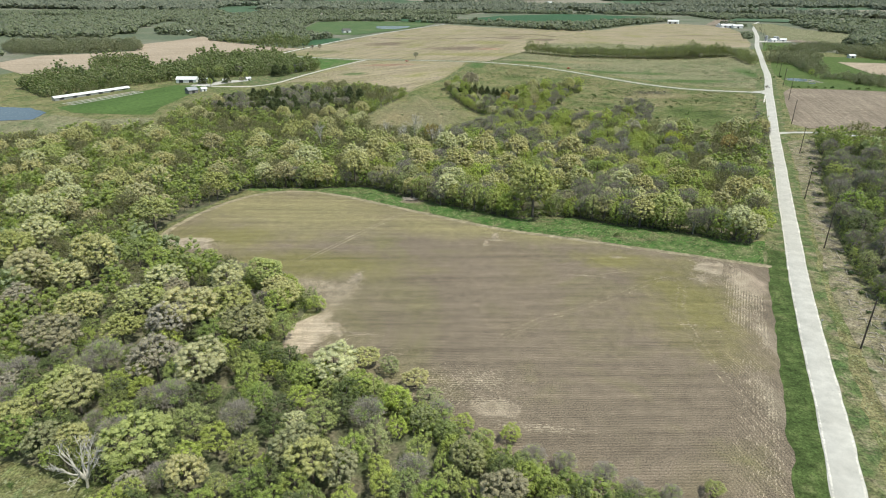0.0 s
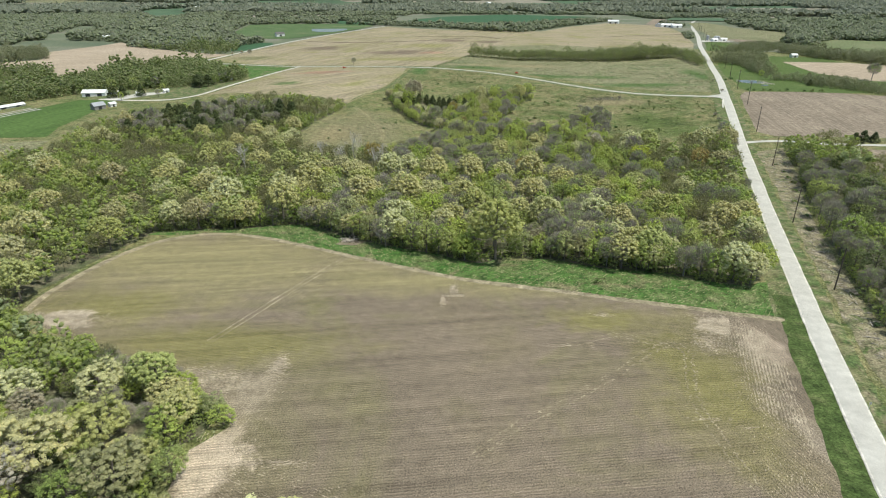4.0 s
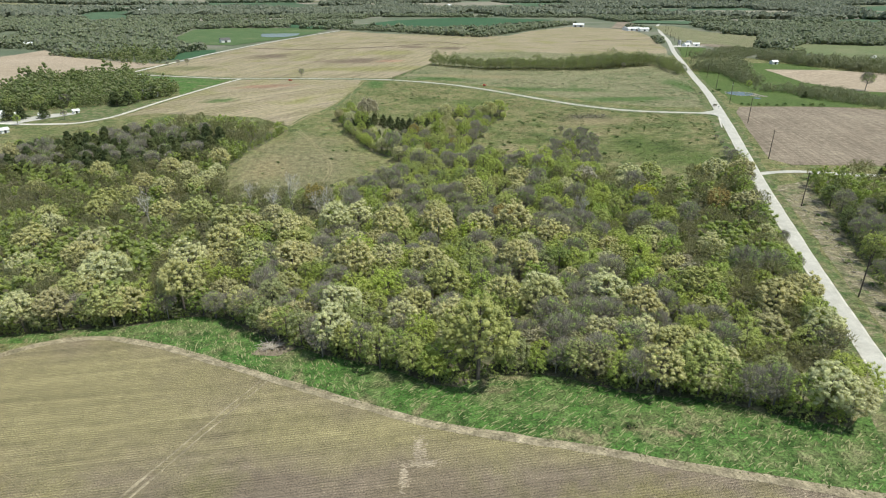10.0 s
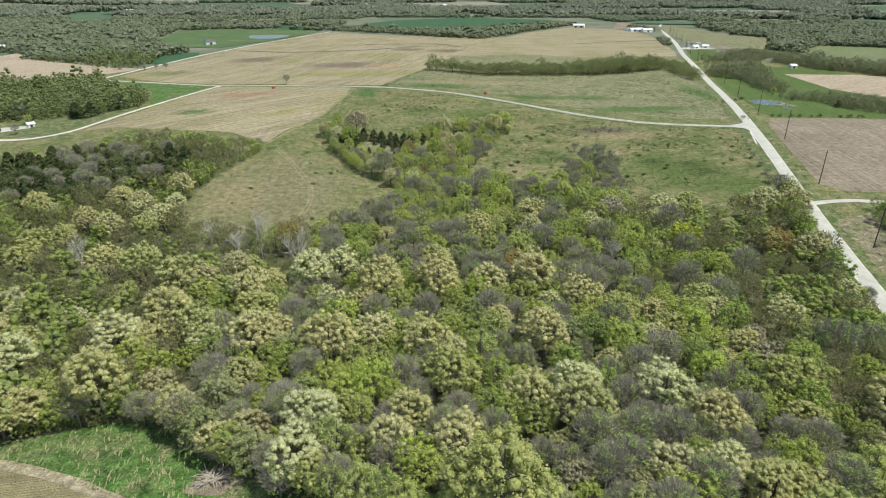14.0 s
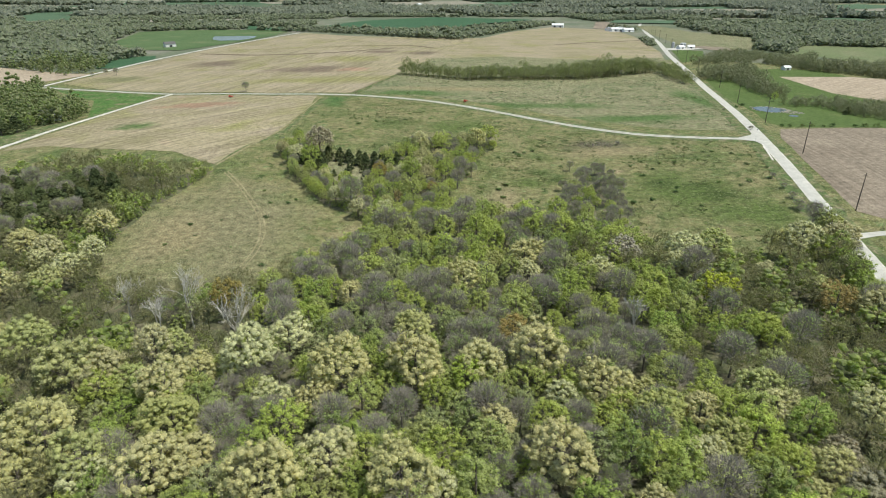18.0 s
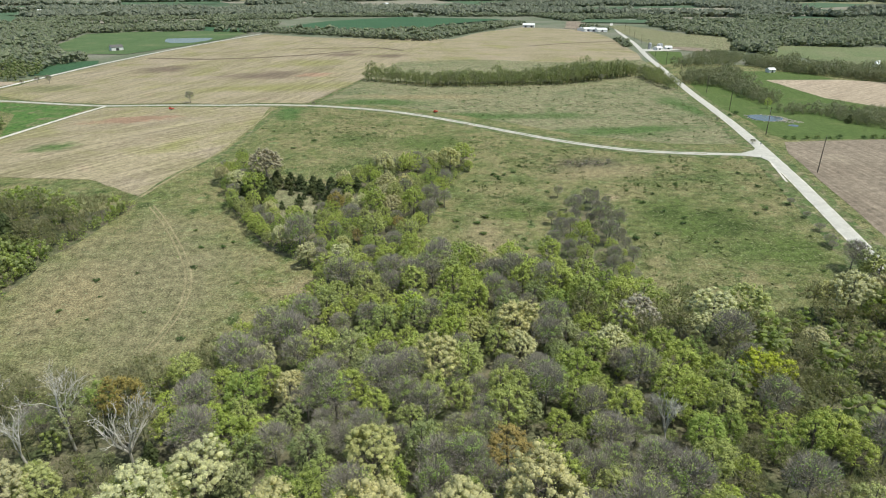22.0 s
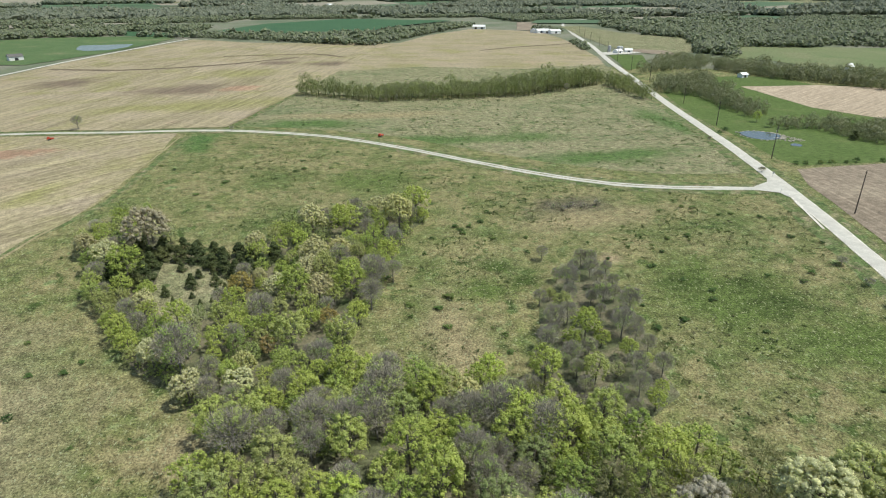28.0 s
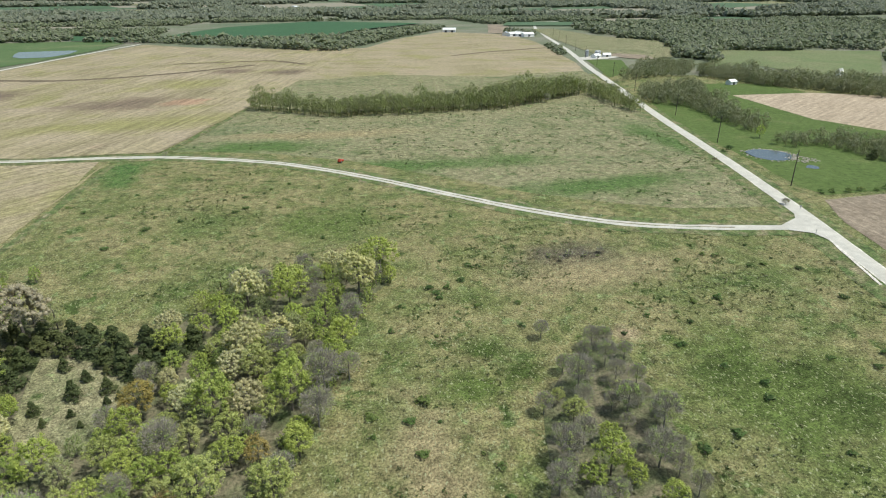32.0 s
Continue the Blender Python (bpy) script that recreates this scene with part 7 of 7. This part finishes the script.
# Faint wheel tracks.
for points in ([(3, 42), (14, 53), (24, 60), (39.6, 73.5), (50, 84), (56, 87.5), (59, 83), (56, 72), (53.5, 62), (55.5, 42), (58, 28)], [(30, 86), (42, 92), (54, 86)]):
    q, nrm = smooth_line(points, 0.6)
    turn = np.arctan2(*np.gradient(q, axis=0).T[::-1])
    for off in (-1.0, 1.0):
        keep = rng.uniform(size=len(q)) < 0.9
        straw.append(lay((q + nrm * off)[keep] + rng.normal(size=(int(keep.sum()), 2)) * 0.22, turn[keep] + rng.normal(size=int(keep.sum())) * 0.5, 0.5, 2.2))
v = np.concatenate(straw)
tagged(new("pressed_straw", mesh_of("pressed_straw", v, loose(v), EDGESTRAW)), "flattened straw in faint wheel tracks", "straw", kind="stuff")

MOWN = plain("dry_mown_grass", (0.27, 0.275, 0.13), 0.9, spread=0.3)
GREEN_STRIP = FIELD_NORTH[5:] + [(98, 103), (104, 128), (96, 126)] + WOOD_SOUTH[::-1] + [(-134, 168)]
swath = dots(GREEN_STRIP, 2200)
tilt = np.where(swath[:, 0] < -20, 1.9, 0.7) + rng.normal(size=len(swath)) * 0.25
v = lay(swath, tilt, 1.2, 1.8)
tagged(new("mown_swaths", mesh_of("mown_swaths", v, loose(v), MOWN)), "pale dry swaths lying on the green strip", "cut grass", kind="stuff")

# Low weeds in loose drifts over the pastures.
WEED_LEAF = leafy("pasture_weeds", [(0.0, (0.065, 0.10, 0.034)), (0.45, (0.11, 0.145, 0.05)), (0.7, (0.16, 0.15, 0.085)), (0.85, (0.30, 0.30, 0.19)), (1.0, (0.12, 0.155, 0.055))], 0.25, own=False)
drift = []
for x, y in np.concatenate([dots(PASTURE, 8000), dots(NORTH_PASTURE, 4000)]):
    if x > -45 and noise.fractal(Vector((x / 26, y / 26, 4.4)), 1.0, 2.0, 3) > 0.1:
        drift.append((float(x), float(y), float(rng.uniform(0.2, 0.65)), 0))
many("pasture_weeds", drift, [[crown(rng, 1.0, 0.25, 4, 5, 0.3, 0.5, 0.0, 0.3, 0.45) for _ in range(5)]], WEED_LEAF, "drifts of low weeds and coarse grass in the pasture", "weeds")
